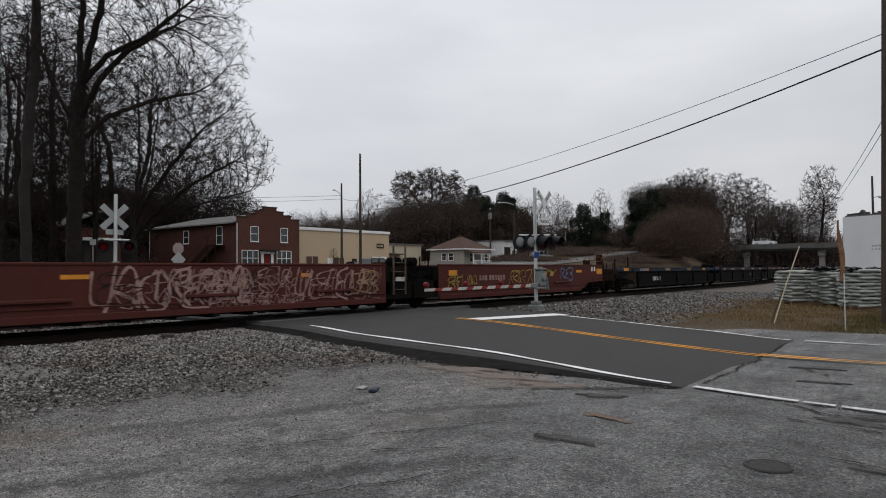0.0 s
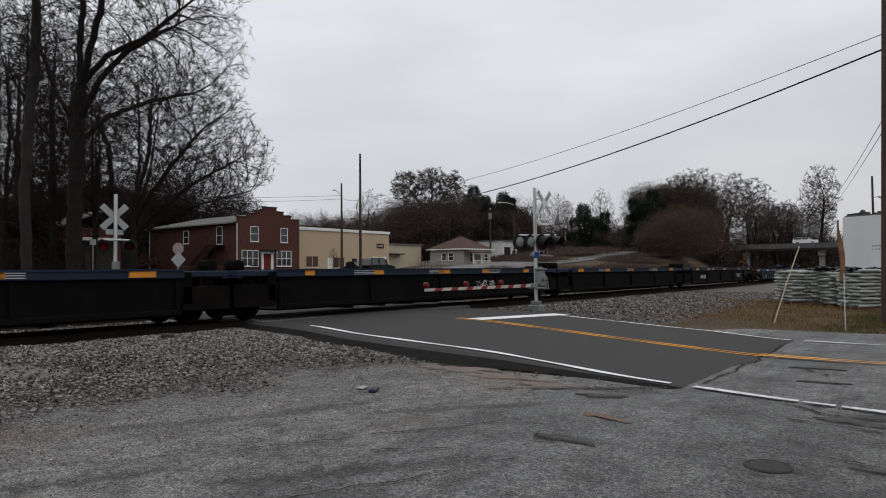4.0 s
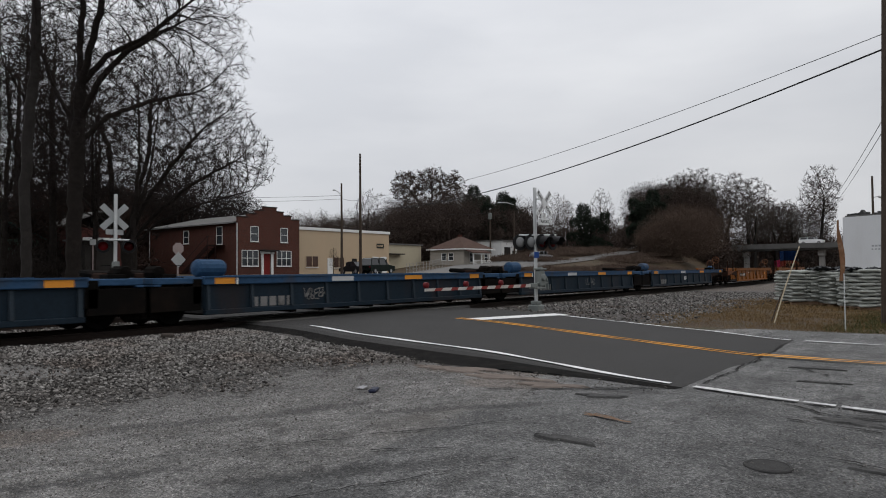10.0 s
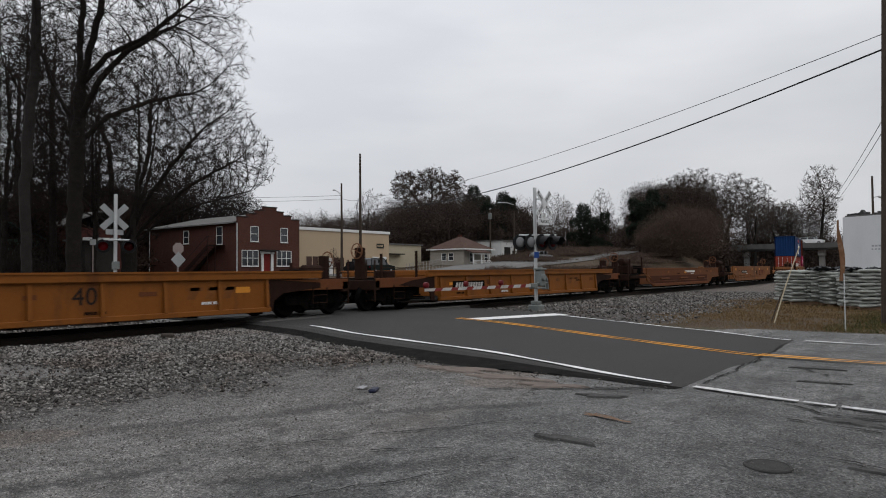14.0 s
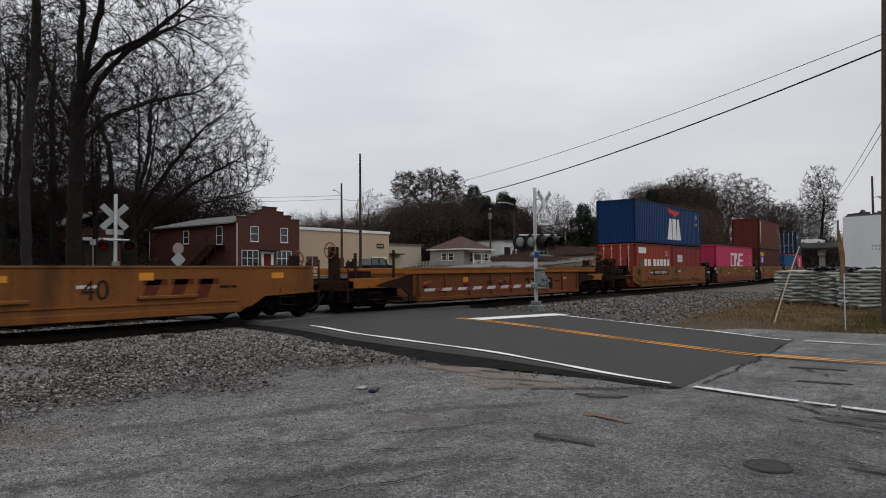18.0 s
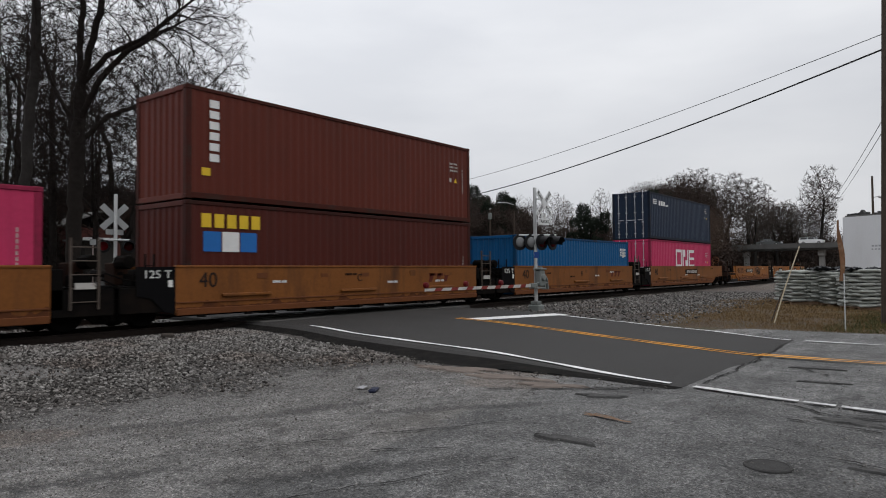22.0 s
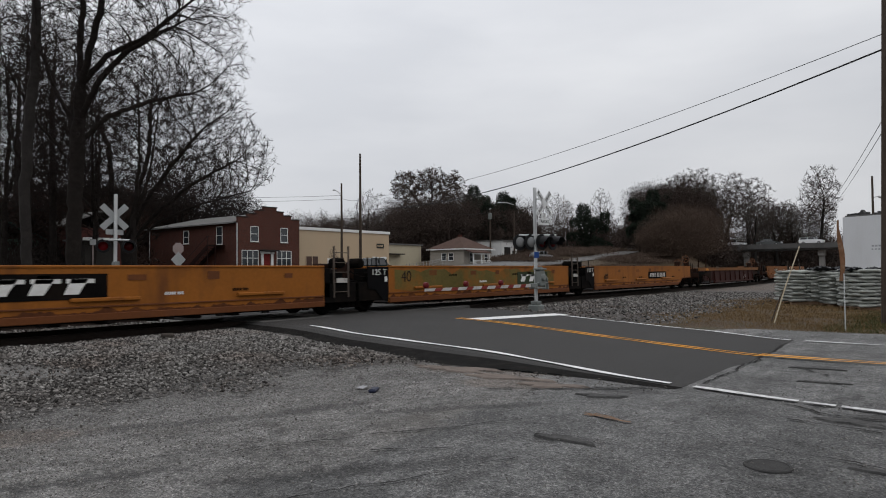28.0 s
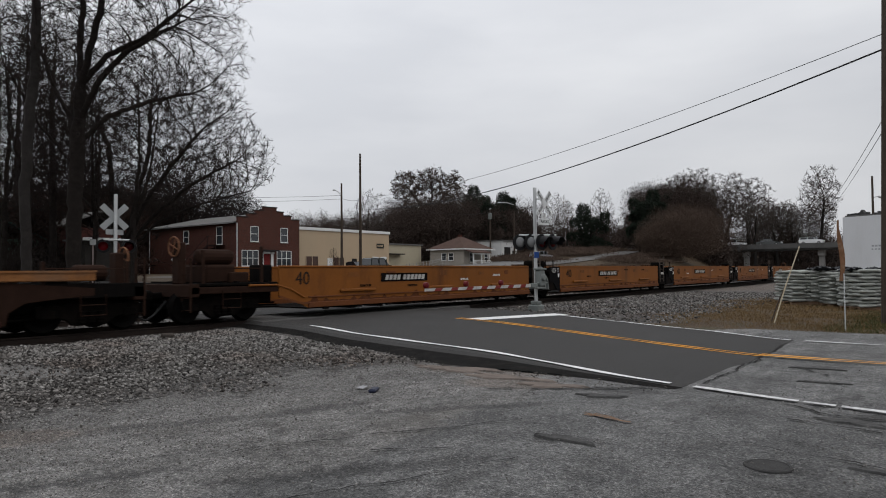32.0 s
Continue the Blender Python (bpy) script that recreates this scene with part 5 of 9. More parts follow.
c, sl, sr = add(468.3, 488.9, "ribbed", MAROON, "CC", "maroon ribbed well car with a rusty top chord", chord=CHORDRUST, zt=1.40, zb=0.30, group="train cars", ribs=9, early=True, gear=BLACK)
rect(c, "reflector", sl + 1.3, sl + 2.0, 1.2, 1.38, -1.424, PATCH, "orange reflector patch")
bars(c, sl + 13.2, 0.62, 0.6, 0.28, -1.326, WHITESPRAY, (2, 1), "stencil")


# ---- containers ----
def grimy(m):
    """The same paint, scuffed and dirty, for rails, posts and castings."""
    name = m.name + "_rail"
    if name in MATS:
        return MATS[name]
    c = m["paint"]
    return mat(name, [0.5 * v for v in c], 0.65, 0.25, 1.5, 20, 0.06, 0, (0.025, 0.018, 0.014), 0.75, 2.2)


def container(s_mid, z0, length, height, col, label, door_left, name="shipping_container"):
    """A corrugated steel box, doors on one end. Origin at its base."""
    ob = thing(name, pose(s_mid, 0, z0), label, "container", "containers on the train")
    hl, hw = length / 2, 1.219
    rail = grimy(col)
    for sgn in (-1, 1):
        b = Build()
        xs_, x = [], -hl + 0.16
        while x < hl - 0.44:
            xs_ += [(x, 0.0), (x + 0.072, 0.0), (x + 0.14, 0.022), (x + 0.212, 0.022)]
            x += 0.28
        xs_ += [(hl - 0.16, 0.0)]
        for (xa, da), (xb, db) in zip(xs_[:-1], xs_[1:]):
            b.face([(xa, sgn * (hw - 0.02 - da), 0.15), (xb, sgn * (hw - 0.02 - db), 0.15), (xb, sgn * (hw - 0.02 - db), height - 0.10), (xa, sgn * (hw - 0.02 - da), height - 0.10)])
        part("side_panel", b, col, ob, tidy=False)
        boxpart("top_rail", (-hl + 0.15, hl - 0.15, min(sgn * hw, sgn * (hw - 0.07)), max(sgn * hw, sgn * (hw - 0.07)), height - 0.11, height - 0.01), rail, ob, 0.01)
        boxpart("bottom_rail", (-hl + 0.15, hl - 0.15, min(sgn * hw, sgn * (hw - 0.07)), max(sgn * hw, sgn * (hw - 0.07)), 0.02, 0.17), rail, ob, 0.01)
        for sx in (-1, 1):
            xx = sorted((sx * hl, sx * (hl - 0.16)))
            yy = sorted((sgn * hw, sgn * (hw - 0.15)))
            boxpart("corner_post", (*xx, *yy, 0.118, height - 0.118), rail, ob, 0.012)
            for zz in (0.0, height - 0.118):
                b = Build()
                xc = sorted((sx * (hl + 0.006), sx * (hl - 0.172)))
                yc = sorted((sgn * (hw + 0.006), sgn * (hw - 0.156)))
                b.box(*xc, *yc, zz, zz + 0.118, 0.014)
                part("corner_casting", b, rail, ob)
    b = Build()
    b.box(-hl + 0.1, hl - 0.1, -hw + 0.05, hw - 0.05, height - 0.06, height - 0.03)
    for k in range(int(length / 0.42)):
        xx = -hl + 0.3 + k * 0.42
        b.box(xx, xx + 0.2, -hw + 0.2, hw - 0.2, height - 0.03, height - 0.012)
    part("roof", b, col, ob, tidy=False)
    boxpart("floor", (-hl + 0.1, hl - 0.1, -hw + 0.05, hw - 0.05, 0.05, 0.15), BLACK, ob)
    door = -1 if door_left else 1
    for sx in (-1, 1):
        f = sx * (hl - 0.03)
        for zz in ((0.0, 0.14), (height - 0.14, height - 0.01)):
            xx = sorted((sx * hl, sx * (hl - 0.1)))
            boxpart("end_rail", (*xx, -hw + 0.15, hw - 0.15, *zz), col, ob, 0.01)
        if sx != door:
            b = Build()
            ys_, y = [], -hw + 0.15
            while y < hw - 0.4:
                ys_ += [(y, 0.0), (y + 0.08, 0.0), (y + 0.14, 0.04), (y + 0.22, 0.04)]
                y += 0.29
            ys_ += [(hw - 0.15, 0.0)]
            for (ya, da), (yb, db) in zip(ys_[:-1], ys_[1:]):
                b.face([(f - sx * da, ya, 0.14), (f - sx * db, yb, 0.14), (f - sx * db, yb, height - 0.14), (f - sx * da, ya, height - 0.14)])
            part("end_panel", b, col, ob, tidy=False)
        else:
            for sy in (-1, 1):
                yy = sorted((sy * 0.01, sy * (hw - 0.15)))
                xx = sorted((f, f - sx * 0.05))
                b = Build()
                b.box(*xx, *yy, 0.15, height - 0.15, 0.01)
                for k in range(5):
                    z1 = 0.35 + k * (height - 0.7) / 5
                    xo = sorted((f + sx * 0.012, f - sx * 0.02))
                    b.box(*xo, yy[0] + 0.1, yy[1] - 0.1, z1, z1 + (height - 0.7) / 5 * 0.55, 0.008)
                d = part("door", b, col, ob)
                for q_ in (0.28, 0.78):
                    b = Build()
                    b.tube([(f + sx * 0.045, sy * q_, 0.06), (f + sx * 0.045, sy * q_, height - 0.06)], 0.02, 6)
                    for zz in (0.3, 1.0, 1.6, height - 0.3):
                        b.box(f + sx * 0.045 - 0.035, f + sx * 0.045 + 0.035, sy * q_ - 0.06, sy * q_ + 0.06, zz, zz + 0.05)
                    b.box(f + sx * 0.05 - 0.015, f + sx * 0.05 + 0.015, sy * q_ - (0.3 if sy > 0 else 0), sy * q_ + (0.3 if sy < 0 else 0), 1.15, 1.19)
                    part("locking_bar", b, STEEL, d, "galvanised locking bar", tidy=False)
    MOVERS.append((ob, s_mid))
    return ob


def paint_box(name, col, dirt=(0.1, 0.06, 0.045), amount=0.35):
    m = mat(name, col, 0.5, 0.12, 0.6, 12, 0.03, 0, dirt, amount, 1.3, True)
    m["paint"] = col
    return m


C_BLUE = paint_box("container_blue", (0.0035, 0.026, 0.095), (0.010, 0.03, 0.065), 0.4)
C_RED = paint_box("container_orange_red", (0.24, 0.034, 0.019), (0.12, 0.036, 0.022), 0.4)
C_RED2 = paint_box("container_red", (0.175, 0.024, 0.017), (0.095, 0.03, 0.022), 0.4)
C_PINK = paint_box("container_magenta", (0.42, 0.032, 0.095), (0.24, 0.04, 0.08), 0.3)
C_MAROON = paint_box("container_maroon", (0.088, 0.0185, 0.011), (0.055, 0.018, 0.012), 0.4)
C_MAROON2 = paint_box("container_dark_maroon", (0.062, 0.0125, 0.0085), (0.04, 0.013, 0.010), 0.4)
C_CYAN = paint_box("container_bright_blue", (0.0035, 0.070, 0.185), (0.014, 0.06, 0.13), 0.4)
C_NAVY = paint_box("container_navy", (0.013, 0.022, 0.042), (0.03, 0.035, 0.045), 0.4)
LETTER = mat("container_white", (0.62, 0.62, 0.61), 0.6, 0.06, 2, 30, 0.02, 0, (0.4, 0.38, 0.36), 0.3, 3)
LETRED = mat("container_mark_red", (0.42, 0.035, 0.025), 0.6, 0.1)
LETYEL = mat("container_mark_yellow", (0.6, 0.40, 0.03), 0.6, 0.08)
LETBLUE = mat("container_mark_blue", (0.02, 0.12, 0.36), 0.6, 0.08)
FACE = -1.219 + 0.012
BASE = 0.285


def block(ob, x0, x1, z0, z1, m, holes=(), name="logo_shape", label=""):
    """A plain painted block on the near side; holes are strips left out."""
    b = Build()
    cuts = sorted({x0, x1, *[h for q_ in holes for h in q_[:2]]})
    lev = sorted({z0, z1, *[h for q_ in holes for h in q_[2:]]})
    for xa, xb in zip(cuts[:-1], cuts[1:]):
        for za, zb in zip(lev[:-1], lev[1:]):
            mx, mz = (xa + xb) / 2, (za + zb) / 2
            if any(h[0] < mx < h[1] and h[2] < mz < h[3] for h in holes):
                continue
            b.box(xa, xb, FACE - 0.003, FACE + 0.0015, za, zb)
    return part(name, b, m, ob, label, tidy=False)


def three_blocks(ob, x, z, w, h):
    """The wide white mark of the magenta containers: a ring, a slab and a barred slab."""
    u = w / 3.2
    t = h * 0.16
    block(ob, x - w / 2, x - w / 2 + u, z - h / 2, z + h / 2, LETTER, [(x - w / 2 + t, x - w / 2 + u - t, z - h / 2 + t, z + h / 2 - t)], label="white square ring")
    a = x - w / 2 + 1.12 * u
    block(ob, a, a + u, z - h / 2, z + h / 2, LETTER, [(a + t, a + 0.5 * u, z - h / 2, z + 0.1 * h), (a + 0.5 * u, a + u - t, z - 0.1 * h, z + h / 2)], label="white slab")
    a = x - w / 2 + 2.24 * u
    block(ob, a, a + u, z - h / 2, z + h / 2, LETTER, [(a + t, a + u, z - 0.34 * h, z - 0.07 * h), (a + t, a + u, z + 0.07 * h, z + 0.34 * h)], label="white barred slab")


def code_marks(ob, hl, height, seed):
    """The small lettering by the far end as plain bars, with a square and a warning triangle."""
    rnd = random.Random(seed)
    x = hl - 0.95
    for k in range(3):
        w = rnd.uniform(0.35, 0.55)
        bars(ob, x + w / 2 - 0.25, height - 0.42 - 0.13 * k, w, 0.07, FACE - 0.004, FADED, (4, 3) if k < 2 else (4,), "code_bars")
    for k in range(8):
        block(ob, hl - 0.40, hl - 0.365, height * 0.42 + 0.12 * k, height * 0.42 + 0.12 * k + 0.085, FADED, name="code_bar")
    block(ob, x - 0.25, x - 0.13, height - 1.12, height - 0.97, FADED, name="code_mark")
    b = Build()
    b.face([(x + 0.02, FACE - 0.004, height - 1.13), (x + 0.22, FACE - 0.004, height - 1.13), (x + 0.12, FACE - 0.004, height - 0.95)])
    part("warning_mark", b, LETYEL, ob, "small yellow triangle", tidy=False)


mid1 = (322.2 - 1.42 + 304.1 + 3.75) / 2
c = container(mid1 - 3.05, BASE, 6.058, 2.591, C_RED, "orange-red twenty foot container with white marks", True)
bars(c, 0.4, 1.35, 4.4, 0.62, FACE - 0.004, LETTER, (2, 5), "logo_shape", "white block marks")
block(c, -2.6, -1.4, 2.0, 2.35, LETTER, name="logo_panel")
b = Build()
b.face([(-2.55, FACE - 0.004, 1.05), (-1.95, FACE - 0.004, 1.05), (-2.25, FACE - 0.004, 1.70)])
part("logo_shape", b, mat("container_mark_green", (0.03, 0.14, 0.07), 0.6, 0.1), c, "green triangle", tidy=False)
code_marks(c, 3.03, 2.591, 1)
c = container(mid1 + 3.05, BASE, 6.058, 2.591, C_RED2, "red twenty foot container with a white mark", True)
bars(c, -1.5, 1.75, 1.0, 0.5, FACE - 0.004, LETTER, (3,), "logo_shape")
c = container(mid1, BASE + 2.625, 12.192, 2.591, C_BLUE, "blue forty foot container with a large white and red mark", False)
b = Build()
for k, xa in enumerate((-0.62, 0.22, 1.08)):
    b.face([(xa - (0.12 if k == 0 else 0), FACE - 0.004, 0.34), (xa + 0.78, FACE - 0.004, 0.34), (xa + (0.66 if k < 2 else 0.34), FACE - 0.004, 1.72), (xa + (0.28 if k == 0 else 0.0), FACE - 0.004, 1.72)])
part("logo_shape", b, LETTER, c, "white slanted block shapes", tidy=False)
b = Build()
b.face([(-0.68, FACE - 0.004, 2.42), (0.3, FACE - 0.004, 2.28), (0.85, FACE - 0.004, 2.28), (1.75, FACE - 0.004, 2.20), (1.1, FACE - 0.004, 1.98), (0.7, FACE - 0.004, 1.84), (0.35, FACE - 0.004, 1.98), (-0.4, FACE - 0.004, 2.08)])
part("logo_shape", b, LETRED, c, "red swept wing shape", tidy=False)
code_marks(c, 6.0, 2.591, 2)
mids = [(LOADED[k] + LOADED[k + 1]) / 2 for k in range(5)]
c = container(mids[1] + 0.1, BASE, 12.192, 2.896, C_PINK, "magenta forty foot container with a wide white mark", False)
three_blocks(c, 0.4, 1.72, 4.0, 1.2)
code_marks(c, 6.0, 2.591, 3)
c = container(mids[2] + 0.1, BASE, 12.192, 2.896, C_MAROON2, "dark maroon forty foot container with yellow and blue marks", False)
bars(c, -4.75, 2.40, 1.9, 0.36, FACE - 0.004, LETYEL, (5,), "logo_shape", "yellow block marks")
for k in range(3):
    block(c, -5.6 + k * 0.56, -5.08 + k * 0.56, 1.60, 2.12, LETBLUE if k != 1 else LETTER)
code_marks(c, 6.0, 1.6, 4)
c = container(mids[2] + 0.1, BASE + 2.93, 12.192, 2.896, C_MAROON, "maroon forty foot container with upright white marks", False)
for k in range(6):
    block(c, -5.42, -5.14, 1.00 + k * 0.28, 1.20 + k * 0.28, LETTER, name="logo_shape")
block(c, -5.65, -5.4, 0.62, 0.82, LETYEL)
code_marks(c, 6.0, 2.591, 5)
c = container(mids[3] + 0.1, BASE, 12.192, 2.591, C_CYAN, "bright blue forty foot container with small white marks", False)
b = Build()
b.face([(5.25, FACE - 0.004, 1.7), (5.65, FACE - 0.004, 1.75), (5.45, FACE - 0.004, 1.95), (5.3, FACE - 0.004, 2.1)])
part("logo_shape", b, LETTER, c, "small white mark", tidy=False)
for k in range(3):
    bars(c, 5.3, 2.15 - 0.16 * k, 0.8, 0.11, FACE - 0.004, LETTER, (4, 4), "code_bars")
c = container(mids[4] - 0.6, BASE, 12.192, 2.896, C_PINK, "magenta forty foot container with a wide white mark and doors", True)
three_blocks(c, 0.3, 1.75, 3.7, 1.2)
code_marks(c, 6.0, 2.591, 6)
c = container(mids[4] - 0.6, BASE + 2.93, 12.192, 2.896, C_NAVY, "navy blue high cube container with small white marks", True)
for k in range(3):
    block(c, -5.5, -4.9, 2.18 + 0.12 * k, 2.25 + 0.12 * k, LETTER)
bars(c, -4.0, 2.28, 1.2, 0.3, FACE - 0.004, LETTER, (3,), "logo_shape")
bars(c, -3.1, 2.2, 0.5, 0.12, FACE - 0.004, LETTER, (4,), "logo_shape")
code_marks(c, 6.0, 2.896, 7)


# ---- the crossing's signals and roadside things ----
SIGNWHITE = mat("sign_white", (0.60, 0.61, 0.61), 0.5, 0.08, 3, 40, 0.02, 0, (0.35, 0.34, 0.32), 0.4, 3)
SIGNBACK = mat("sign_back_aluminium", (0.30, 0.31, 0.31), 0.45, 0.1, 3, 40, 0.02, 0.3)
SIGBLACK = mat("signal_black", (0.012, 0.012, 0.013), 0.5, 0.2, 5, 40, 0.05)
CABINET = mat("cabinet_grey", (0.165, 0.18, 0.172), 0.5, 0.12, 3, 40, 0.03, 0.2, (0.2, 0.18, 0.16), 0.4, 4)
LENS = mat("pale_lens", (0.16, 0.165, 0.165), 0.2, 0.05, bump=0)
LENSRED = mat("red_lens", (0.055, 0.005, 0.006), 0.25, 0.1, bump=0)
LENSON = glow("red_lamp_lit", (0.13, 0.006, 0.009), 0.02)
RUSTY = mat("rusty_steel", (0.17, 0.088, 0.048), 0.85, 0.35, 6, 60, 0.3, 0, (0.28, 0.22, 0.17), 0.6, 5)
CONCRETE = mat("concrete", (0.30, 0.29, 0.28), 0.85, 0.15, 2, 40, 0.25, 0, (0.16, 0.15, 0.14), 0.4, 1.5)
WOODPOLE = mat("pole_timber", (0.055, 0.042, 0.033), 0.9, 0.35, 2, 30, 0.4, 0, (0.11, 0.10, 0.09), 0.4, 1.2, True)
CABLE = mat("black_cable", (0.01, 0.01, 0.011), 0.6, 0.1, bump=0)


def lamp(parent, p, face, lens, visor=True, disc=None, size=1.0):
    """A round signal head: backing disc, lens and a hood. face: heading in degrees, 0 looks along -y."""
    m = pose(*p, 0, 0, face) @ Matrix.Diagonal((size, size, size, 1))
    b = Build()
    b.lathe([(0.05, 0.12), (0.10, 0.10), (0.13, 0.02), (0.26, 0.02), (0.265, 0.0), (0.26, -0.02), (0.125, -0.02)], 20, "y")
    head = part("signal_head", b, disc or SIGBLACK, parent, "round signal head", m)
    b = Build()
    b.lathe([(0.01, -0.085), (0.10, -0.07), (0.165, -0.04), (0.17, -0.018)], 16, "y")
    part("lens", b, lens, head, "round signal lens", smooth=True)
    if visor:
        b = Build()
        ring = []
        for k in range(13):
            a = math.radians(-20 + 220 * k / 12)
            ring.append((0.19 * math.cos(a), 0.19 * math.sin(a)))
        for (x0, z0), (x1, z1) in zip(ring[:-1], ring[1:]):
            b.face([(x0, -0.02, z0), (x1, -0.02, z1), (x1 * 1.02, -0.36 + 0.10 * (z1 < 0.05), z1 * 1.02 - 0.03), (x0 * 1.02, -0.36 + 0.10 * (z0 < 0.05), z0 * 1.02 - 0.03)])
        part("visor", b, SIGBLACK, head, tidy=False)
    return head


def crossbuck(parent, p, face, front):
    m = pose(*p, 0, 0, face)
    for s in (-1, 1):
        b = Build()
        b.box(-0.61, 0.61, -0.006, 0.006, -0.115, 0.115, 0.004)
        bl = part("blade", b, SIGNWHITE if front else SIGNBACK, parent, "white crossbuck blade", m @ pose(0, -0.008 * s, 0, 0, 45 * s, 0))
        if front:
            for txt, x in ((("RAIL", -0.36), ("ROAD", 0.36)) if s > 0 else (("CROS", -0.36), ("SING", 0.36))):
                words("lettering", txt, 0.17, SIGBLACK, bl, pose(x, -0.009, 0, 90), width=0.42)


def signal(base, top, name_label, front_face, arm_dir, heads, back=False):
    x, y, z = base
    sg = thing("crossing_signal", pose(x, y, z), name_label, "crossing signal", "crossing signals")
    h = top - z
    b = Build()
    b.lathe([(0.065, 0.1), (0.065, h - 0.02), (0.055, h)], 12)
    part("mast", b, STEEL, sg, "galvanised steel mast", smooth=False)
    b = Build()
    b.box(-0.22, 0.22, -0.22, 0.22, 0.0, 0.28, 0.03)
    b.box(-0.15, 0.15, -0.15, 0.15, 0.28, 0.42, 0.02)
    part("mast_base", b, CABINET, sg, "grey cast mast base")
    return sg, h


# the near signal with its lowered gate
SX, SY, SZ = 21.84, -4.0, -0.22
sg, h = signal((SX, SY, SZ), 4.38, "grey level crossing signal with crossbuck and lowered gate arm", 0, 0, 0)
crossbuck(sg, (0.03, -0.37, 3.76 - SZ), -5, True)
b = Build()
for z_ in (3.95, 3.55, 3.1):
    b.tube([(0, 0, z_ - SZ), (0.02, -0.35, z_ - SZ)], 0.025, 8)
part("bracket", b, STEEL, sg, tidy=False)
b = Build()
b.box(-0.34, 0.34, -0.375, -0.36, 2.98 - SZ, 3.22 - SZ, 0.004)
b.box(-0.15, 0.15, -0.375, -0.36, 3.224 - SZ, 3.42 - SZ, 0.004)
tr = part("track_count_sign", b, SIGNWHITE, sg, "white stepped sign with black lettering", pose(0.03, 0, 0, 0, 0, -5))
words("lettering", "2", 0.20, SIGBLACK, tr, pose(0, -0.379, 3.32 - SZ, 90))
words("lettering", "TRACKS", 0.17, SIGBLACK, tr, pose(0, -0.379, 3.10 - SZ, 90), width=0.6)
b = Build()
b.tube([(-0.48, 0.42, 2.62 - SZ), (0.6, -0.54, 2.62 - SZ)], 0.03, 8)
part("crossarm", b, STEEL, sg)
for lx, ly, face, lens in ((-0.44, 0.40, -24, LENS), (-0.13, 0.10, -24, LENS), (0.13, -0.20, -14, LENSRED), (0.42, -0.48, -4, LENSRED)):
    lamp(sg, (lx, ly, 2.36 - SZ), face, lens, lens is LENSRED, None, 1.14)
boxpart("notice_plate", (-0.10, 0.10, -0.085, -0.07, 1.78 - SZ, 2.0 - SZ), mat("notice_blue", (0.02, 0.06, 0.22), 0.5, 0.1), sg, 0.0, "small blue notice plate", pose(0, 0, 0, 0, 0, -30))
b = Build()
b.box(-0.20, 0.14, -0.32, -0.06, 0.74 - SZ, 1.34 - SZ, 0.04)
b.box(-0.24, 0.18, -0.36, -0.02, 1.34 - SZ, 1.40 - SZ, 0.015)
b.lathe([(0.02, -0.40), (0.11, -0.395), (0.13, -0.36), (0.13, -0.32)], 14, "y", (-0.03, 0, 1.06 - SZ))
part("gate_mechanism", b, CABINET, sg, "grey gate mechanism box")
b = Build()
b.tube([(-0.34, -0.22, 0.86 - SZ), (0.46, -0.22, 0.86 - SZ)], 0.045, 8)
part("gate_shaft", b, CABINET, sg)
for xx in (0.22, 0.42):
    b = Build()
    b.prism([(-0.30, 0.62 - SZ), (-0.14, 0.62 - SZ), (-0.10, 0.9 - SZ), (0.16, 1.42 - SZ), (0.02, 1.46 - SZ), (-0.26, 1.0 - SZ)], "x", xx - 0.02, xx + 0.02)
    part("counterweight_arm", b, CABINET, sg)
b = Build()
b.box(0.24, 0.40, -0.08, 0.18, 1.14 - SZ, 1.46 - SZ, 0.03)
part("counterweight", b, CABINET, sg, "grey counterweight")
b = Build()
b.box(-0.7, -0.25, -0.25, -0.12, 0.70 - SZ, 0.86 - SZ, 0.02)
b.box(-0.5, 0.1, -0.36, 0.0, 0.66 - SZ, 0.72 - SZ, 0.01)
part("gate_clamp", b, CABINET, sg)
ARM_L = 6.05
arm = thing("gate_arm", pose(SX - 0.6, SY - 0.18, 0.78), "red and white striped wooden crossing gate arm, lowered", "gate arm")
ARMWHITE = mat("dirty_arm_white", (0.40, 0.38, 0.36), 0.7, 0.2, 3, 50, 0.05, 0, (0.16, 0.12, 0.10), 0.6, 5)
ARMRED = mat("faded_arm_red", (0.17, 0.028, 0.024), 0.7, 0.2, 3, 50, 0.05, 0, (0.10, 0.04, 0.035), 0.6, 5)
cuts = [0.0]
while cuts[-1] < ARM_L:
    cuts.append(min(cuts[-1] + (0.46 if len(cuts) % 2 else 0.34), ARM_L))
for k, (t0, t1) in enumerate(zip(cuts[:-1], cuts[1:])):
    b = Build()
    lo_, hi_ = -0.055 + 0.02 * t0 / ARM_L, 0.055 - 0.01 * t0 / ARM_L
    sl0, sl1 = (0.045 if k else 0.0), (0.045 if t1 < ARM_L else 0.0)
    b.prism([(-t1 - sl1, lo_), (-t0 - sl0, lo_), (-t0 + sl0, hi_), (-t1 + sl1, hi_)], "y", -0.018, 0.018)
    part("stripe", b, ARMRED if k % 2 else ARMWHITE, arm)
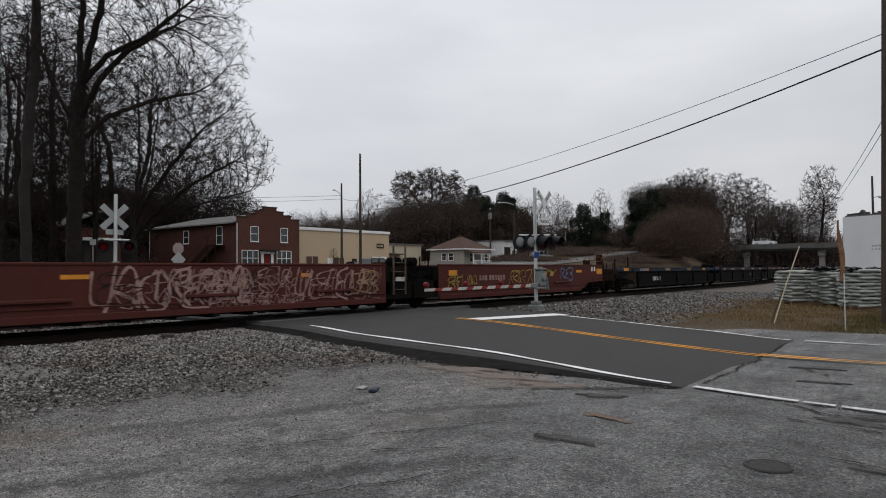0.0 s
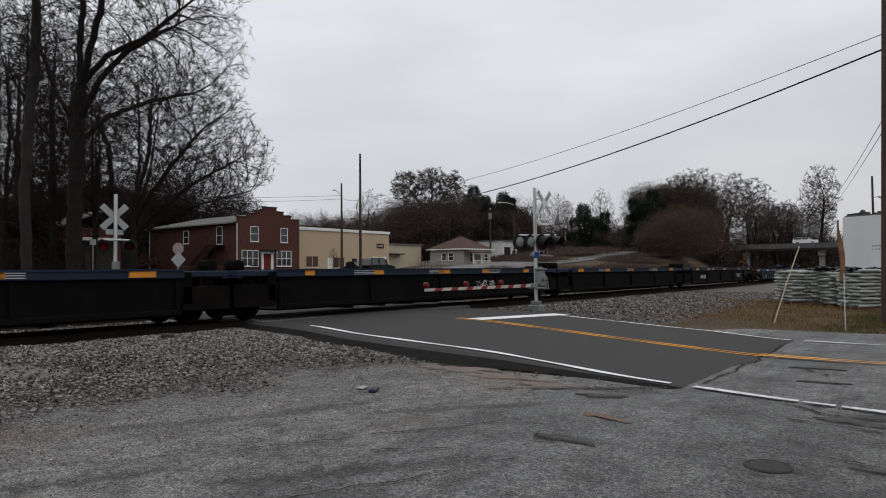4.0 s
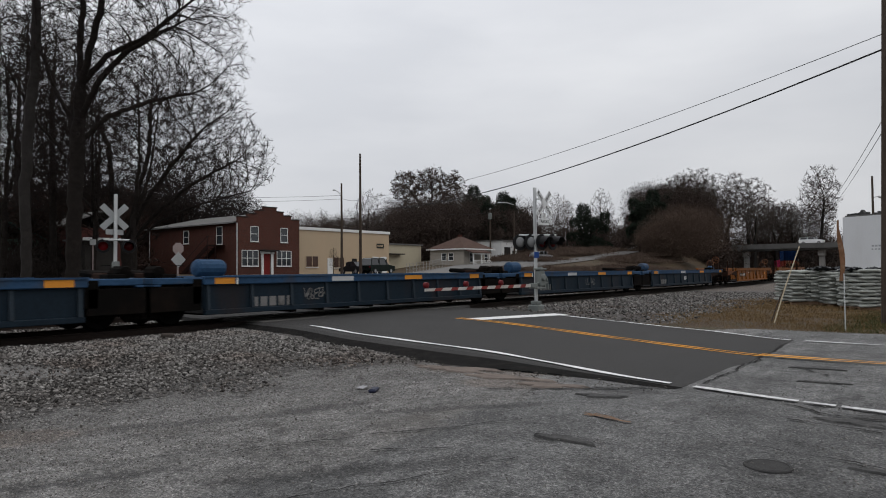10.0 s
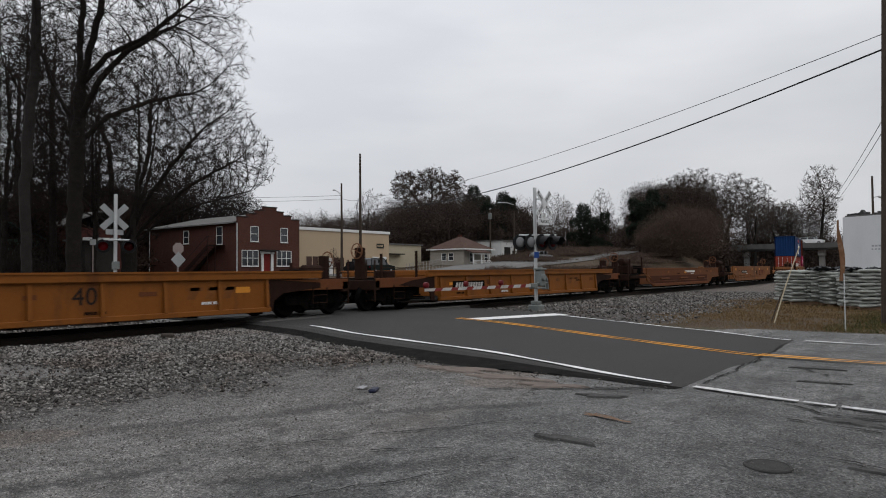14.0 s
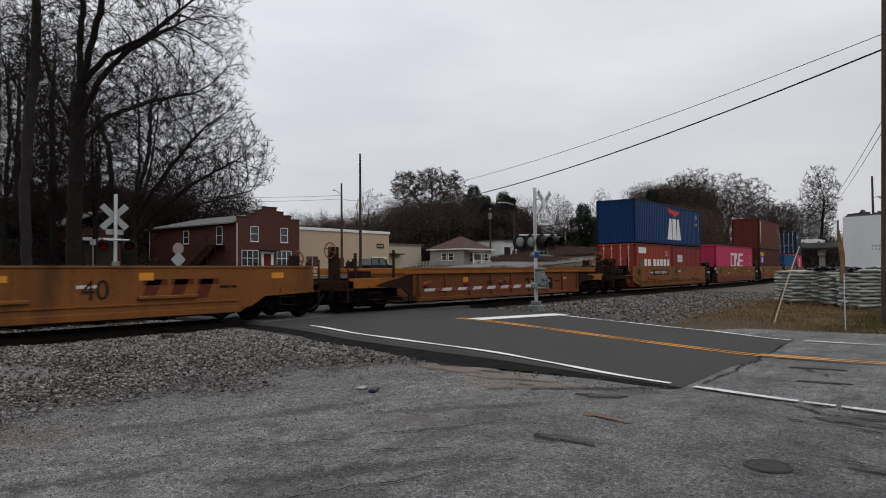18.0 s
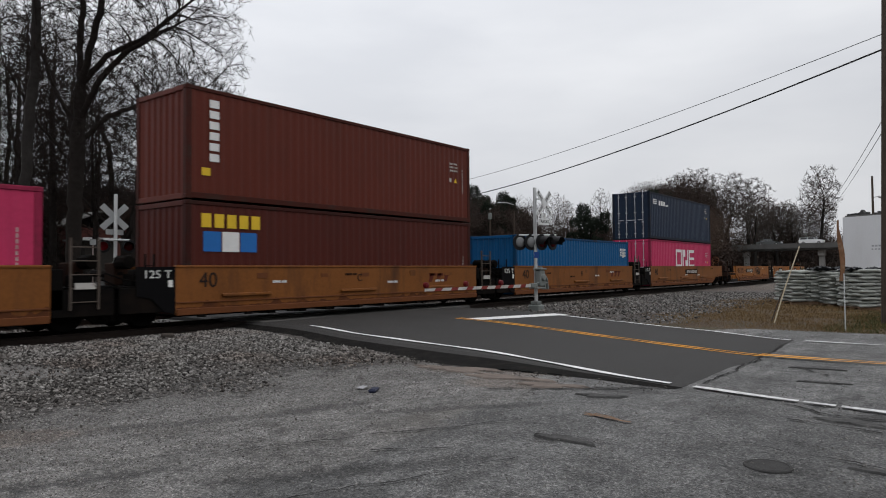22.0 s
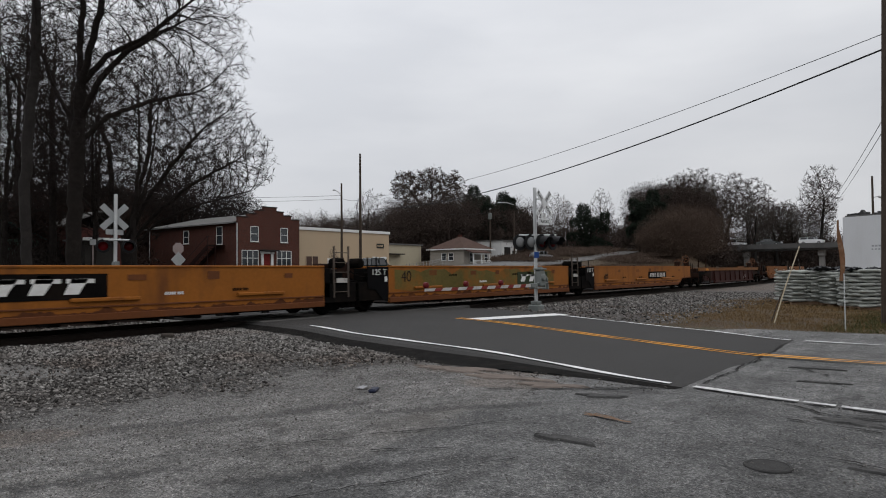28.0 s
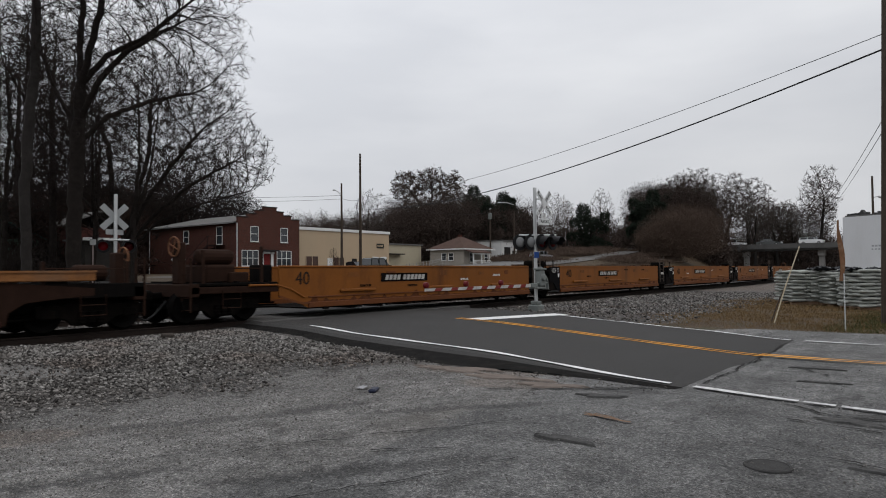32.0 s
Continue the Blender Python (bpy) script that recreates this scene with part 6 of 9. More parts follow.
for k in (0.33, 0.66, 0.985):
    b = Build()
    b.lathe([(0.03, -0.07), (0.085, -0.05), (0.09, 0.05), (0.03, 0.07)], 12, "y", (-ARM_L * k - 0.03, 0, 0.14))
    b.box(-ARM_L * k - 0.06, -ARM_L * k + 0.0, -0.02, 0.02, 0.05, 0.07)
    part("arm_lamp", b, mat("arm_lamp_red", (0.10, 0.008, 0.010), 0.4, 0.1, bump=0), arm, "small red arm lamp")

# the far signal, seen from behind
FX, FY = 12.75, 9.0
FZ = gz(FX, FY) - 0.02
sg, h = signal((FX, FY, FZ), 4.36, "grey level crossing signal seen from behind with crossbuck", 0, 0, 0)
crossbuck(sg, (0.0, 0.10, 3.50 - FZ), -26, False)
b = Build()
b.tube([(-0.45, 0, 2.62 - FZ), (0.45, -0.2, 2.62 - FZ)], 0.03, 8)
part("crossarm", b, STEEL, sg)
boxpart("track_count_sign", (-0.34, 0.34, 0.06, 0.075, 2.82 - FZ, 3.02 - FZ), SIGNBACK, sg, 0.004)
for lx, ly, lens in ((-0.42, 0.08, LENSON), (0.42, -0.2, LENSRED)):
    lamp(sg, (lx, ly, 2.38 - FZ), -26, lens, True)
boxpart("bell_box", (-0.1, 0.1, -0.15, 0.1, 1.5 - FZ, 1.8 - FZ), CABINET, sg, 0.02)

# round and diamond sign seen from behind
SIGNPINK = mat("faded_sign_back", (0.25, 0.20, 0.19), 0.6, 0.15, 3, 40, 0.02, 0, (0.16, 0.13, 0.12), 0.5, 4)
sn = thing("advance_sign", pose(15.65, 9.48, gz(15.65, 9.48)), "faded octagonal and diamond road signs seen from behind", "road sign")
zz = gz(15.55, 9.6)
b = Build()
b.box(-0.03, 0.03, 0.052, 0.09, 0, 2.5 - zz)
part("post", b, SIGNPINK, sn)
b = Build()
b.lathe([(0.02, 0.03), (0.26, 0.03), (0.265, 0.04), (0.26, 0.05), (0.02, 0.05)], 8, "y", (0, 0, 0))
part("octagon", b, SIGNPINK, sn, "faded eight-sided sign back", pose(0, 0, 2.36 - zz, 0, 22.5, 0))
b = Build()
b.box(-0.24, 0.24, 0.022, 0.03, -0.24, 0.24, 0.004)
part("diamond", b, SIGNBACK, sn, "diamond sign back", pose(0, 0, 1.90 - zz, 0, 45, 0))

# sacks stacked on pallets
SACK = mat("woven_sack", (0.305, 0.315, 0.29), 0.65, 0.14, 2.5, 50, 0.15, 0, (0.16, 0.17, 0.155), 0.6, 4, rand=0.6)
PALLET = mat("pallet_wood", (0.20, 0.13, 0.085), 0.85, 0.3, 3, 30, 0.3, rand=0.4)


def sack_mesh(seed):
    rnd = random.Random(seed)
    b = Build()
    nu, nv = 10, 8
    for i in range(nu + 1):
        u = -1 + 2 * i / nu
        for j in range(nv):
            a = 2 * math.pi * j / nv
            ex = (1 - abs(u) ** 5) ** 0.5
            r = 0.86 + 0.14 * ex
            ca, sa = math.cos(a), math.sin(a)
            y = 0.325 * (abs(ca) ** 0.4) * (1 if ca > 0 else -1) * r
            z = 0.066 * (abs(sa) ** 0.5) * (1 if sa > 0 else -1) * (0.45 + 0.55 * ex) * (1 + 0.12 * math.sin(u * 7 + seed + a))
            b.v.append((u * 0.46 + 0.012 * math.sin(a * 3 + seed), y, z + 0.012 * math.sin(u * 5 + seed * 2)))
    for i in range(nu):
        for j in range(nv):
            k0, k1 = i * nv + j, i * nv + (j + 1) % nv
            b.f.append((k0, k1, k1 + nv, k0 + nv))
            b.m.append(0)
    b.f.append(tuple(range(nv)))
    b.f.append(tuple(nu * nv + k for k in range(nv)))
    b.m += [0, 0]
    return b.mesh("sack", SACK, smooth=True)


SACKS = [sack_mesh(k) for k in range(4)]


def sack_stack(x, y, turn, layers, seed):
    rnd = random.Random(seed)
    st = thing("sack_stack", pose(x, y, gz(x, y) + 0.01, 0, 0, turn), "pallet stacked with pale greenish woven sacks", "sack stack", "stacks of sacks")
    for k in range(3):
        boxpart("bearer", (-0.72, 0.72, -0.62 + k * 0.57, -0.53 + k * 0.57, 0.0, 0.10), PALLET, st)
    for k in range(7):
        boxpart("pallet_board", (-0.72 + k * 0.215, -0.60 + k * 0.215, -0.64, 0.64, 0.10, 0.122), PALLET, st)
    for L in range(layers):
        z = 0.19 + L * 0.131
        spots = [(-0.36, -0.36, 0), (-0.36, 0.30, 0), (0.42, -0.33, 90), (0.42, 0.40, 90)] if L % 2 else [(0.36, -0.36, 0), (0.36, 0.30, 0), (-0.42, -0.33, 90), (-0.42, 0.40, 90)]
        for sx, sy, rz in spots:
            part("sack", rnd.choice(SACKS), None, st, m=pose(sx + rnd.uniform(-0.04, 0.04), sy + rnd.uniform(-0.035, 0.035), z + rnd.uniform(-0.01, 0.01), rnd.uniform(-2.5, 2.5), rnd.uniform(-2.5, 2.5), rz + rnd.uniform(-3, 3)))
    return st


sack_stack(32.35, -10.85, -52, 10, 1)
sack_stack(32.4, -12.25, -52, 10, 2)
sack_stack(31.1, -13.42, -50, 11, 3)
TARP = mat("black_tarpaulin", (0.015, 0.016, 0.018), 0.4, 0.3, 3, 20, 0.3)
for cx, cy, L, turn in ((32.35, -12.0, 1.5, -52), (31.05, -13.3, 1.4, -50)):
    b = Build()
    n = 12
    pts = [[(-L / 2 + L * i / n, -0.55 + 1.1 * j / 6, 0.05 * math.sin(i * 1.7 + j) + 0.07 * math.sin(i * 0.8 + j * 1.9)) for j in range(7)] for i in range(n + 1)]
    for i in range(n):
        for j in range(6):
            b.face([pts[i][j], pts[i + 1][j], pts[i + 1][j + 1], pts[i][j + 1]])
    me = b.mesh("tarpaulin", TARP, smooth=True)
    ob = new("tarpaulin", me)
    ob.matrix_basis = pose(cx, cy, gz(cx, cy) + 1.56, 0, 0, turn)
    so = ob.modifiers.new("thickness", "SOLIDIFY")
    so.thickness = 0.02
    tagged(ob, "crumpled black tarpaulin on top of the sacks", "tarpaulin")

# leaning stakes, rusty sign seen edge-on, timber pole
STAKE = mat("weathered_stake", (0.34, 0.29, 0.21), 0.85, 0.2, 4, 40, 0.2)
for (bx, by), (tx, ty, tz), r, lab in (((21.5, -12.06), (22.9, -12.55, 1.98), 0.022, "thin pale leaning wooden stake"), ((21.62, -11.95), (22.3, -12.25, 0.8), 0.02, "short dark leaning wooden stake")):
    b = Build()
    b.tube([(bx, by, gz(bx, by) - 0.1), ((bx + tx) / 2, (by + ty) / 2 + 0.02, (gz(bx, by) - 0.1 + tz) / 2), (tx, ty, tz)], [r, r * 0.95, r * 0.85], 6)
    solid("stake", b, STAKE if r > 0.021 else WOODPOLE, lab, "stake")
px_, py_ = 20.75, -13.98
zz = gz(px_, py_)
sp_ = thing("stop_sign", pose(px_, py_, zz, 0, 0, 0), "warped rusty road sign seen edge-on, on a steel post", "road sign")
b = Build()
b.box(-0.03, 0.03, -0.012, 0.012, 0, 1.5, 0.004)
part("post", b, STEEL, sp_, "grey steel post")
b = Build()
n = 14
for k in range(n + 1):
    f = k / n
    z_, half, turn_ = 1.30 + 1.62 * f, 0.022 + 0.050 * math.sin(math.pi * min(1, 0.18 + 0.95 * f)) ** 0.7, -40 - 40 * f + 14 * math.sin(f * 6)
    c_, s_ = math.cos(radians(turn_)), math.sin(radians(turn_))
    bow = 0.05 * math.sin(f * 5.2)
    for u_, w_ in ((-half, -0.012), (half, -0.012), (half, 0.012), (-half, 0.012)):
        b.v.append((u_ * c_ - w_ * s_ + bow * 0.6 - 0.05, u_ * s_ + w_ * c_ - bow * 0.8 + 0.06, z_))
for k in range(n):
    for j in range(4):
        b.f.append((k * 4 + j, k * 4 + (j + 1) % 4, k * 4 + 4 + (j + 1) % 4, k * 4 + 4 + j))
        b.m.append(0)
b.f += [(3, 2, 1, 0), tuple(n * 4 + j for j in range(4))]
b.m += [0, 0]
part("sign_plate", b, RUSTY, sp_, "warped rusty sign plate")


def timber_pole(x, y, height, r, label, arms=(), lean=(0, 0)):
    z = gz(x, y)
    p = thing("utility_pole", pose(x, y, z), label, "utility pole", "utility poles")
    b = Build()
    b.tube([(lean[0] * k / 8, lean[1] * k / 8, -0.3 + (height + 0.3) * k / 8) for k in range(9)], [r * (1 - 0.4 * k / 8) for k in range(9)], 12)
    part("pole", b, WOODPOLE, p)
    for h_, L, turn in arms:
        b = Build()
        b.box(-L / 2, L / 2, -0.05, 0.05, h_ - 0.06, h_ + 0.06, 0.01)
        ar = part("crossarm", b, WOODPOLE, p, "", pose(0, 0, 0, 0, 0, turn))
        for k in (-0.42, 0, 0.42):
            b = Build()
            b.lathe([(0.02, h_ + 0.05), (0.05, h_ + 0.10), (0.03, h_ + 0.14), (0.05, h_ + 0.18), (0.01, h_ + 0.22)], 8, "z", (k * L, 0, 0))
            part("insulator", b, STEEL, ar)
    return p


timber_pole(23.62, -14.70, 11.5, 0.19, "dark weathered timber utility pole at the verge", (), (0.17, -0.215))
P2X, P2Y = 49.9, 32.8
timber_pole(P2X, P2Y, 12.7, 0.17, "tall bare timber utility pole behind the tracks")
P3X, P3Y = 53.0, 38.8
p3 = timber_pole(P3X, P3Y, 10.3, 0.16, "timber street pole with a lamp arm")
b = Build()
b.tube([(0, 0, 8.9), (-0.8, -0.3, 9.25), (-1.6, -0.6, 9.35)], 0.035, 6)
part("lamp_arm", b, STEEL, p3)
b = Build()
b.lathe([(0.03, 0.08), (0.14, 0.05), (0.17, -0.03), (0.08, -0.08)], 10, "z", (-1.75, -0.65, 9.33))
part("lamp_head", b, STEEL, p3)
p4 = timber_pole(98.0, 49.0, 11.84 - gz(98.0, 49.0), 0.16, "timber pole with a transformer on the far street", [(8.64, 1.6, 40)])
b = Build()
b.lathe([(0.05, 6.94), (0.32, 6.99), (0.34, 7.94), (0.1, 8.04)], 12, "z", (-0.45, -0.3, 0))
part("transformer", b, CABINET, p4, "pale grey transformer can")
p5 = timber_pole(95.5, 42.6, 11.09 - gz(95.5, 42.6), 0.15, "timber street pole with a lamp arm on the far street")
b = Build()
b.tube([(0, 0, 9.19), (-0.9, 0.9, 9.59), (-1.6, 1.6, 9.59)], 0.05, 6)
part("lamp_arm", b, STEEL, p5)
b = Build()
b.lathe([(0.03, 0.1), (0.2, 0.06), (0.24, -0.05), (0.1, -0.12)], 10, "z", (-1.75, 1.75, 9.57))
part("lamp_head", b, STEEL, p5)
timber_pole(131.2, 42.1, 13.82 - gz(131.2, 42.1), 0.15, "timber pole at the foot of the hill", [(12.02 - gz(131.2, 42.1), 1.4, 30)])
p6 = timber_pole(88.1, -8.3, 11.38 - gz(88.1, -8.3), 0.17, "timber pole with a lamp behind the white wall")
b = Build()
b.tube([(0, 0, 9.18), (0.5, -0.6, 9.38)], 0.04, 6)
b.lathe([(0.03, 0.1), (0.2, 0.06), (0.22, -0.08), (0.1, -0.16)], 10, "z", (0.55, -0.68, 9.28))
part("lamp_arm", b, STEEL, p6)


def cable(a, c, sag, r, label):
    a, c = Vector(a), Vector(c)
    b = Build()
    n = 28
    b.tube([a.lerp(c, k / n) - Vector((0, 0, sag * 4 * (k / n) * (1 - k / n))) for k in range(n + 1)], r, 5)
    return solid("overhead_cable", b, CABLE, label, "cable", "overhead cables")


cable((23.74, -14.85, 7.80), (P2X, P2Y, 7.80), 1.4, 0.028, "thick black overhead cable between poles")
cable((23.74, -14.85, 8.25), (P2X, P2Y, 9.0), 1.1, 0.012, "thin black overhead wire between poles")
cable((23.72, -14.85, 5.95), (160.0, 8.6, 14.2), 1.5, 0.011, "thin slack wire leaving the timber pole")
cable((23.72, -14.85, 5.6), (160.0, 8.6, 13.2), 1.5, 0.011, "thin slack wire leaving the timber pole")
cable((P2X, P2Y, 8.75), (P3X, P3Y, 9.6), 0.2, 0.016, "thin wire between street poles")
cable((P3X, P3Y, 9.9), (20.0, 62.0, 11.0), 1.0, 0.016, "thin wire between street poles")
cable((P3X, P3Y, 9.5), (20.0, 62.0, 10.4), 1.0, 0.016, "thin wire between street poles")
cable((P2X, P2Y, 9.4), (98.0, 49.0, 11.5), 1.2, 0.016, "thin wire between street poles")

# litter and marks on the lot
b = Build()
for k in range(6):
    a = k * 1.05
    b.v.append((0.10 * math.cos(a) * (1 + 0.4 * math.sin(k * 3)), 0.06 * math.sin(a), 0.01 + 0.025 * (k % 2)))
b.v.append((0.02, 0.0, 0.045))
b.f += [(k, (k + 1) % 6, 6) for k in range(6)]
b.m += [0] * 6
solid("litter", b, mat("litter_white", (0.30, 0.30, 0.31), 0.5, 0.1), "crumpled white plastic litter on the gravel", "litter", m=pose(7.0, -9.72, gz(7.0, -9.72) + 0.01))
b = Build()
b.box(-0.12, 0.12, -0.05, 0.05, 0, 0.05, 0.015)
solid("litter", b, mat("litter_blue", (0.02, 0.024, 0.045), 0.5, 0.2), "dark blue scrap of litter on the gravel", "litter", m=pose(6.95, -10.0, gz(6.95, -10.0) + 0.005, 0, 0, 30))
b = Build()
b.box(-0.13, 0.13, -0.06, 0.06, 0, 0.09, 0.03)
solid("timber_scrap", b, TIE, "dark scrap of timber on the ballast", "scrap", m=pose(7.4, -3.9, gz(7.4, -3.9) + 0.02, 4, 3, -20))
COVER = mat("cast_iron_cover", (0.040, 0.039, 0.038), 0.8, 0.3, 8, 80, 0.5)
mh = thing("manhole_cover", pose(6.22, -15.25, gz(6.22, -15.25) + 0.012), "round cast iron manhole cover in the asphalt", "manhole cover")
b = Build()
b.lathe([(0.02, 0.002), (0.157, 0.002), (0.16, 0.0), (0.157, -0.03)], 28)
part("lid", b, COVER, mh)
b = Build()
b.lathe([(0.164, -0.03), (0.164, 0.002), (0.188, 0.002), (0.195, -0.006), (0.195, -0.03)], 28)
part("rim", b, COVER, mh)
ARROW = mat("orange_spray_paint", (0.165, 0.098, 0.058), 0.8, 0.35, 6, 60, 0.1, 0, (0.09, 0.083, 0.077), 1.0, 9)
b = Build()
for w, pts in ((0.028, [(7.28, -13.05), (7.20, -13.3), (7.10, -13.68)]), (0.02, [(7.31, -13.16), (7.26, -13.36), (7.17, -13.5)]), (0.016, [(7.2, -13.08), (7.17, -13.2)])):
    for (xa, ya), (xb, yb) in zip(pts[:-1], pts[1:]):
        d = Vector((xb - xa, yb - ya)).normalized()
        nn = Vector((-d.y, d.x)) * w
        b.face([(X, Y, gz(X, Y) + 0.02) for X, Y in ((xa - nn.x, ya - nn.y), (xb - nn.x, yb - nn.y), (xb + nn.x, yb + nn.y), (xa + nn.x, ya + nn.y))])
solid("survey_mark", b, ARROW, "faded orange spray mark on the asphalt", "survey mark", kind="structure", tidy=False)
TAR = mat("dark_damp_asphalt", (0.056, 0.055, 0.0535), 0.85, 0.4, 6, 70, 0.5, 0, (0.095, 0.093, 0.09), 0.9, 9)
CLAY = mat("reddish_shoulder_dirt", (0.150, 0.124, 0.108), 0.95, 0.3, 5, 70, 0.4, 0, (0.095, 0.080, 0.070), 0.8, 4)


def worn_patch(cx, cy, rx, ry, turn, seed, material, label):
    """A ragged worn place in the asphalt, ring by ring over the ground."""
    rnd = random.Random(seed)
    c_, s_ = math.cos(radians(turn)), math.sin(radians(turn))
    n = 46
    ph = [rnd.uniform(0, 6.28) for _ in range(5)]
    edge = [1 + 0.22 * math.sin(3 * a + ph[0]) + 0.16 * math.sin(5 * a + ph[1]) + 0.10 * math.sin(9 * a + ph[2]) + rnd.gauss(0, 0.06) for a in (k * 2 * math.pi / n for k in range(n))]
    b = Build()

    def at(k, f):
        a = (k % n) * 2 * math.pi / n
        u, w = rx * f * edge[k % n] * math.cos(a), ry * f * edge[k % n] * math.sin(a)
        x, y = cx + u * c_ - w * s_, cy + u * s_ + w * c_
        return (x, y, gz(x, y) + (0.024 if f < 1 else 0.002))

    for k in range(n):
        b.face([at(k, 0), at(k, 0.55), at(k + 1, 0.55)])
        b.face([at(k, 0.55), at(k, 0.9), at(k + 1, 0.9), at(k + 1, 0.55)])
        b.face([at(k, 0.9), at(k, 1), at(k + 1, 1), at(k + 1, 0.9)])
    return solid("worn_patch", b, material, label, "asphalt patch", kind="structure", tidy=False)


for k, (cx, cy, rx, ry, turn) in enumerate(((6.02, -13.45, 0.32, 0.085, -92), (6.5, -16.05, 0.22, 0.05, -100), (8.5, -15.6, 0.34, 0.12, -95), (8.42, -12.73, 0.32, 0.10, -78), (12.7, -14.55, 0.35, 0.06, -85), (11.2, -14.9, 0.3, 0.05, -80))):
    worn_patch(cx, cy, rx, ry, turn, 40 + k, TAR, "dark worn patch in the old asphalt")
for k, (cx, cy, rx, ry, turn) in enumerate(((9.28, -9.75, 0.75, 0.24, -74), (9.0, -10.9, 0.7, 0.18, -80), (8.75, -11.8, 0.5, 0.14, -75))):
    worn_patch(cx, cy, rx, ry, turn, 70 + k, CLAY, "reddish bare dirt at the edge of the road")
# cracks in the old asphalt
CRACK = mat("crack_dirt", (0.02, 0.019, 0.018), 0.95, 0.3, 5, 60, 0.1)


def crack(x0, y0, x1, y1, w, seed, label="crack in the old asphalt"):
    rnd = random.Random(seed)
    n = int(math.hypot(x1 - x0, y1 - y0) / 0.12) + 2
    b = Build()
    d = Vector((x1 - x0, y1 - y0)).normalized()
    nn = Vector((-d.y, d.x))
    off, pts = 0.0, []
    for k in range(n + 1):
        off = off * 0.9 + rnd.uniform(-0.04, 0.04)
        pts.append((x0 + (x1 - x0) * k / n + nn.x * off, y0 + (y1 - y0) * k / n + nn.y * off, w * rnd.uniform(0.3, 1.4)))
    for (xa, ya, wa), (xb, yb, wb) in zip(pts[:-1], pts[1:]):
        b.face([(X, Y, gz(X, Y) + 0.017) for X, Y in ((xa - nn.x * wa, ya - nn.y * wa), (xb - nn.x * wb, yb - nn.y * wb), (xb + nn.x * wb, yb + nn.y * wb), (xa + nn.x * wa, ya + nn.y * wa))])
    return solid("crack", b, CRACK, label, "crack", kind="structure", tidy=False)


for k, (xa, ya, xb, yb, w) in enumerate(((10.2, -13.50, 11.7, -13.57, 0.02), (11.7, -13.57, 13.0, -13.52, 0.028), (13.0, -13.52, 14.1, -13.46, 0.03), (14.1, -13.46, 16.9, -13.42, 0.022))):
    crack(xa, ya, xb, yb, w, 1 + k, "broken dark seam between old and new asphalt")
for k, (xa, ya, xb, yb, w) in enumerate(((9.7, -13.4, 8.0, -11.2, 0.03), (9.2, -14.8, 8.8, -15.4, 0.022), (8.8, -15.4, 8.87, -16.3, 0.025), (8.3, -15.0, 8.17, -15.9, 0.022), (6.95, -14.9, 6.71, -15.4, 0.007), (6.71, -15.4, 6.5, -16.2, 0.014), (12.6, -14.4, 12.0, -14.9, 0.02), (3.8, -11.2, 6.6, -12.6, 0.01), (2.6, -12.4, 5.2, -13.4, 0.008), (4.6, -12.2, 5.2, -12.7, 0.012), (10.9, -14.0, 11.0, -14.6, 0.012))):
    crack(xa, ya, xb, yb, w, 10 + k)


# ---- the street behind the tracks ----
BRICK = brick_mat("red_brick", (0.088, 0.028, 0.020), (0.058, 0.020, 0.015), (0.078, 0.050, 0.040), 1.0)
CREAM = mat("cream_block_wall", (0.41, 0.315, 0.215), 0.8, 0.08, 0.5, 12, 0.06, 0, (0.36, 0.30, 0.21), 0.4, 0.5, True)
CREAM2 = mat("dull_cream_wall", (0.38, 0.34, 0.25), 0.8, 0.1, 0.5, 12, 0.06, 0, (0.25, 0.22, 0.17), 0.4, 0.5, True)
SHINGLE = mat("grey_shingles", (0.115, 0.112, 0.108), 0.9, 0.3, 1.2, 9, 0.3, 0, (0.10, 0.095, 0.09), 0.5, 0.7)
SHINGLE2 = mat("brown_shingles", (0.072, 0.045, 0.036), 0.9, 0.25, 1.2, 9, 0.3)
TRIM = mat("white_trim", (0.62, 0.62, 0.61), 0.6, 0.06, 2, 20, 0.02)
SIDING = mat("pale_siding", (0.29, 0.265, 0.23), 0.75, 0.08, 0.8, 12, 0.06)
GLASS = mat("window_glass", (0.03, 0.035, 0.04), 0.08, 0.2, 0.5, 4, 0.0, spec=0.6)
DOORRED = mat("red_door_paint", (0.13, 0.014, 0.013), 0.5, 0.1)
DARKMETAL = mat("dark_iron", (0.02, 0.018, 0.017), 0.7, 0.3)
DARKIN = mat("dark_opening", (0.02, 0.018, 0.017), 0.9, 0.2)


def window(parent, x, z, w, h, y, ax="y", cols=1, rows_=2, sgn=-1, glass=None, rim=None):
    """A framed sash window set on a wall. ax y: the wall faces along y, at that y; ax x: the wall faces along x."""
    m = pose(x, y, z) if ax == "y" else pose(y, x, z, 0, 0, 90 * sgn)
    b = Build()
    b.box(-w / 2, w / 2, -0.02, 0.03, 0.0, h)
    fr = part("window", b, glass or GLASS, parent, "glazed window", m)
    b = Build()
    t = 0.065
    for k in range(cols + 1):
        xx = -w / 2 + w * k / cols
        b.box(xx - t / 2, xx + t / 2, -0.07, -0.02, 0, h)
    for k in range(rows_ + 1):
        b.box(-w / 2, w / 2, -0.075, -0.025, h * k / rows_ - t / 2, h * k / rows_ + t / 2)
    part("window_frame", b, rim or TRIM, fr, "" if rim else "white window frame", tidy=False)
    boxpart("sill", (-w / 2 - 0.06, w / 2 + 0.06, -0.12, 0.0, -0.11, -0.04), TRIM, fr, 0.01)
    return fr


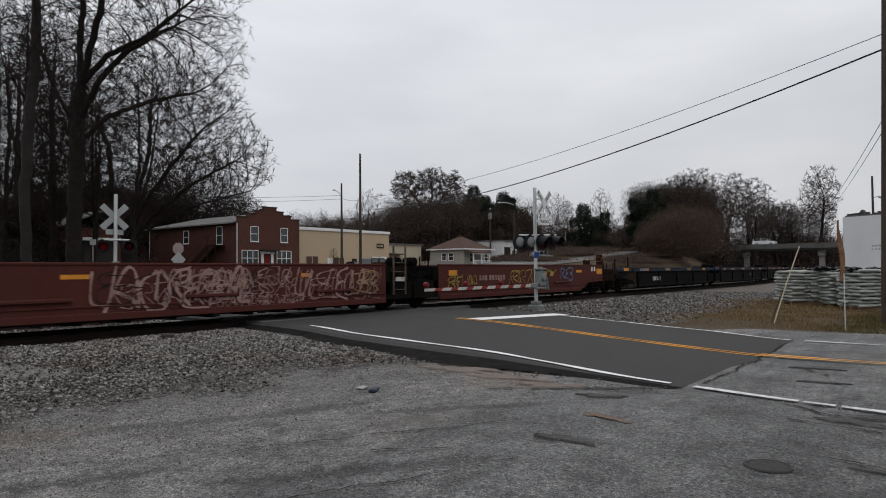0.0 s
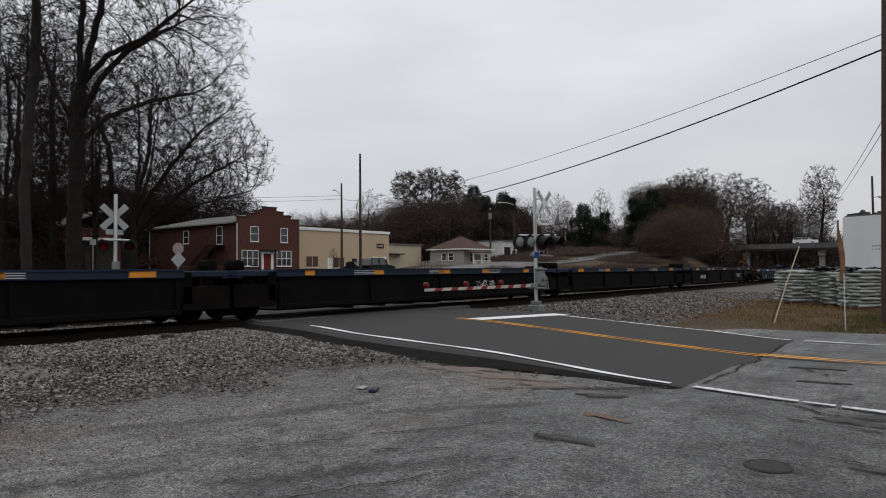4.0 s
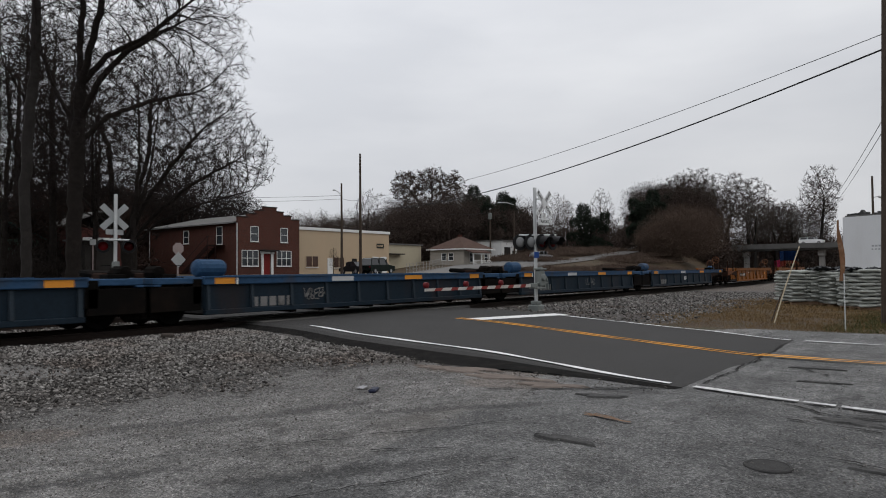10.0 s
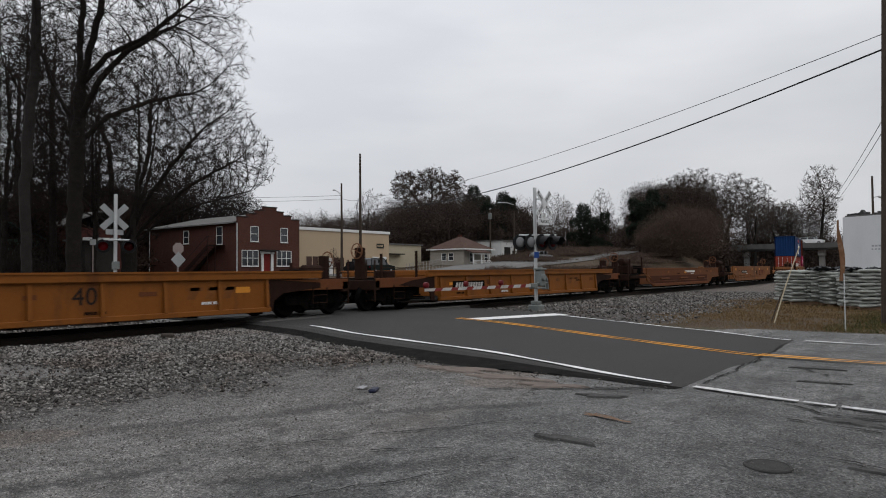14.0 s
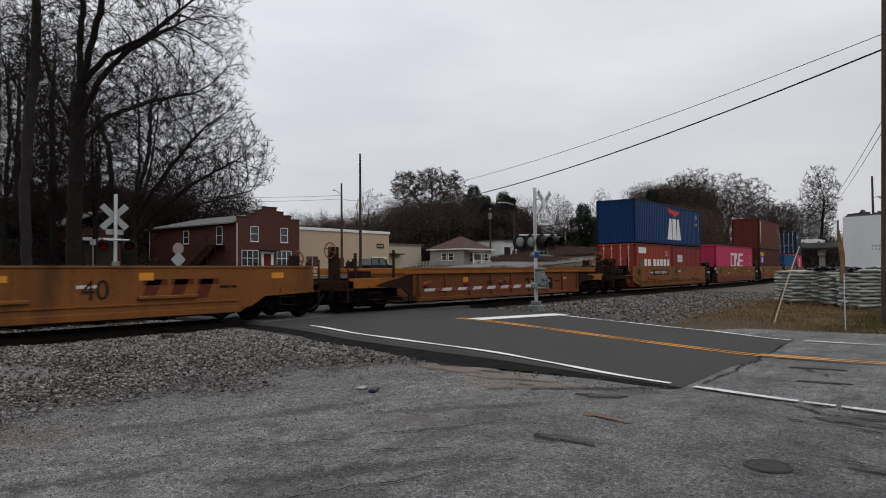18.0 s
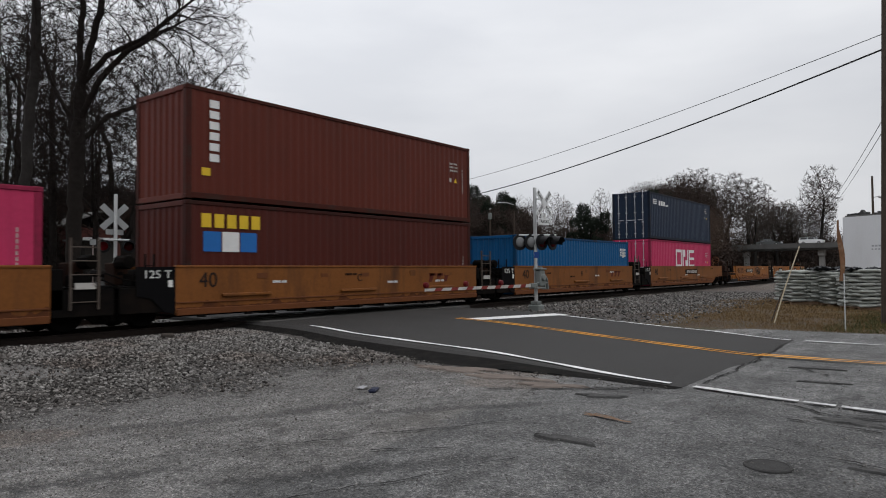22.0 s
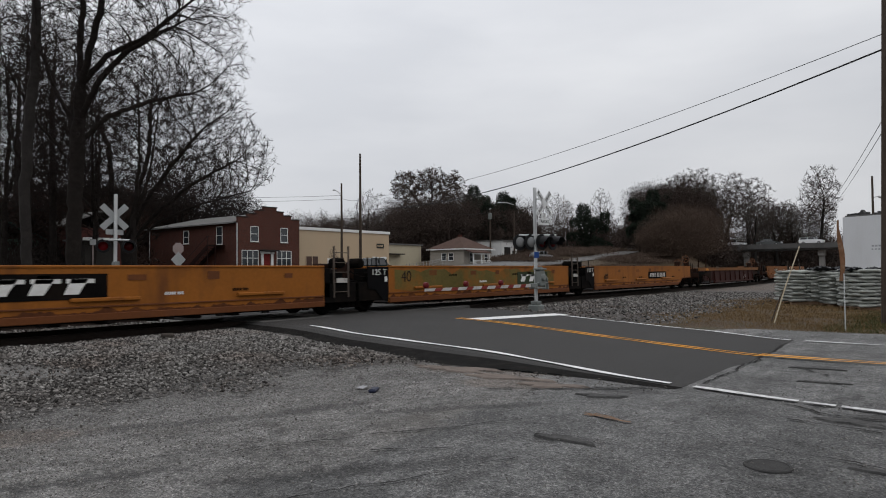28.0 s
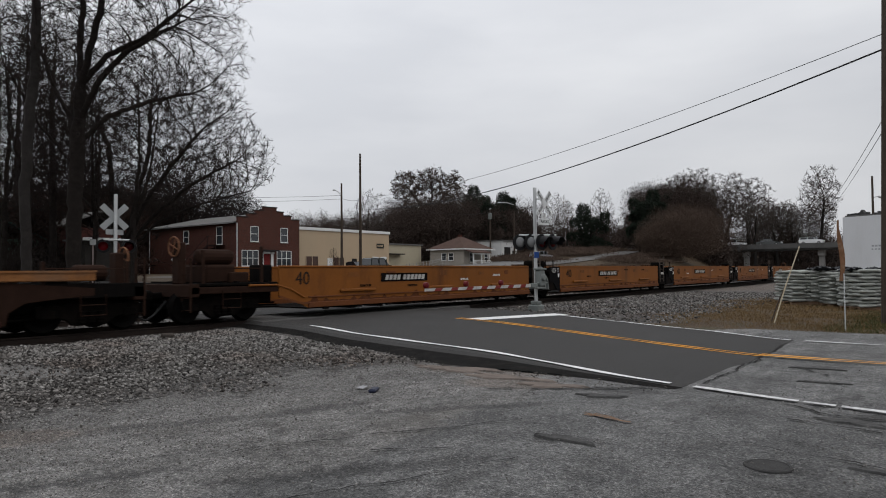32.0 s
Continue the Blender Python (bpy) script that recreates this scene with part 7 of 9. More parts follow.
# brick house with a stepped front
X0, X1, Y0, Y1 = 45.6, 54.3, 47.5, 66.3
ZB = 0.9
bh = thing("brick_building", None, "two-storey red brick building with a stepped parapet front", "building")
b = Build()
steps = [(X0, 7.55), (X0 + 1.25, 7.55), (X0 + 1.25, 7.98), (X0 + 2.4, 7.98), (X0 + 2.4, 8.4), (X0 + 3.4, 8.4), (X0 + 3.4, 8.85), (X1 - 3.4, 8.85), (X1 - 3.4, 8.4), (X1 - 2.4, 8.4), (X1 - 2.4, 7.98), (X1 - 1.25, 7.98), (X1 - 1.25, 7.55), (X1, 7.55), (X1, ZB), (X0, ZB)]
b.prism(steps, "y", Y0, Y0 + 0.35)
part("front_wall", b, BRICK, bh)
b = Build()
for (xa, za), (xb, zb) in zip(steps[:13], steps[1:14]):
    if za == zb:
        b.box(xa - 0.06, xb + 0.06, Y0 - 0.06, Y0 + 0.41, za, za + 0.12)
part("coping", b, mat("dark_coping", (0.03, 0.022, 0.02), 0.8), bh, tidy=False)
boxpart("side_wall", (X0, X0 + 0.3, Y0 + 0.35, Y1, ZB, 6.9), BRICK, bh)
boxpart("side_wall", (X1 - 0.3, X1, Y0 + 0.35, Y1, ZB, 6.9), BRICK, bh)
boxpart("back_wall", (X0 + 0.3, X1 - 0.3, Y1 - 0.3, Y1, ZB, 6.9), BRICK, bh)
b = Build()
xm = (X0 + X1) / 2
for lift in (0.0, 0.16):
    ea = [(X0 - 0.4, Y0 + 0.36), (X1 + 0.4, Y0 + 0.36), (X1 + 0.4, Y1 + 0.4), (X0 - 0.4, Y1 + 0.4)]
    lo = [(x, y, 6.85 + lift) for x, y in ea]
    ra, rb = (xm, Y0 + 0.36, 8.15 + lift), (xm, Y1 - 4.2, 8.15 + lift)
    b.face([lo[0], lo[3], rb, ra])
    b.face([lo[1], ra, rb, lo[2]])
    b.face([lo[2], rb, lo[3]])
b.box(X0 - 0.4, X1 + 0.4, Y1 + 0.37, Y1 + 0.4, 6.85, 7.01)
b.box(X0 - 0.4, X0 - 0.37, Y0 + 0.36, Y1 + 0.37, 6.85, 7.01)
b.box(X1 + 0.37, X1 + 0.4, Y0 + 0.36, Y1 + 0.37, 6.85, 7.01)
part("roof", b, SHINGLE, bh, "grey shingled roof")
b = Build()
b.box(X0 - 0.5, X0 - 0.40, Y0 + 0.36, Y1 + 0.4, 6.86, 6.95)
part("gutter", b, mat("dull_gutter", (0.20, 0.195, 0.19), 0.6, 0.2, 2, 20, 0.05), bh)
b = Build()
b.tube([(X0 - 0.05, Y0 + 0.15, ZB), (X0 - 0.05, Y0 + 0.15, 6.9)], 0.06, 8)
b.tube([(X0 - 0.05, Y1 - 0.15, ZB), (X0 - 0.05, Y1 - 0.15, 6.9)], 0.06, 8)
part("downpipe", b, TRIM, bh, "white downpipe")
for x, z, w, h, c_, r_ in ((47.75, 4.9, 1.05, 1.65, 1, 2), (51.95, 4.9, 1.0, 1.65, 1, 2), (47.15, 2.1, 2.2, 1.75, 3, 2), (51.95, 2.1, 2.1, 1.75, 3, 2)):
    window(bh, x, z, w, h, Y0, cols=c_, rows_=r_)
boxpart("door", (48.95, 49.85, Y0 - 0.06, Y0 - 0.01, ZB + 0.2, 3.45), DOORRED, bh, 0.01, "red front door")
b = Build()
b.box(48.65, 48.97, Y0 - 0.12, Y0 - 0.005, ZB, 3.6)
b.box(50.03, 50.35, Y0 - 0.12, Y0 - 0.005, ZB, 3.6)
b.box(48.55, 50.45, Y0 - 0.16, Y0 - 0.005, 3.5, 3.75)
part("door_surround", b, TRIM, bh, "white door surround", tidy=False)
boxpart("door_canopy", (48.35, 50.65, Y0 - 0.9, Y0 - 0.02, 3.78, 3.95), DARKMETAL, bh, 0.02)
b = Build()
b.box(48.25, 50.75, Y0 - 1.3, Y0 - 0.02, ZB - 0.1, ZB + 0.2, 0.02)
b.box(47.95, 51.05, Y0 - 1.7, Y0 - 1.3, ZB - 0.1, ZB + 0.05, 0.02)
part("front_step", b, CONCRETE, bh)
for y, z, h in ((57.8, 4.9, 1.5), (51.0, 4.6, 2.0)):
    window(bh, y, z, 1.1, h, X0, ax="x", sgn=-1)
b = Build()
for k in range(13):
    b.box(X0 - 1.2, X0 - 0.1, 51.6 + k * 0.42, 51.6 + k * 0.42 + 0.40, 4.4 - k * 0.26, 4.45 - k * 0.26)
b.box(X0 - 1.3, X0 - 0.05, 49.9, 51.6, 4.42, 4.5)
for yy in (50.0, 51.5):
    b.tube([(X0 - 1.25, yy, ZB), (X0 - 1.25, yy, 5.5)], 0.05, 6)
b.tube([(X0 - 1.25, 49.9, 5.5), (X0 - 1.25, 51.6, 5.5), (X0 - 1.25, 56.9, 2.2)], 0.035, 6)
b.prism([(51.6, 4.5), (57.0, 1.2), (57.0, 0.9), (56.4, 0.9), (51.6, 4.0)], "x", X0 - 1.3, X0 - 1.22)
b.prism([(51.6, 4.5), (57.0, 1.2), (57.0, 0.9), (56.4, 0.9), (51.6, 4.0)], "x", X0 - 0.12, X0 - 0.06)
part("outside_stair", b, mat("dark_red_iron", (0.022, 0.010, 0.009), 0.7, 0.3), bh, "dark iron outside stair", tidy=False)

# cream workshop
BROWNGLASS = mat("brown_tinted_glass", (0.06, 0.032, 0.024), 0.15, 0.3, 0.8, 6, 0.0, spec=0.5)
cb = thing("cream_building", None, "long cream block workshop with a white coping", "building")
CX0, CX1, CY = 54.6, 72.0, 49.0
for dims in ((CX0, CX1, CY, CY + 0.3, 0.9, 6.75), (CX0, CX0 + 0.3, CY + 0.3, CY + 16, 0.9, 6.75), (CX1 - 0.3, CX1, CY + 0.3, CY + 16, 0.9, 6.75), (CX0 + 0.3, CX1 - 0.3, CY + 15.7, CY + 16, 0.9, 6.75)):
    boxpart("wall", dims, CREAM, cb)
boxpart("roof", (CX0 - 0.05, CX1 + 0.05, CY - 0.05, CY + 16.05, 6.76, 6.85), SHINGLE, cb)
boxpart("coping", (CX0 - 0.12, CX1 + 0.12, CY - 0.14, CY - 0.06, 6.62, 6.98), TRIM, cb, 0.01, "white coping")
for x, z, w, h, c_ in ((57.6, 2.0, 2.0, 1.35, 2), (62.2, 1.9, 1.9, 1.35, 2)):
    window(cb, x, z, w, h, CY, cols=c_, rows_=1, glass=BROWNGLASS, rim=CREAM)
boxpart("door", (60.2, 61.1, CY - 0.05, CY - 0.005, 1.0, 3.1), TRIM, cb, 0.01, "white door")
boxpart("door", (64.6, 65.5, CY - 0.05, CY - 0.005, 1.0, 3.1), DARKIN, cb, 0.01, "dark doorway")
boxpart("door", (67.6, 68.5, CY - 0.05, CY - 0.005, 1.0, 3.1), DARKIN, cb, 0.01, "dark doorway")
for x in (69.2, 70.8):
    boxpart("loading_door", (x - 0.65, x + 0.65, CY - 0.05, CY - 0.005, 1.0, 3.4), TRIM, cb, 0.01, "white roller door")
    for k in range(7):
        boxpart("door_rib", (x - 0.63, x + 0.63, CY - 0.065, CY - 0.05, 1.2 + k * 0.3, 1.24 + k * 0.3), TRIM, cb)
boxpart("wall_sign", (69.4, 70.9, CY - 0.06, CY - 0.005, 4.6, 5.25), mat("dark_sign", (0.03, 0.03, 0.025), 0.5, 0.2), cb, 0.01, "dark wall sign")
b = Build()
for k in range(6):
    b.box(69.55 + k * 0.2, 69.68 + k * 0.2, CY - 0.07, CY - 0.06, 4.8, 5.05)
part("sign_bars", b, CREAM, cb, tidy=False)

# lower cream shed, the white house, the small white workshop
sh = thing("cream_shed", None, "low dull cream shed beside the workshop", "building")
for dims in ((73.0, 84.0, 53.0, 53.3, 1.6, 5.4), (73.0, 73.3, 53.3, 62, 1.6, 5.4), (83.7, 84.0, 53.3, 62, 1.6, 5.4)):
    boxpart("wall", dims, CREAM2, sh)
boxpart("roof", (72.8, 84.2, 52.8, 62.2, 5.41, 5.6), SHINGLE, sh)
boxpart("canopy", (73.5, 79.0, 52.0, 52.95, 3.9, 4.05), DARKMETAL, sh)
hs = thing("white_house", pose(2.2, -0.9, 0), "small pale house with a brown hipped roof and a front porch", "house")
HX0, HX1, HY0, HY1, HZ = 82.0, 89.6, 45.6, 52.2, 1.2
for dims in ((HX0, HX1, HY0, HY0 + 0.25, HZ, 4.75), (HX0, HX0 + 0.25, HY0 + 0.25, HY1, HZ, 4.75), (HX1 - 0.25, HX1, HY0 + 0.25, HY1, HZ, 4.75), (HX0 + 0.25, HX1 - 0.25, HY1 - 0.25, HY1, HZ, 4.75)):
    boxpart("wall", dims, SIDING, hs)
b = Build()
e, xm, ym = 0.45, (HX0 + HX1) / 2, (HY0 + HY1) / 2
c4 = [(HX0 - e, HY0 - e, 4.75), (HX1 + e, HY0 - e, 4.75), (HX1 + e, HY1 + e, 4.75), (HX0 - e, HY1 + e, 4.75)]
r2 = [(xm - 0.5, ym, 6.8), (xm + 0.5, ym, 6.8)]
b.face([c4[0], c4[1], r2[1], r2[0]])
b.face([c4[1], c4[2], r2[1]])
b.face([c4[2], c4[3], r2[0], r2[1]])
b.face([c4[3], c4[0], r2[0]])
b.face(c4[::-1])
part("roof", b, SHINGLE2, hs, "brown shingled hipped roof")
boxpart("fascia", (HX0 - e - 0.02, HX1 + e + 0.02, HY0 - e - 0.04, HY0 - e, 4.6, 4.78), TRIM, hs)
boxpart("fascia", (HX0 - e - 0.04, HX0 - e, HY0 - e, HY1 + e, 4.6, 4.78), TRIM, hs)
for y in (48.0, 49.4):
    window(hs, y, 3.0, 0.9, 1.1, HX0, ax="x", sgn=-1)
window(hs, 84.0, 2.7, 0.9, 1.5, HY0)
window(hs, 88.0, 2.7, 0.9, 1.5, HY0)
boxpart("porch_floor", (82.2, 86.9, HY0 - 1.55, HY0 - 0.01, 1.55, 2.0), SIDING, hs)
b = Build()
b.prism([(HY0 - 1.75, 4.02), (HY0 - 0.02, 4.50), (HY0 - 0.02, 4.66), (HY0 - 1.75, 4.16)], "x", 82.0, 87.1)
part("porch_roof", b, SHINGLE2, hs)
boxpart("porch_beam", (82.1, 87.0, HY0 - 1.62, HY0 - 1.48, 3.86, 4.0), TRIM, hs)
for x in (82.4, 84.6, 86.7):
    boxpart("porch_post", (x - 0.08, x + 0.08, HY0 - 1.62, HY0 - 1.46, 2.0, 3.86), TRIM, hs, 0.01)
b = Build()
b.box(82.4, 86.7, HY0 - 1.57, HY0 - 1.51, 2.85, 2.93)
b.box(82.4, 86.7, HY0 - 1.57, HY0 - 1.51, 2.15, 2.21)
for k in range(13):
    b.box(82.6 + k * 0.31, 82.65 + k * 0.31, HY0 - 1.56, HY0 - 1.52, 2.2, 2.86)
part("porch_rail", b, TRIM, hs, tidy=False)
b = Build()
for k in range(5):
    b.box(86.9 + k * 0.3, 87.2 + k * 0.3, HY0 - 1.5, HY0 - 0.4, 1.2, 1.95 - k * 0.17)
b.tube([(86.9, HY0 - 1.5, 2.95), (88.4, HY0 - 1.5, 2.05)], 0.045, 6)
b.tube([(87.6, HY0 - 1.5, 1.5), (87.6, HY0 - 1.5, 2.5)], 0.03, 6)
b.tube([(88.4, HY0 - 1.5, 1.1), (88.4, HY0 - 1.5, 2.05)], 0.03, 6)
part("porch_steps", b, TRIM, hs, tidy=False)
boxpart("chimney", (86.6, 87.1, 49.6, 50.1, 6.3, 7.2), BRICK, hs, 0.02)
WHITEWALL = mat("white_workshop_wall", (0.5, 0.5, 0.49), 0.7, 0.08, 0.8, 12, 0.06)
wb_ = thing("white_workshop", None, "small white flat-roofed workshop with a dark doorway", "building")
for dims in ((98.4, 103.5, 47.0, 47.3, 1.4, 6.4), (98.4, 98.7, 47.3, 52, 1.4, 6.4), (103.2, 103.5, 47.3, 52, 1.4, 6.4)):
    boxpart("wall", dims, WHITEWALL, wb_)
boxpart("roof", (98.2, 103.7, 46.8, 52.2, 6.41, 6.6), SHINGLE, wb_)
boxpart("doorway", (99.3, 101.2, 46.95, 46.995, 1.5, 5.4), DARKIN, wb_, 0.0, "dark doorway")
boxpart("doorway", (101.9, 102.7, 46.95, 46.995, 1.5, 4.8), DARKIN, wb_, 0.0, "dark doorway")
# small white notice on a post before the sheds
nx_, ny_ = 18.05, 22.2
nt = thing("notice_sign", pose(nx_, ny_, gz(nx_, ny_), 0, 0, -40), "small white notice board on a thin post", "sign")
boxpart("board", (-0.16, 0.16, -0.046, -0.03, 2.75, 3.07), SIGNBACK, nt, 0.004, "white notice board")
b = Build()
b.tube([(0, 0, -0.1), (0, 0, 3.0)], 0.03, 8)
part("post", b, SIGNPINK, nt)
# dark sheds under the trees
RS = mat("dark_red_boards", (0.06, 0.022, 0.018), 0.85, 0.3, 1, 12, 0.2)
for nm, x0, x1, y0, y1, h_, m_, lab in (("red_shed", 25.5, 31.0, 43.0, 49.0, 5.3, RS, "dark red shed with a grey roof under the trees"), ("green_shed", 14.5, 21.5, 38.0, 44.0, 3.9, mat("dull_green_boards", (0.035, 0.055, 0.04), 0.85, 0.3, 1, 12, 0.2), "dull green shed under the trees"), ("board_shed", 22.6, 24.9, 33.2, 35.7, 3.75, mat("grey_boards", (0.035, 0.032, 0.029), 0.85, 0.3, 1, 12, 0.2), "small grey board shed with a pale roof edge")):
    sd = thing(nm, None, lab, "shed")
    z0 = gz((x0 + x1) / 2, (y0 + y1) / 2) - 0.3
    boxpart("wall", (x0, x1, y0, y0 + 0.15, z0, h_), m_, sd)
    boxpart("wall", (x0, x0 + 0.15, y0 + 0.15, y1, z0, h_), m_, sd)
    boxpart("wall", (x1 - 0.15, x1, y0 + 0.15, y1, z0, h_), m_, sd)
    boxpart("wall", (x0 + 0.15, x1 - 0.15, y1 - 0.15, y1, z0, h_), m_, sd)
    if nm == "board_shed":
        boxpart("fascia", (x0 - 0.3, x1 + 0.3, y0 - 0.36, y0 - 0.31, h_ - 0.02, h_ + 0.2), TRIM, sd, 0.01, "white roof edge")
    b = Build()
    xm = (x0 + x1) / 2
    rise = 0.02 if nm == "board_shed" else 0.25 * (x1 - x0)
    b.prism([(x0 - 0.35, h_), (xm, h_ + rise), (x1 + 0.35, h_), (x1 + 0.35, h_ + 0.12), (xm, h_ + rise + 0.14), (x0 - 0.35, h_ + 0.12)], "y", y0 - 0.3, y1 + 0.3)
    part("roof", b, mat("teal_sheet_roof", (0.022, 0.05, 0.042), 0.7, 0.2, 1, 12, 0.1) if nm == "green_shed" else SHINGLE, sd)
# street and parking strip in front of the buildings
b = Build()
ST = mat("pale_street", (0.15, 0.147, 0.142), 0.85, 0.12, 0.4, 30, 0.15, 0, (0.10, 0.098, 0.095), 0.5, 0.3)
xs_ = np.arange(34, 98, 2.0)
for xa, xb in zip(xs_[:-1], xs_[1:]):
    for ya, yb in ((35.0, 37.5), (37.5, 40.0), (40.0, 42.5), (42.5, 45.0)):
        b.face([(x, y, gz(x, y) + 0.09) for x, y in ((xa, ya), (xb, ya), (xb, yb), (xa, yb))])
solid("street", b, ST, "pale grey street and parking strip before the buildings", "street", kind="structure")
# wire fence by the house
fn = thing("wire_fence", None, "low wire fence with thin posts beside the house", "fence")
FW = mat("fence_wire", (0.28, 0.28, 0.28), 0.6, 0.1)
for k in range(14):
    x = 72.5 + k * 0.75
    b = Build()
    b.tube([(x, 46.2, gz(x, 46.2) - 0.2), (x, 46.2, gz(x, 46.2) + 1.3)], 0.035, 6)
    part("post", b, FW, fn)
for h_ in (0.5, 0.9, 1.28):
    b = Build()
    b.tube([(72.5 + k * 0.75, 46.2, gz(72.5 + k * 0.75, 46.2) + h_) for k in range(14)], 0.015, 5)
    part("wire", b, FW, fn)

# ---- vehicles ----
TYRE = mat("tyre_rubber", (0.012, 0.012, 0.012), 0.8, 0.2)
RIM = mat("wheel_rim", (0.32, 0.32, 0.33), 0.4, 0.1, metal=0.6)
CARGLASS = mat("car_glass", (0.012, 0.014, 0.016), 0.08, 0.1, bump=0, spec=0.7)


def vehicle(name, x, y, z, turn, col, length, height, kind, label):
    v = thing(name, pose(x, y, z, 0, 0, turn), label, "car")
    L, H, w = length / 2, height, 0.9
    if kind == "suv":
        low = [(-L, 0.45), (-L, 0.95), (-L + 0.1, 1.05), (L - 1.25, 1.08), (L - 0.1, 0.92), (L, 0.7), (L, 0.4), (L - 0.3, 0.32), (-L + 0.3, 0.32)]
        top = [(-L + 0.12, 1.05), (-L + 0.35, H - 0.06), (-L + 0.6, H), (0.35, H), (0.6, H - 0.05), (L - 1.2, 1.08)]
    else:
        low = [(-L, 0.4), (-L + 0.05, 0.85), (-L + 0.8, 0.92), (L - 1.4, 0.92), (L - 0.1, 0.72), (L, 0.55), (L, 0.35), (L - 0.3, 0.28), (-L + 0.3, 0.28)]
        top = [(-L + 0.75, 0.92), (-L + 1.35, H - 0.04), (-L + 1.7, H), (0.3, H), (0.6, H - 0.06), (L - 1.35, 0.92)]
    b = Build()
    b.prism(low, "y", -w, w)
    b.prism([(p[0], p[1]) for p in low], "y", -w + 0.03, w - 0.03)
    part("body", b, col, v)
    b = Build()
    n = len(top)
    k = len(b.v)
    for s, inset in ((-1, 1), (1, 1)):
        for i, (px2, pz2) in enumerate(top):
            b.v.append((px2, s * (w - 0.02 - 0.16 * (pz2 - 0.9)), pz2))
    b.f.append(tuple(range(n)))
    b.f.append(tuple(range(2 * n - 1, n - 1, -1)))
    for i in range(n - 1):
        b.f.append((i, i + 1, n + i + 1, n + i))
    b.m += [0] * len(b.f)
    part("cabin", b, CARGLASS, v, "dark glazed cabin")
    boxpart("roof_panel", (top[2][0], top[3][0], -w + 0.14, w - 0.14, H - 0.015, H + 0.03), col, v, 0.01)
    for s in (-1, 1):
        b = Build()
        xs2 = [top[0][0] + 0.1, (top[1][0] + top[4][0]) / 2, top[4][0] + 0.1]
        for xx in xs2:
            b.box(xx - 0.05, xx + 0.05, s * (w - 0.06) - 0.02, s * (w - 0.06) + 0.02, 0.95, H - 0.05)
        part("pillar", b, col, v, tidy=False)
    for sx in (-1, 1):
        for sy in (-1, 1):
            b = Build()
            b.lathe([(0.20, -0.10), (0.31, -0.11), (0.335, -0.07), (0.335, 0.07), (0.31, 0.11), (0.20, 0.10)], 16, "y")
            wh = part("wheel", b, TYRE, v, "black tyre", pose(sx * (L - 0.85), sy * (w - 0.08), 0.335))
            b = Build()
            b.lathe([(0.03, -0.115), (0.20, -0.105), (0.21, 0.105), (0.03, 0.115)], 12, "y")
            part("rim", b, RIM, wh)
    for s in (-1, 1):
        boxpart("headlight", (L - 0.08, L + 0.01, min(s * 0.5, s * 0.82), max(s * 0.5, s * 0.82), 0.62, 0.78), TRIM, v, 0.01)
        boxpart("tail_light", (-L - 0.01, -L + 0.06, min(s * 0.6, s * 0.85), max(s * 0.6, s * 0.85), 0.7, 0.95), LENSRED, v, 0.01)
    return v


PAINT_G = mat("car_paint_dark_green", (0.009, 0.014, 0.0125), 0.25, 0.1, bump=0)
PAINT_K = mat("car_paint_black", (0.012, 0.012, 0.013), 0.25, 0.1, bump=0)
PAINT_W = mat("car_paint_white", (0.68, 0.68, 0.68), 0.3, 0.05, bump=0)
PAINT_S = mat("car_paint_silver", (0.35, 0.36, 0.37), 0.3, 0.05, bump=0, metal=0.5)
vehicle("parked_suv", 59.6, 39.6, gz(59.6, 39.6) + 0.1, 6, PAINT_G, 4.8, 1.85, "suv", "dark green estate car parked on the street")
vehicle("parked_car", 57.8, 41.5, gz(57.8, 41.5) + 0.1, 80, PAINT_K, 4.4, 1.45, "car", "black saloon car parked on the street")

# ---- overbridge, hill road and what stands there ----
BR = mat("bridge_concrete_dark", (0.10, 0.098, 0.094), 0.85, 0.2, 0.6, 10, 0.2, 0, (0.05, 0.048, 0.045), 0.5, 0.5, True)
BRL = mat("bridge_concrete_pale", (0.30, 0.29, 0.28), 0.85, 0.15, 0.6, 10, 0.2, 0, (0.15, 0.14, 0.13), 0.5, 0.5, True)
bg = thing("road_bridge", None, "dark concrete road bridge over the railway on square piers", "bridge", kind="structure")
BX0, BX1 = 149.0, 156.0
boxpart("deck", (BX0, BX1, -60, 46, 5.2, 5.9), BR, bg)
for x in (BX0, BX1 - 0.35):
    boxpart("parapet", (x, x + 0.35, -60, 46, 5.9, 6.2), BR, bg)
for x in (BX0 + 0.6, BX0 + 4, BX1 - 4, BX1 - 0.9):
    boxpart("girder", (x, x + 0.35, -60, 46, 4.85, 5.2), BR, bg)
for y in (-26, -8.0, 6.5, 20.5):
    b = Build()
    b.box(151.6, 152.5, y - 0.5, y + 0.5, gz(152, y) - 0.5, 3.7, 0.05)
    b.box(151.0, 153.1, y - 0.6, y + 0.6, 3.7, 4.85, 0.04)
    part("pier", b, BRL, bg, "pale concrete pier")
boxpart("abutment", (BX0, BX1, 45, 47, 0.5, 6.1), BR, bg)
boxpart("abutment", (BX0, BX1, -62, -60, 0.0, 6.1), BR, bg)
suv = vehicle("white_suv", 151.9, 16.9, 5.9, -90, PAINT_W, 4.4, 1.5, "suv", "white estate car driving slowly on the road bridge")
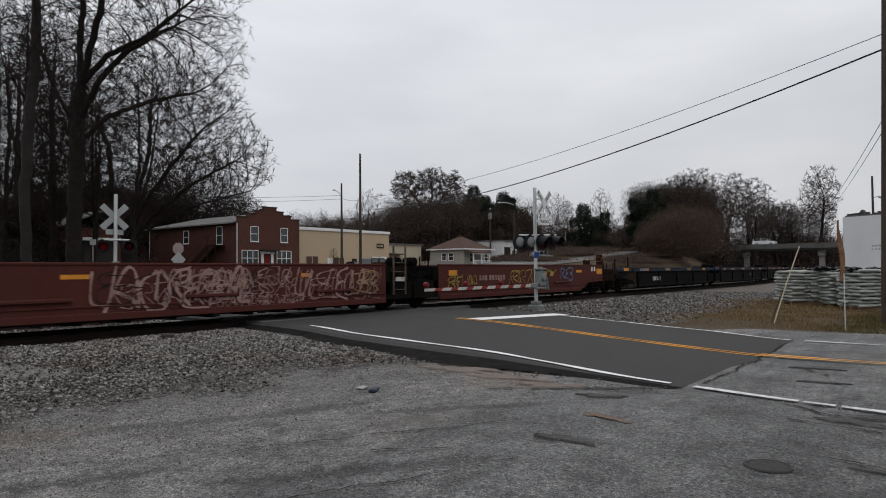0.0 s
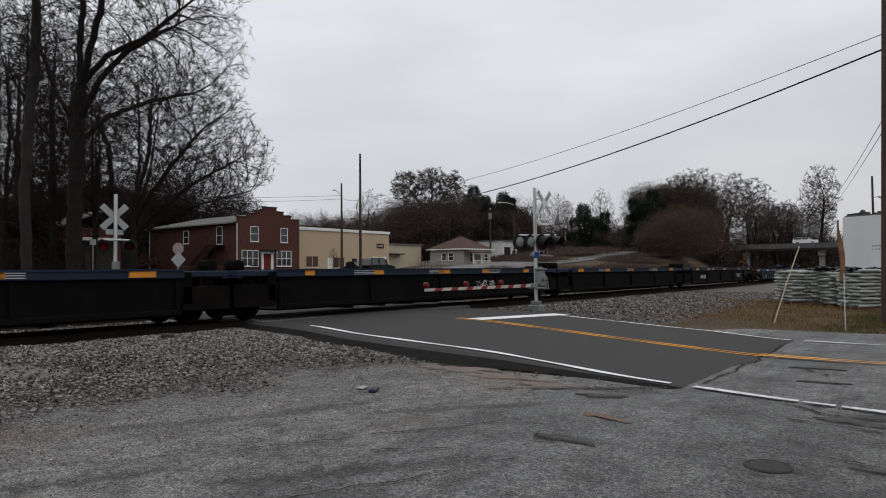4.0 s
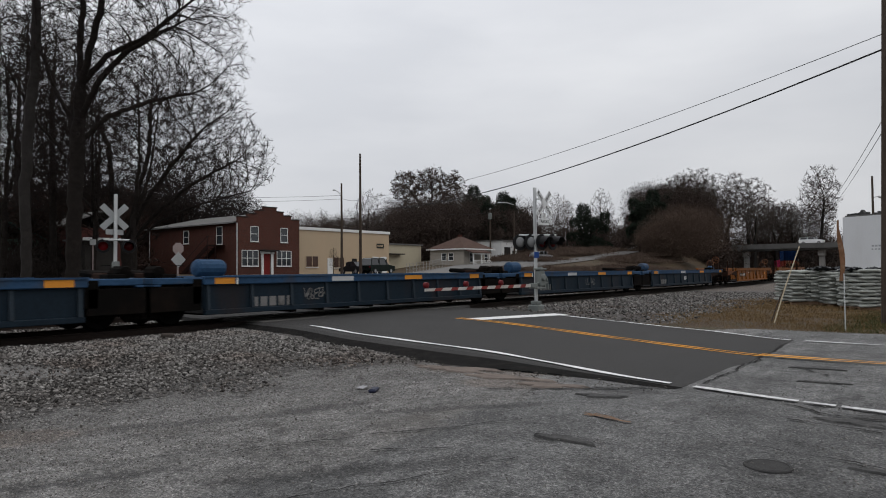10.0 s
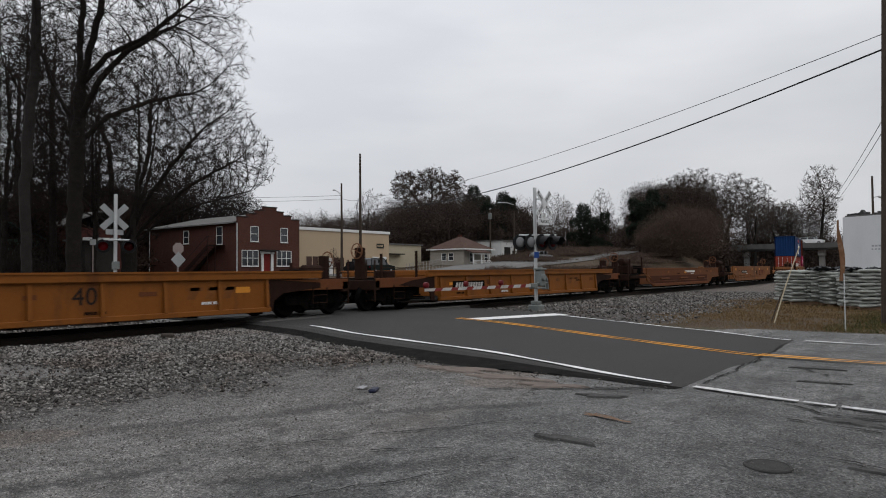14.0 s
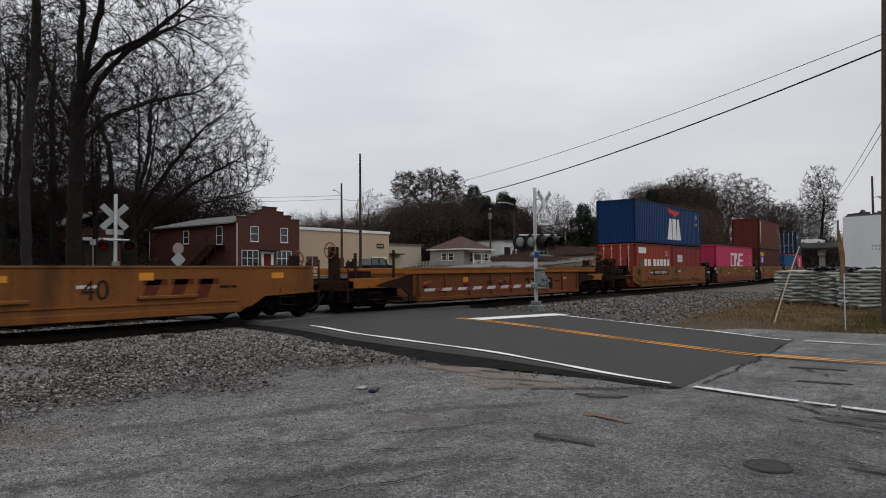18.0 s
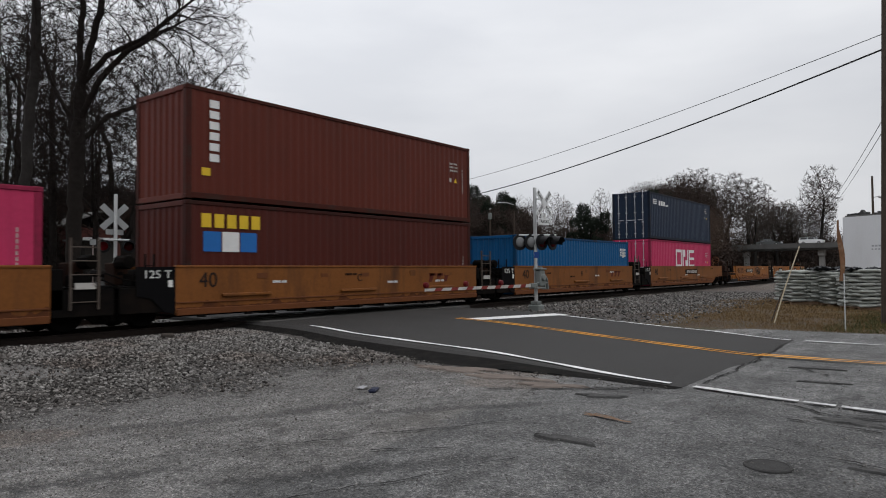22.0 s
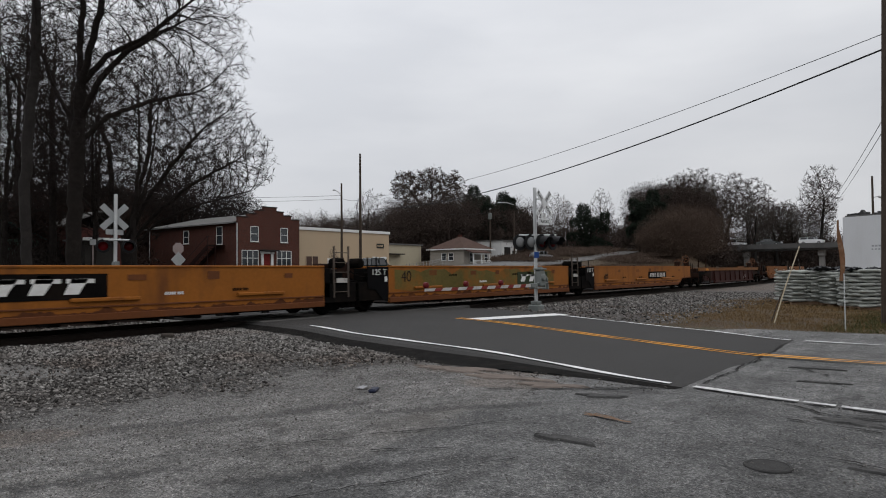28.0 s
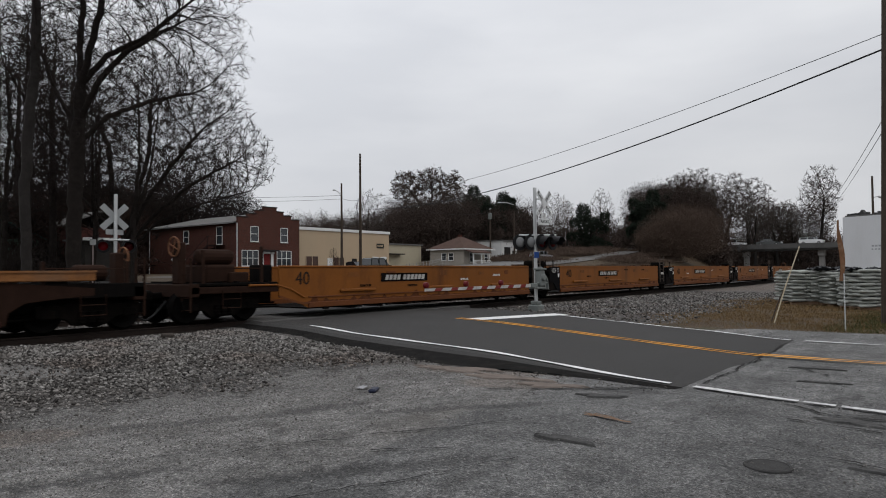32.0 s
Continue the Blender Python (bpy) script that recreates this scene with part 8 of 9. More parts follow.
grey_car = vehicle("grey_car", 151.9, 36.5, 5.9, -90, mat("car_paint_dark_grey", (0.10, 0.105, 0.105), 0.3, 0.05, bump=0), 4.7, 1.4, "car", "dark grey car queueing on the road bridge")
white_car = vehicle("white_car", 151.9, 43.0, 5.9, -90, PAINT_W, 4.6, 1.5, "car", "white saloon car queueing on the road bridge")
b = Build()
pts = [(80.0, 36.2), (89.5, 35.9), (98.3, 34.8), (108.2, 33.6), (116.6, 33.6), (125.7, 34.6), (140.0, 40.0)]
fine = []
for (xa, ya), (xb, yb) in zip(pts[:-1], pts[1:]):
    for k in range(6):
        fine.append((xa + (xb - xa) * k / 6, ya + (yb - ya) * k / 6))
for (xa, ya), (xb, yb) in zip(fine[:-1], fine[1:]):
    d = Vector((xb - xa, yb - ya)).normalized()
    nn = Vector((-d.y, d.x)) * 1.5
    b.face([(x, y, gz(x, y) + 0.12) for x, y in ((xa - nn.x, ya - nn.y), (xb - nn.x, yb - nn.y), (xb + nn.x, yb + nn.y), (xa + nn.x, ya + nn.y))])
solid("hill_road", b, mat("hill_road_grey", (0.13, 0.125, 0.12), 0.85, 0.12, 0.4, 30, 0.15), "pale road climbing the bank towards the bridge", "road", kind="structure")
vehicle("silver_car", 97.0, 38.6, gz(97.0, 38.6) + 0.02, -8, PAINT_S, 4.5, 1.45, "car", "silver saloon car parked beside the hill road")
# white painted wall of a depot
WW = mat("white_depot_wall", (0.58, 0.59, 0.60), 0.7, 0.06, 0.5, 12, 0.05, 0, (0.42, 0.42, 0.41), 0.4, 0.5, True)
dp = thing("white_depot", pose(55.0, -9.6, 0, 0, 0, -23.5), "white windowless depot wall with a ragged dark roof edge", "building")
boxpart("wall", (0, 0.3, -16, 0, -0.4, 4.85), WW, dp)
boxpart("wall", (0.3, 14, -0.3, 0, -0.4, 4.85), WW, dp)
boxpart("wall", (13.7, 14, -16, -0.3, -0.4, 4.85), WW, dp)
boxpart("roof", (0.1, 14, -16, -0.1, 4.86, 4.95), SHINGLE, dp)
b = Build()
rnd = random.Random(5)
for k in range(9):
    y = -0.2 - k * 0.26
    b.box(0.15, 0.4, y - 0.2, y, 4.95, 4.97 + 0.16 * rnd.random(), 0.02)
b.prism([(-1.5, 4.95), (-1.25, 5.3), (-1.0, 4.95)], "x", 0.1, 0.5)
part("roof_clutter", b, mat("roof_clutter_grey", (0.05, 0.05, 0.05), 0.8, 0.4), dp, "dark ragged roof edge", tidy=False)
b = Build()
for k in range(4):
    b.box(-0.012, -0.004, -3.4 - k * 0.3, -3.2 - k * 0.3, 2.15, 2.25)
part("wall_marks", b, BLACK, dp, tidy=False)
vehicle("parked_car", 44.5, -11.6, gz(44.5, -11.6), 60, PAINT_S, 4.4, 1.45, "car", "silver car parked behind the sacks")
b = Build()
for k in range(4):
    b.box(-0.012, -0.003, -2.75 + k * 0.22, -2.60 + k * 0.22, 2.72, 2.84)
    b.box(-0.012, -0.003, -2.70 + k * 0.22, -2.58 + k * 0.22, 2.50, 2.60)
tagged(part("wall_lettering", b, mat("faded_lettering", (0.30, 0.31, 0.32), 0.7, 0.1), dp, "small faded grey lettering", tidy=False), "small faded grey lettering", kind="stuff")


# ---- trees: bare limbs and fine twigs ----
BARK = mat("bark_dark", (0.0185, 0.0155, 0.0138), 0.95, 0.35, 4, 30, 0.5, 0, (0.030, 0.026, 0.023), 0.5, 2, spec=0.05)
BARKPALE = mat("bark_grey", (0.023, 0.0205, 0.019), 0.95, 0.3, 4, 30, 0.5, 0, (0.036, 0.033, 0.03), 0.5, 2)
TWIG = mat("twigs_dark", (0.0175, 0.0135, 0.0115), 0.95, 0.3, 2, 20, 0.0)
UNDERBRUSH = mat("dead_leaf_undergrowth", (0.026, 0.0155, 0.0122), 0.95, 0.4, 0.6, 8, 0.0)
TWIGBROWN = mat("twigs_brown", (0.078, 0.055, 0.042), 0.95, 0.3, 0.8, 10, 0.0)
TWIGGREY = mat("twigs_grey_brown", (0.064, 0.052, 0.046), 0.95, 0.3, 0.3, 5, 0.0)
WOODS = mat("far_woods", (0.050, 0.037, 0.031), 0.95, 0.3, 0.12, 3, 0.0)
NEEDLE = mat("evergreen_needles", (0.020, 0.027, 0.019), 0.9, 0.4, 0.5, 8, 0.0)
DRYLEAF = mat("dry_leaves", (0.04, 0.028, 0.021), 0.9, 0.4, 0.5, 8, 0.0)


def sliver(b, p, d, length, w, rnd):
    """A fine twig as one thin blade."""
    side = d.cross(Vector((rnd.uniform(-1, 1), rnd.uniform(-1, 1), rnd.uniform(-1, 1)))).normalized() * w
    k = len(b.v)
    b.v += [tuple(p - side), tuple(p + side), tuple(p + d * length)]
    b.f.append((k, k + 1, k + 2))
    b.m.append(0)


def sprout(d, rnd, angle):
    side = d.cross(Vector((rnd.gauss(0, 1), rnd.gauss(0, 1), rnd.gauss(0, 1)))).normalized()
    a = math.radians(rnd.gauss(angle, 10))
    return (d * math.cos(a) + side * math.sin(a)).normalized()


def grown_tree(seed, r, stems, lobes, points, step=0.42, kill=0.75, reach=6.0, up=0.12, fine=5, length=0.5, width=0.008, tip=0.006, split=0.05, leaves=0, thin=1.0):
    """A tree grown into the volume of its lobes: trunk and limbs, and a crown of branches and fine twigs.
    stems: lines of points in the tree's space, the first from the ground; lobes: centre, half sizes and share."""
    rg = np.random.default_rng(seed)
    rnd = random.Random(seed)
    pos, par = [], []

    def line(pts):
        pts = [Vector(p) for p in pts]
        last = -1
        if pos:
            d2 = [(p - pts[0]).length_squared for p in pos]
            last = d2.index(min(d2))
        else:
            pos.append(pts[0])
            par.append(-1)
            last = 0
        for a, c in zip(pts[:-1], pts[1:]):
            n = max(1, int((c - a).length / step))
            for k in range(n):
                p = a.lerp(c, (k + 1) / n) + Vector((rnd.gauss(0, 0.05), rnd.gauss(0, 0.05), rnd.gauss(0, 0.03))) * step * 1.4
                pos.append(p)
                par.append(last)
                last = len(pos) - 1

    for s in stems:
        line(s)
    total = sum(lb[6] for lb in lobes)
    att = []
    for cx, cy, cz, ax, ay, az, share in lobes:
        n = int(points * share / total)
        d = rg.normal(size=(n, 3))
        d /= np.linalg.norm(d, axis=1)[:, None]
        att.append(d * (rg.random(n) ** 0.42)[:, None] * np.array((ax, ay, az)) + np.array((cx, cy, cz)))
    att = np.concatenate(att)
    P = np.array([tuple(p) for p in pos])
    near_d = np.full(len(att), 1e9)
    near_i = np.zeros(len(att), int)
    grown = 0
    kids = collections.Counter(par)
    for _ in range(130):
        for k0 in range(grown, len(P), 400):
            dd = np.linalg.norm(att[:, None] - P[None, k0:k0 + 400], axis=2)
            j = dd.argmin(1)
            m = dd[np.arange(len(att)), j]
            better = m < near_d
            near_d[better], near_i[better] = m[better], j[better] + k0
        grown = len(P)
        live = near_d > kill
        att, near_d, near_i = att[live], near_d[live], near_i[live]
        use = near_d < reach
        if not use.any():
            break
        v = (att[use] - P[near_i[use]]) / near_d[use][:, None]
        acc = np.zeros_like(P)
        np.add.at(acc, near_i[use], v)
        fresh = []
        for i in np.unique(near_i[use]):
            if kids[int(i)] >= 3:
                near_d[near_i == i] = 1e9
                continue
            d = Vector(acc[i])
            d = d.normalized() if d.length > 1e-6 else Vector((0, 0, 1))
            k = par[i]
            if k >= 0:
                d += (Vector(P[i]) - Vector(P[k])).normalized() * 1.25
            d = (d + Vector((rnd.gauss(0, 0.08), rnd.gauss(0, 0.08), rnd.gauss(0, 0.08) + up))).normalized()
            fresh.append(tuple(Vector(P[i]) + d * step))
            par.append(int(i))
            kids[int(i)] += 1
        if not fresh:
            break
        P = np.concatenate([P, np.array(fresh)])
    n = len(P)
    V3 = [Vector(p) for p in P]
    rad = [0.0] * n
    main = [-1] * n
    best = [0.0] * n
    for i in range(n - 1, -1, -1):
        rad[i] = max(rad[i], tip ** 2.0)
        k = par[i]
        if k >= 0:
            rad[k] += rad[i]
            if rad[i] > best[k]:
                best[k], main[k] = rad[i], i
    rad = [v ** 0.5 for v in rad]
    low = rad[0]
    rad = [tip + (r - tip) * (max(v - tip, 0.0) / (low - tip)) ** thin for v in rad]
    tb, cb = Build(), Build()
    for i in range(n):
        k = par[i]
        if k >= 0 and main[k] == i:
            continue
        chain = ([k] if k >= 0 else []) + [i]
        while main[chain[-1]] >= 0:
            chain.append(main[chain[-1]])
        rr = [rad[c] for c in chain]
        if k >= 0:
            rr[0] = rr[1]
        cut = len(chain)
        for q_, v in enumerate(rr):
            if v < split:
                cut = q_
                break
        if cut >= 2:
            tb.tube([V3[c] for c in chain[:cut + 1]], rr[:cut + 1], 9 if rr[0] > 0.12 else 6, caps=False)
            rest = chain[cut:]
            rr = rr[cut:]
        else:
            rest = chain
        if len(rest) >= 2:
            cb.tube([V3[c] for c in rest], rr, 4 if rr[0] > 0.018 else 3, caps=False)
    for i in range(n):
        if par[i] < 0 or rad[i] > 0.03:
            continue
        d = (V3[i] - V3[par[i]]).normalized()
        ends = main[i] < 0
        for _ in range(fine + (3 if ends else 0)):
            d3 = sprout(d, rnd, 18 if ends else 34)
            d3 = (d3 + Vector((0, 0, 0.25))).normalized()
            L = length * rnd.uniform(0.5, 1.3)
            p = V3[par[i]].lerp(V3[i], rnd.random())
            d4 = (d3 + Vector((rnd.gauss(0, 0.18), rnd.gauss(0, 0.18), rnd.gauss(0.08, 0.18)))).normalized()
            sliver(cb, p, d3, L * 0.6, width * 1.2, rnd)
            sliver(cb, p + d3 * L * 0.5, d4, L * 0.6, width, rnd)
            sliver(cb, p + d3 * L * 0.3, sprout(d3, rnd, 35), L * 0.5, width * 0.8, rnd)
        for _ in range(leaves if ends or rnd.random() < 0.5 else 0):
            dl = Vector((rnd.gauss(0, 1), rnd.gauss(0, 1), rnd.gauss(0, 0.7))).normalized()
            sliver(cb, V3[i] + dl * rnd.uniform(0.0, 0.5), dl, rnd.uniform(0.25, 0.5), 0.10, rnd)
    return tb, cb


def plant(name, meshes, x, y, turn, scale, label, group="bare trees", category="tree", sink=0.0):
    z = gz(x, y) - sink
    t = thing(name, pose(x, y, z, 0, 0, turn) @ Matrix.Diagonal((scale, scale, scale, 1)), label, category, group)
    part("trunk", meshes[0], None, t)
    part("crown", meshes[1], None, t)
    return t


def made(bs, bark, twig):
    return bs[0].mesh("trunk", bark, tidy=False, smooth=True), bs[1].mesh("crown", twig, tidy=False)


BIG = made(grown_tree(11, 0.36, (
    ((0, 0, -0.3), (0.05, 0, 3), (0.12, 0, 6), (0.3, 0, 10.6)),
    ((0.3, 0, 10.6), (0.15, 0.2, 13), (0.3, 0.3, 16), (0.2, 0, 20)),
    ((0.3, 0, 10.5), (0.9, -0.3, 12.4), (1.6, -0.5, 14.6), (2.0, -0.2, 18.5)),
    ((0.45, 0, 10.9), (1.5, 0.3, 12.4), (3.4, 0.5, 13.4), (5.2, 0.7, 15.0)),
    ((0.25, 0, 8.9), (1.6, -0.6, 10.9), (3.0, -1.0, 12.1), (5.8, -1.4, 13.4)),
    ((0.2, 0, 7.8), (1.3, 0.8, 9.4), (3.0, 1.8, 10.4), (5.2, 2.4, 11.0)),
    ((0.2, 0, 8.4), (-1.2, 0.5, 10.6), (-2.4, 0.8, 13.5)),
    ((0.15, 0, 6.6), (-0.9, -1.2, 8.4), (-1.8, -2.6, 11.0))),
    ((2.2, 0, 14.8, 6.35, 5.8, 7.6, 1.0), (5.5, 0, 12.0, 3.1, 4.0, 3.6, 0.25)), 9200, 0.34, 0.42, 3.5, 0.06, 2, 0.42, 0.0095, 0.0050, thin=0.98), BARK, TWIG)
SPREAD = made(grown_tree(23, 0.36, (
    ((0, 0, -0.3), (0.1, 0, 1.6), (0.0, 0, 3.2)),
    ((0, 0, 3.0), (0.6, 0.3, 6.0), (1.3, 0.5, 9.0), (1.5, 0.4, 12.5)),
    ((0, 0, 2.8), (-0.8, -0.2, 6.0), (-1.3, 0.2, 9.5), (-2.6, 0.2, 12.5)),
    ((0, 0, 2.6), (2.0, -0.5, 4.6), (4.6, -1.0, 6.6), (7.6, -1.0, 8.2)),
    ((0, 0, 2.9), (1.5, -0.7, 5.4), (3.4, -1.2, 7.8), (5.4, -1.4, 10.0)),
    ((0, 0, 2.2), (1.8, 0.9, 4.4), (4.2, 1.8, 5.6), (7.8, 2.0, 6.6)),
    ((0, 0, 2.4), (-1.8, 0.8, 4.4), (-4.0, 1.5, 6.4)),
    ((0, 0, 3.1), (0.8, 1.6, 6.0), (2.4, 2.6, 9.0))),
    ((1.2, 0, 10.4, 7.4, 6.0, 5.4, 1.0), (6.1, 0, 8.7, 3.8, 4.2, 3.4, 0.7), (-3.0, 0, 9.0, 4.5, 4.6, 3.0, 0.35)), 12500, 0.34, 0.42, 3.5, 0.06, 2, 0.42, 0.012, 0.0055, thin=1.0), BARK, TWIG)
SLIM = made(grown_tree(29, 0.21, (((0.35, 0, -0.3), (0.25, 0, 5), (0.4, 0, 8.5), (0.65, 0, 10.0), (0.6, 0, 13), (0.5, 0.2, 19)),), ((0.6, 0, 15.0, 3.2, 3.2, 6.6, 1.0),), 1300, 0.40, 0.6, 3.5, 0.2, 2, 0.5, 0.008), BARKPALE, TWIG)
TALL = made(grown_tree(37, 0.22, (((0, 0, -0.3), (0.2, 0, 6), (0.1, 0.2, 12), (0.4, 0, 18)),), ((0.2, 0, 12.0, 3.2, 3.2, 8.0, 1.0),), 1700, 0.42, 0.6, 3.5, 0.25, 3, 0.5, 0.010), BARK, TWIG)
TALL2 = made(grown_tree(41, 0.20, (((0, 0, -0.3), (-0.2, 0.1, 5), (0.3, 0, 10), (0.1, 0, 16)), ((0, 0, 5.2), (0.9, 0.4, 9), (1.5, 0.5, 14))), ((0.5, 0, 10.5, 3.3, 3.3, 7.4, 1.0),), 1700, 0.42, 0.6, 3.5, 0.22, 3, 0.5, 0.010), BARK, TWIG)
D_ = "bare winter tree with dark trunk and dense fine twigs"
plant("bare_tree", BIG, 15.5, 18.85, -52, 1.0, "large bare tree with a thick forked dark trunk")
plant("bare_tree", SPREAD, 23.0, 28.2, -52, 1.0, "broad spreading bare tree with dense fine twigs")
plant("bare_tree", SLIM, 12.6, 17.6, -52, 1.1, "tall bare tree with a slim grey trunk")
for x, y, t, s, k in ((16.3, 26.5, 100, 1.0, TALL2), (14.0, 24.0, 150, 0.95, TALL), (19.8, 26.0, 220, 0.8, TALL2), (20.5, 33.5, 40, 1.0, TALL), (53.0, 71.5, 15, 1.2, SPREAD), (20.6, 22.4, 300, 0.8, TALL2)):
    plant("bare_tree", k, x, y, t, s, D_)

plant("sapling", TALL2, 48.4, 35.2, 30, 0.17, "small bare sapling before the cream workshop", "")

# undergrowth and a brushwood thicket behind the sheds
def thicket(seed, n, w, d, h, length, width):
    rnd = random.Random(seed)
    b = Build()
    for _ in range(n):
        x, y = rnd.gauss(0, 0.5) * w, rnd.gauss(0, 0.5) * d
        r2 = (x / w) ** 2 + (y / d) ** 2
        top = h * math.exp(-r2) * rnd.uniform(0.25, 1.0)
        p = Vector((x, y, top * rnd.uniform(0.2, 1)))
        dd = Vector((rnd.gauss(0, 0.5), rnd.gauss(0, 0.5), rnd.uniform(0.2, 1))).normalized()
        sliver(b, p, dd, length * rnd.uniform(0.5, 1.2), width, rnd)
    for _ in range(n // 12):
        x, y = rnd.gauss(0, 0.45) * w, rnd.gauss(0, 0.45) * d
        hh = h * rnd.uniform(0.4, 0.9) * math.exp(-(x / w) ** 2 - (y / d) ** 2)
        b.tube([(x, y, -0.3), (x + rnd.gauss(0, 0.15), y + rnd.gauss(0, 0.15), hh * 0.5), (x + rnd.gauss(0, 0.4), y + rnd.gauss(0, 0.4), hh)], [0.04, 0.03, 0.01], 4, caps=False)
    return b


BRUSH = thicket(3, 2600, 5.0, 3.0, 3.2, 0.8, 0.03).mesh("brushwood", TWIG, tidy=False)
for x, y, t, s in ((16.5, 30.5, 20, 0.7), (19.5, 35.0, 60, 1.2), (11.5, 28.0, 0, 0.7), (20.0, 48.0, 0, 1.6), (10.0, 38.0, 80, 1.6), (16.0, 54.0, 0, 1.9)):
    ob = new("brushwood", BRUSH)
    ob.matrix_basis = pose(x, y, gz(x, y), 0, 0, t) @ Matrix.Diagonal((s, s, s, 1))
    tagged(ob, "dense dark brushwood and saplings under the trees", "brushwood", kind="stuff")

# evergreen and far trees
def evergreen(seed, h, w, n, twig_len, low=0.25):
    rnd = random.Random(seed)
    tb, cb = Build(), Build()
    tb.tube([(0, 0, -0.3), (0.1, 0.05, h * 0.5), (0, 0.1, h * 0.95)], [0.28, 0.2, 0.05], 7)
    clumps = []
    for _ in range(26):
        f = low + (1 - low) * rnd.random()
        a, rad = rnd.uniform(0, 6.28), w * math.sqrt(max(0.05, 1 - ((f - 0.55) / 0.55) ** 2)) * rnd.uniform(0.3, 1.0)
        clumps.append((Vector((rad * math.cos(a), rad * math.sin(a), f * h)), w * rnd.uniform(0.22, 0.42)))
        tb.tube([(0, 0, f * h * 0.85), tuple(clumps[-1][0])], [0.06, 0.02], 4, caps=False)
    for _ in range(n):
        c_, r_ = rnd.choice(clumps)
        d = Vector((rnd.gauss(0, 1), rnd.gauss(0, 1), rnd.gauss(0, 0.7))).normalized()
        p = c_ + d * r_ * rnd.uniform(0.4, 1.0)
        sliver(cb, p, (d + Vector((0, 0, 0.3))).normalized(), twig_len * rnd.uniform(0.6, 1.2), twig_len * 0.22, rnd)
    return tb, cb


PINE = made(evergreen(5, 13, 3.2, 9500, 0.42), BARK, NEEDLE)
PINE2 = made(evergreen(9, 15, 4.2, 12000, 0.45, 0.35), BARK, NEEDLE)
FAR = made(grown_tree(51, 0.24, (((0, 0, -0.3), (0.1, 0, 3), (0.3, 0.2, 5.5)),), ((0, 0, 9.2, 4.3, 4.3, 5.6, 1.0),), 1300, 0.5, 0.6, 4.0, 0.08, 4, 0.6, 0.012, 0.006, thin=1.6), BARKPALE, TWIGGREY)
FAR2 = made(grown_tree(57, 0.24, (((0, 0, -0.3), (0.1, 0, 4), (-0.3, 0.2, 7)),), ((0, 0, 10.8, 3.4, 3.4, 6.2, 1.0),), 1300, 0.5, 0.6, 4.0, 0.1, 4, 0.6, 0.012, 0.006, thin=1.6), BARKPALE, TWIGGREY)
FAN = made(grown_tree(71, 0.28, (((0, 0, -0.3), (0.1, 0, 4.5), (0.2, 0, 6.5)), ((0.2, 0, 6.3), (1.4, 0, 9.5), (2.2, 0.4, 13)), ((0.2, 0, 6.3), (-1.2, 0.4, 9.5), (-1.6, 0, 13)), ((0.2, 0, 6.3), (0.2, -1.0, 9.5), (0.4, -0.6, 14))), ((0.2, 0, 11.0, 4.2, 4.2, 4.6, 1.0),), 1900, 0.5, 0.55, 4.0, 0.1, 4, 0.6, 0.012, 0.006, thin=1.6), BARKPALE, TWIGGREY)
SLENDER = made(grown_tree(83, 0.22, (((0, 0, -0.3), (0.1, 0, 5), (0.2, 0.1, 8)), ((0.1, 0, 5), (0.8, 0.2, 9), (1.0, 0.3, 12))), ((0.3, 0, 12.3, 2.8, 2.8, 5.0, 1.0),), 1300, 0.45, 0.5, 4.0, 0.15, 4, 0.6, 0.012, 0.006, thin=1.6), BARKPALE, TWIGGREY)
DOME = made(grown_tree(63, 0.26, (((0, 0, -0.3), (0.1, 0, 2.5)), ((0.1, 0, 2.4), (1.6, 0, 6), (2.6, 0, 9)), ((0.1, 0, 2.4), (-1.4, 0.6, 6), (-2.4, 0, 9)), ((0.1, 0, 2.4), (0.2, -1.2, 6), (0.2, -0.5, 11))), ((0, 0, 7.6, 5.4, 5.4, 5.6, 1.0),), 3400, 0.5, 0.5, 4.0, 0.1, 4, 0.6, 0.012, 0.006, thin=1.6), BARK, WOODS)
OAK = made(grown_tree(19, 0.34, (((0, 0, -0.3), (0.2, 0, 5), (0.1, 0, 8.5)), ((0.1, 0, 8.3), (-2.0, 0, 10.8), (-3.6, 0.2, 13)), ((0.1, 0, 8.3), (0.9, 0.4, 11), (1.0, 0, 14.5)), ((0.1, 0, 8.0), (2.4, -0.3, 10.4), (4.4, 0, 12.6))), ((-3.4, 0, 13.0, 3.2, 3.4, 2.9, 1.0), (0.9, 0, 14.0, 2.6, 3.0, 2.6, 0.8), (4.2, 0, 12.9, 3.0, 3.2, 2.8, 0.9)), 1500, 0.5, 0.6, 6.0, 0.1, 4, 0.5, 0.018, 0.008, 0.05, 6, thin=1.2), BARK, DRYLEAF)
rnd = random.Random(77)


def spot(px2, dep):
    """A plan position by its bearing across the view (-1 left edge, 1 right edge) and its distance ahead."""
    lat = px2 * dep * math.tan(radians(33.1))
    return EYE.x + dep * math.sin(YAW) + lat * math.cos(YAW), EYE.y + dep * math.cos(YAW) - lat * math.sin(YAW)


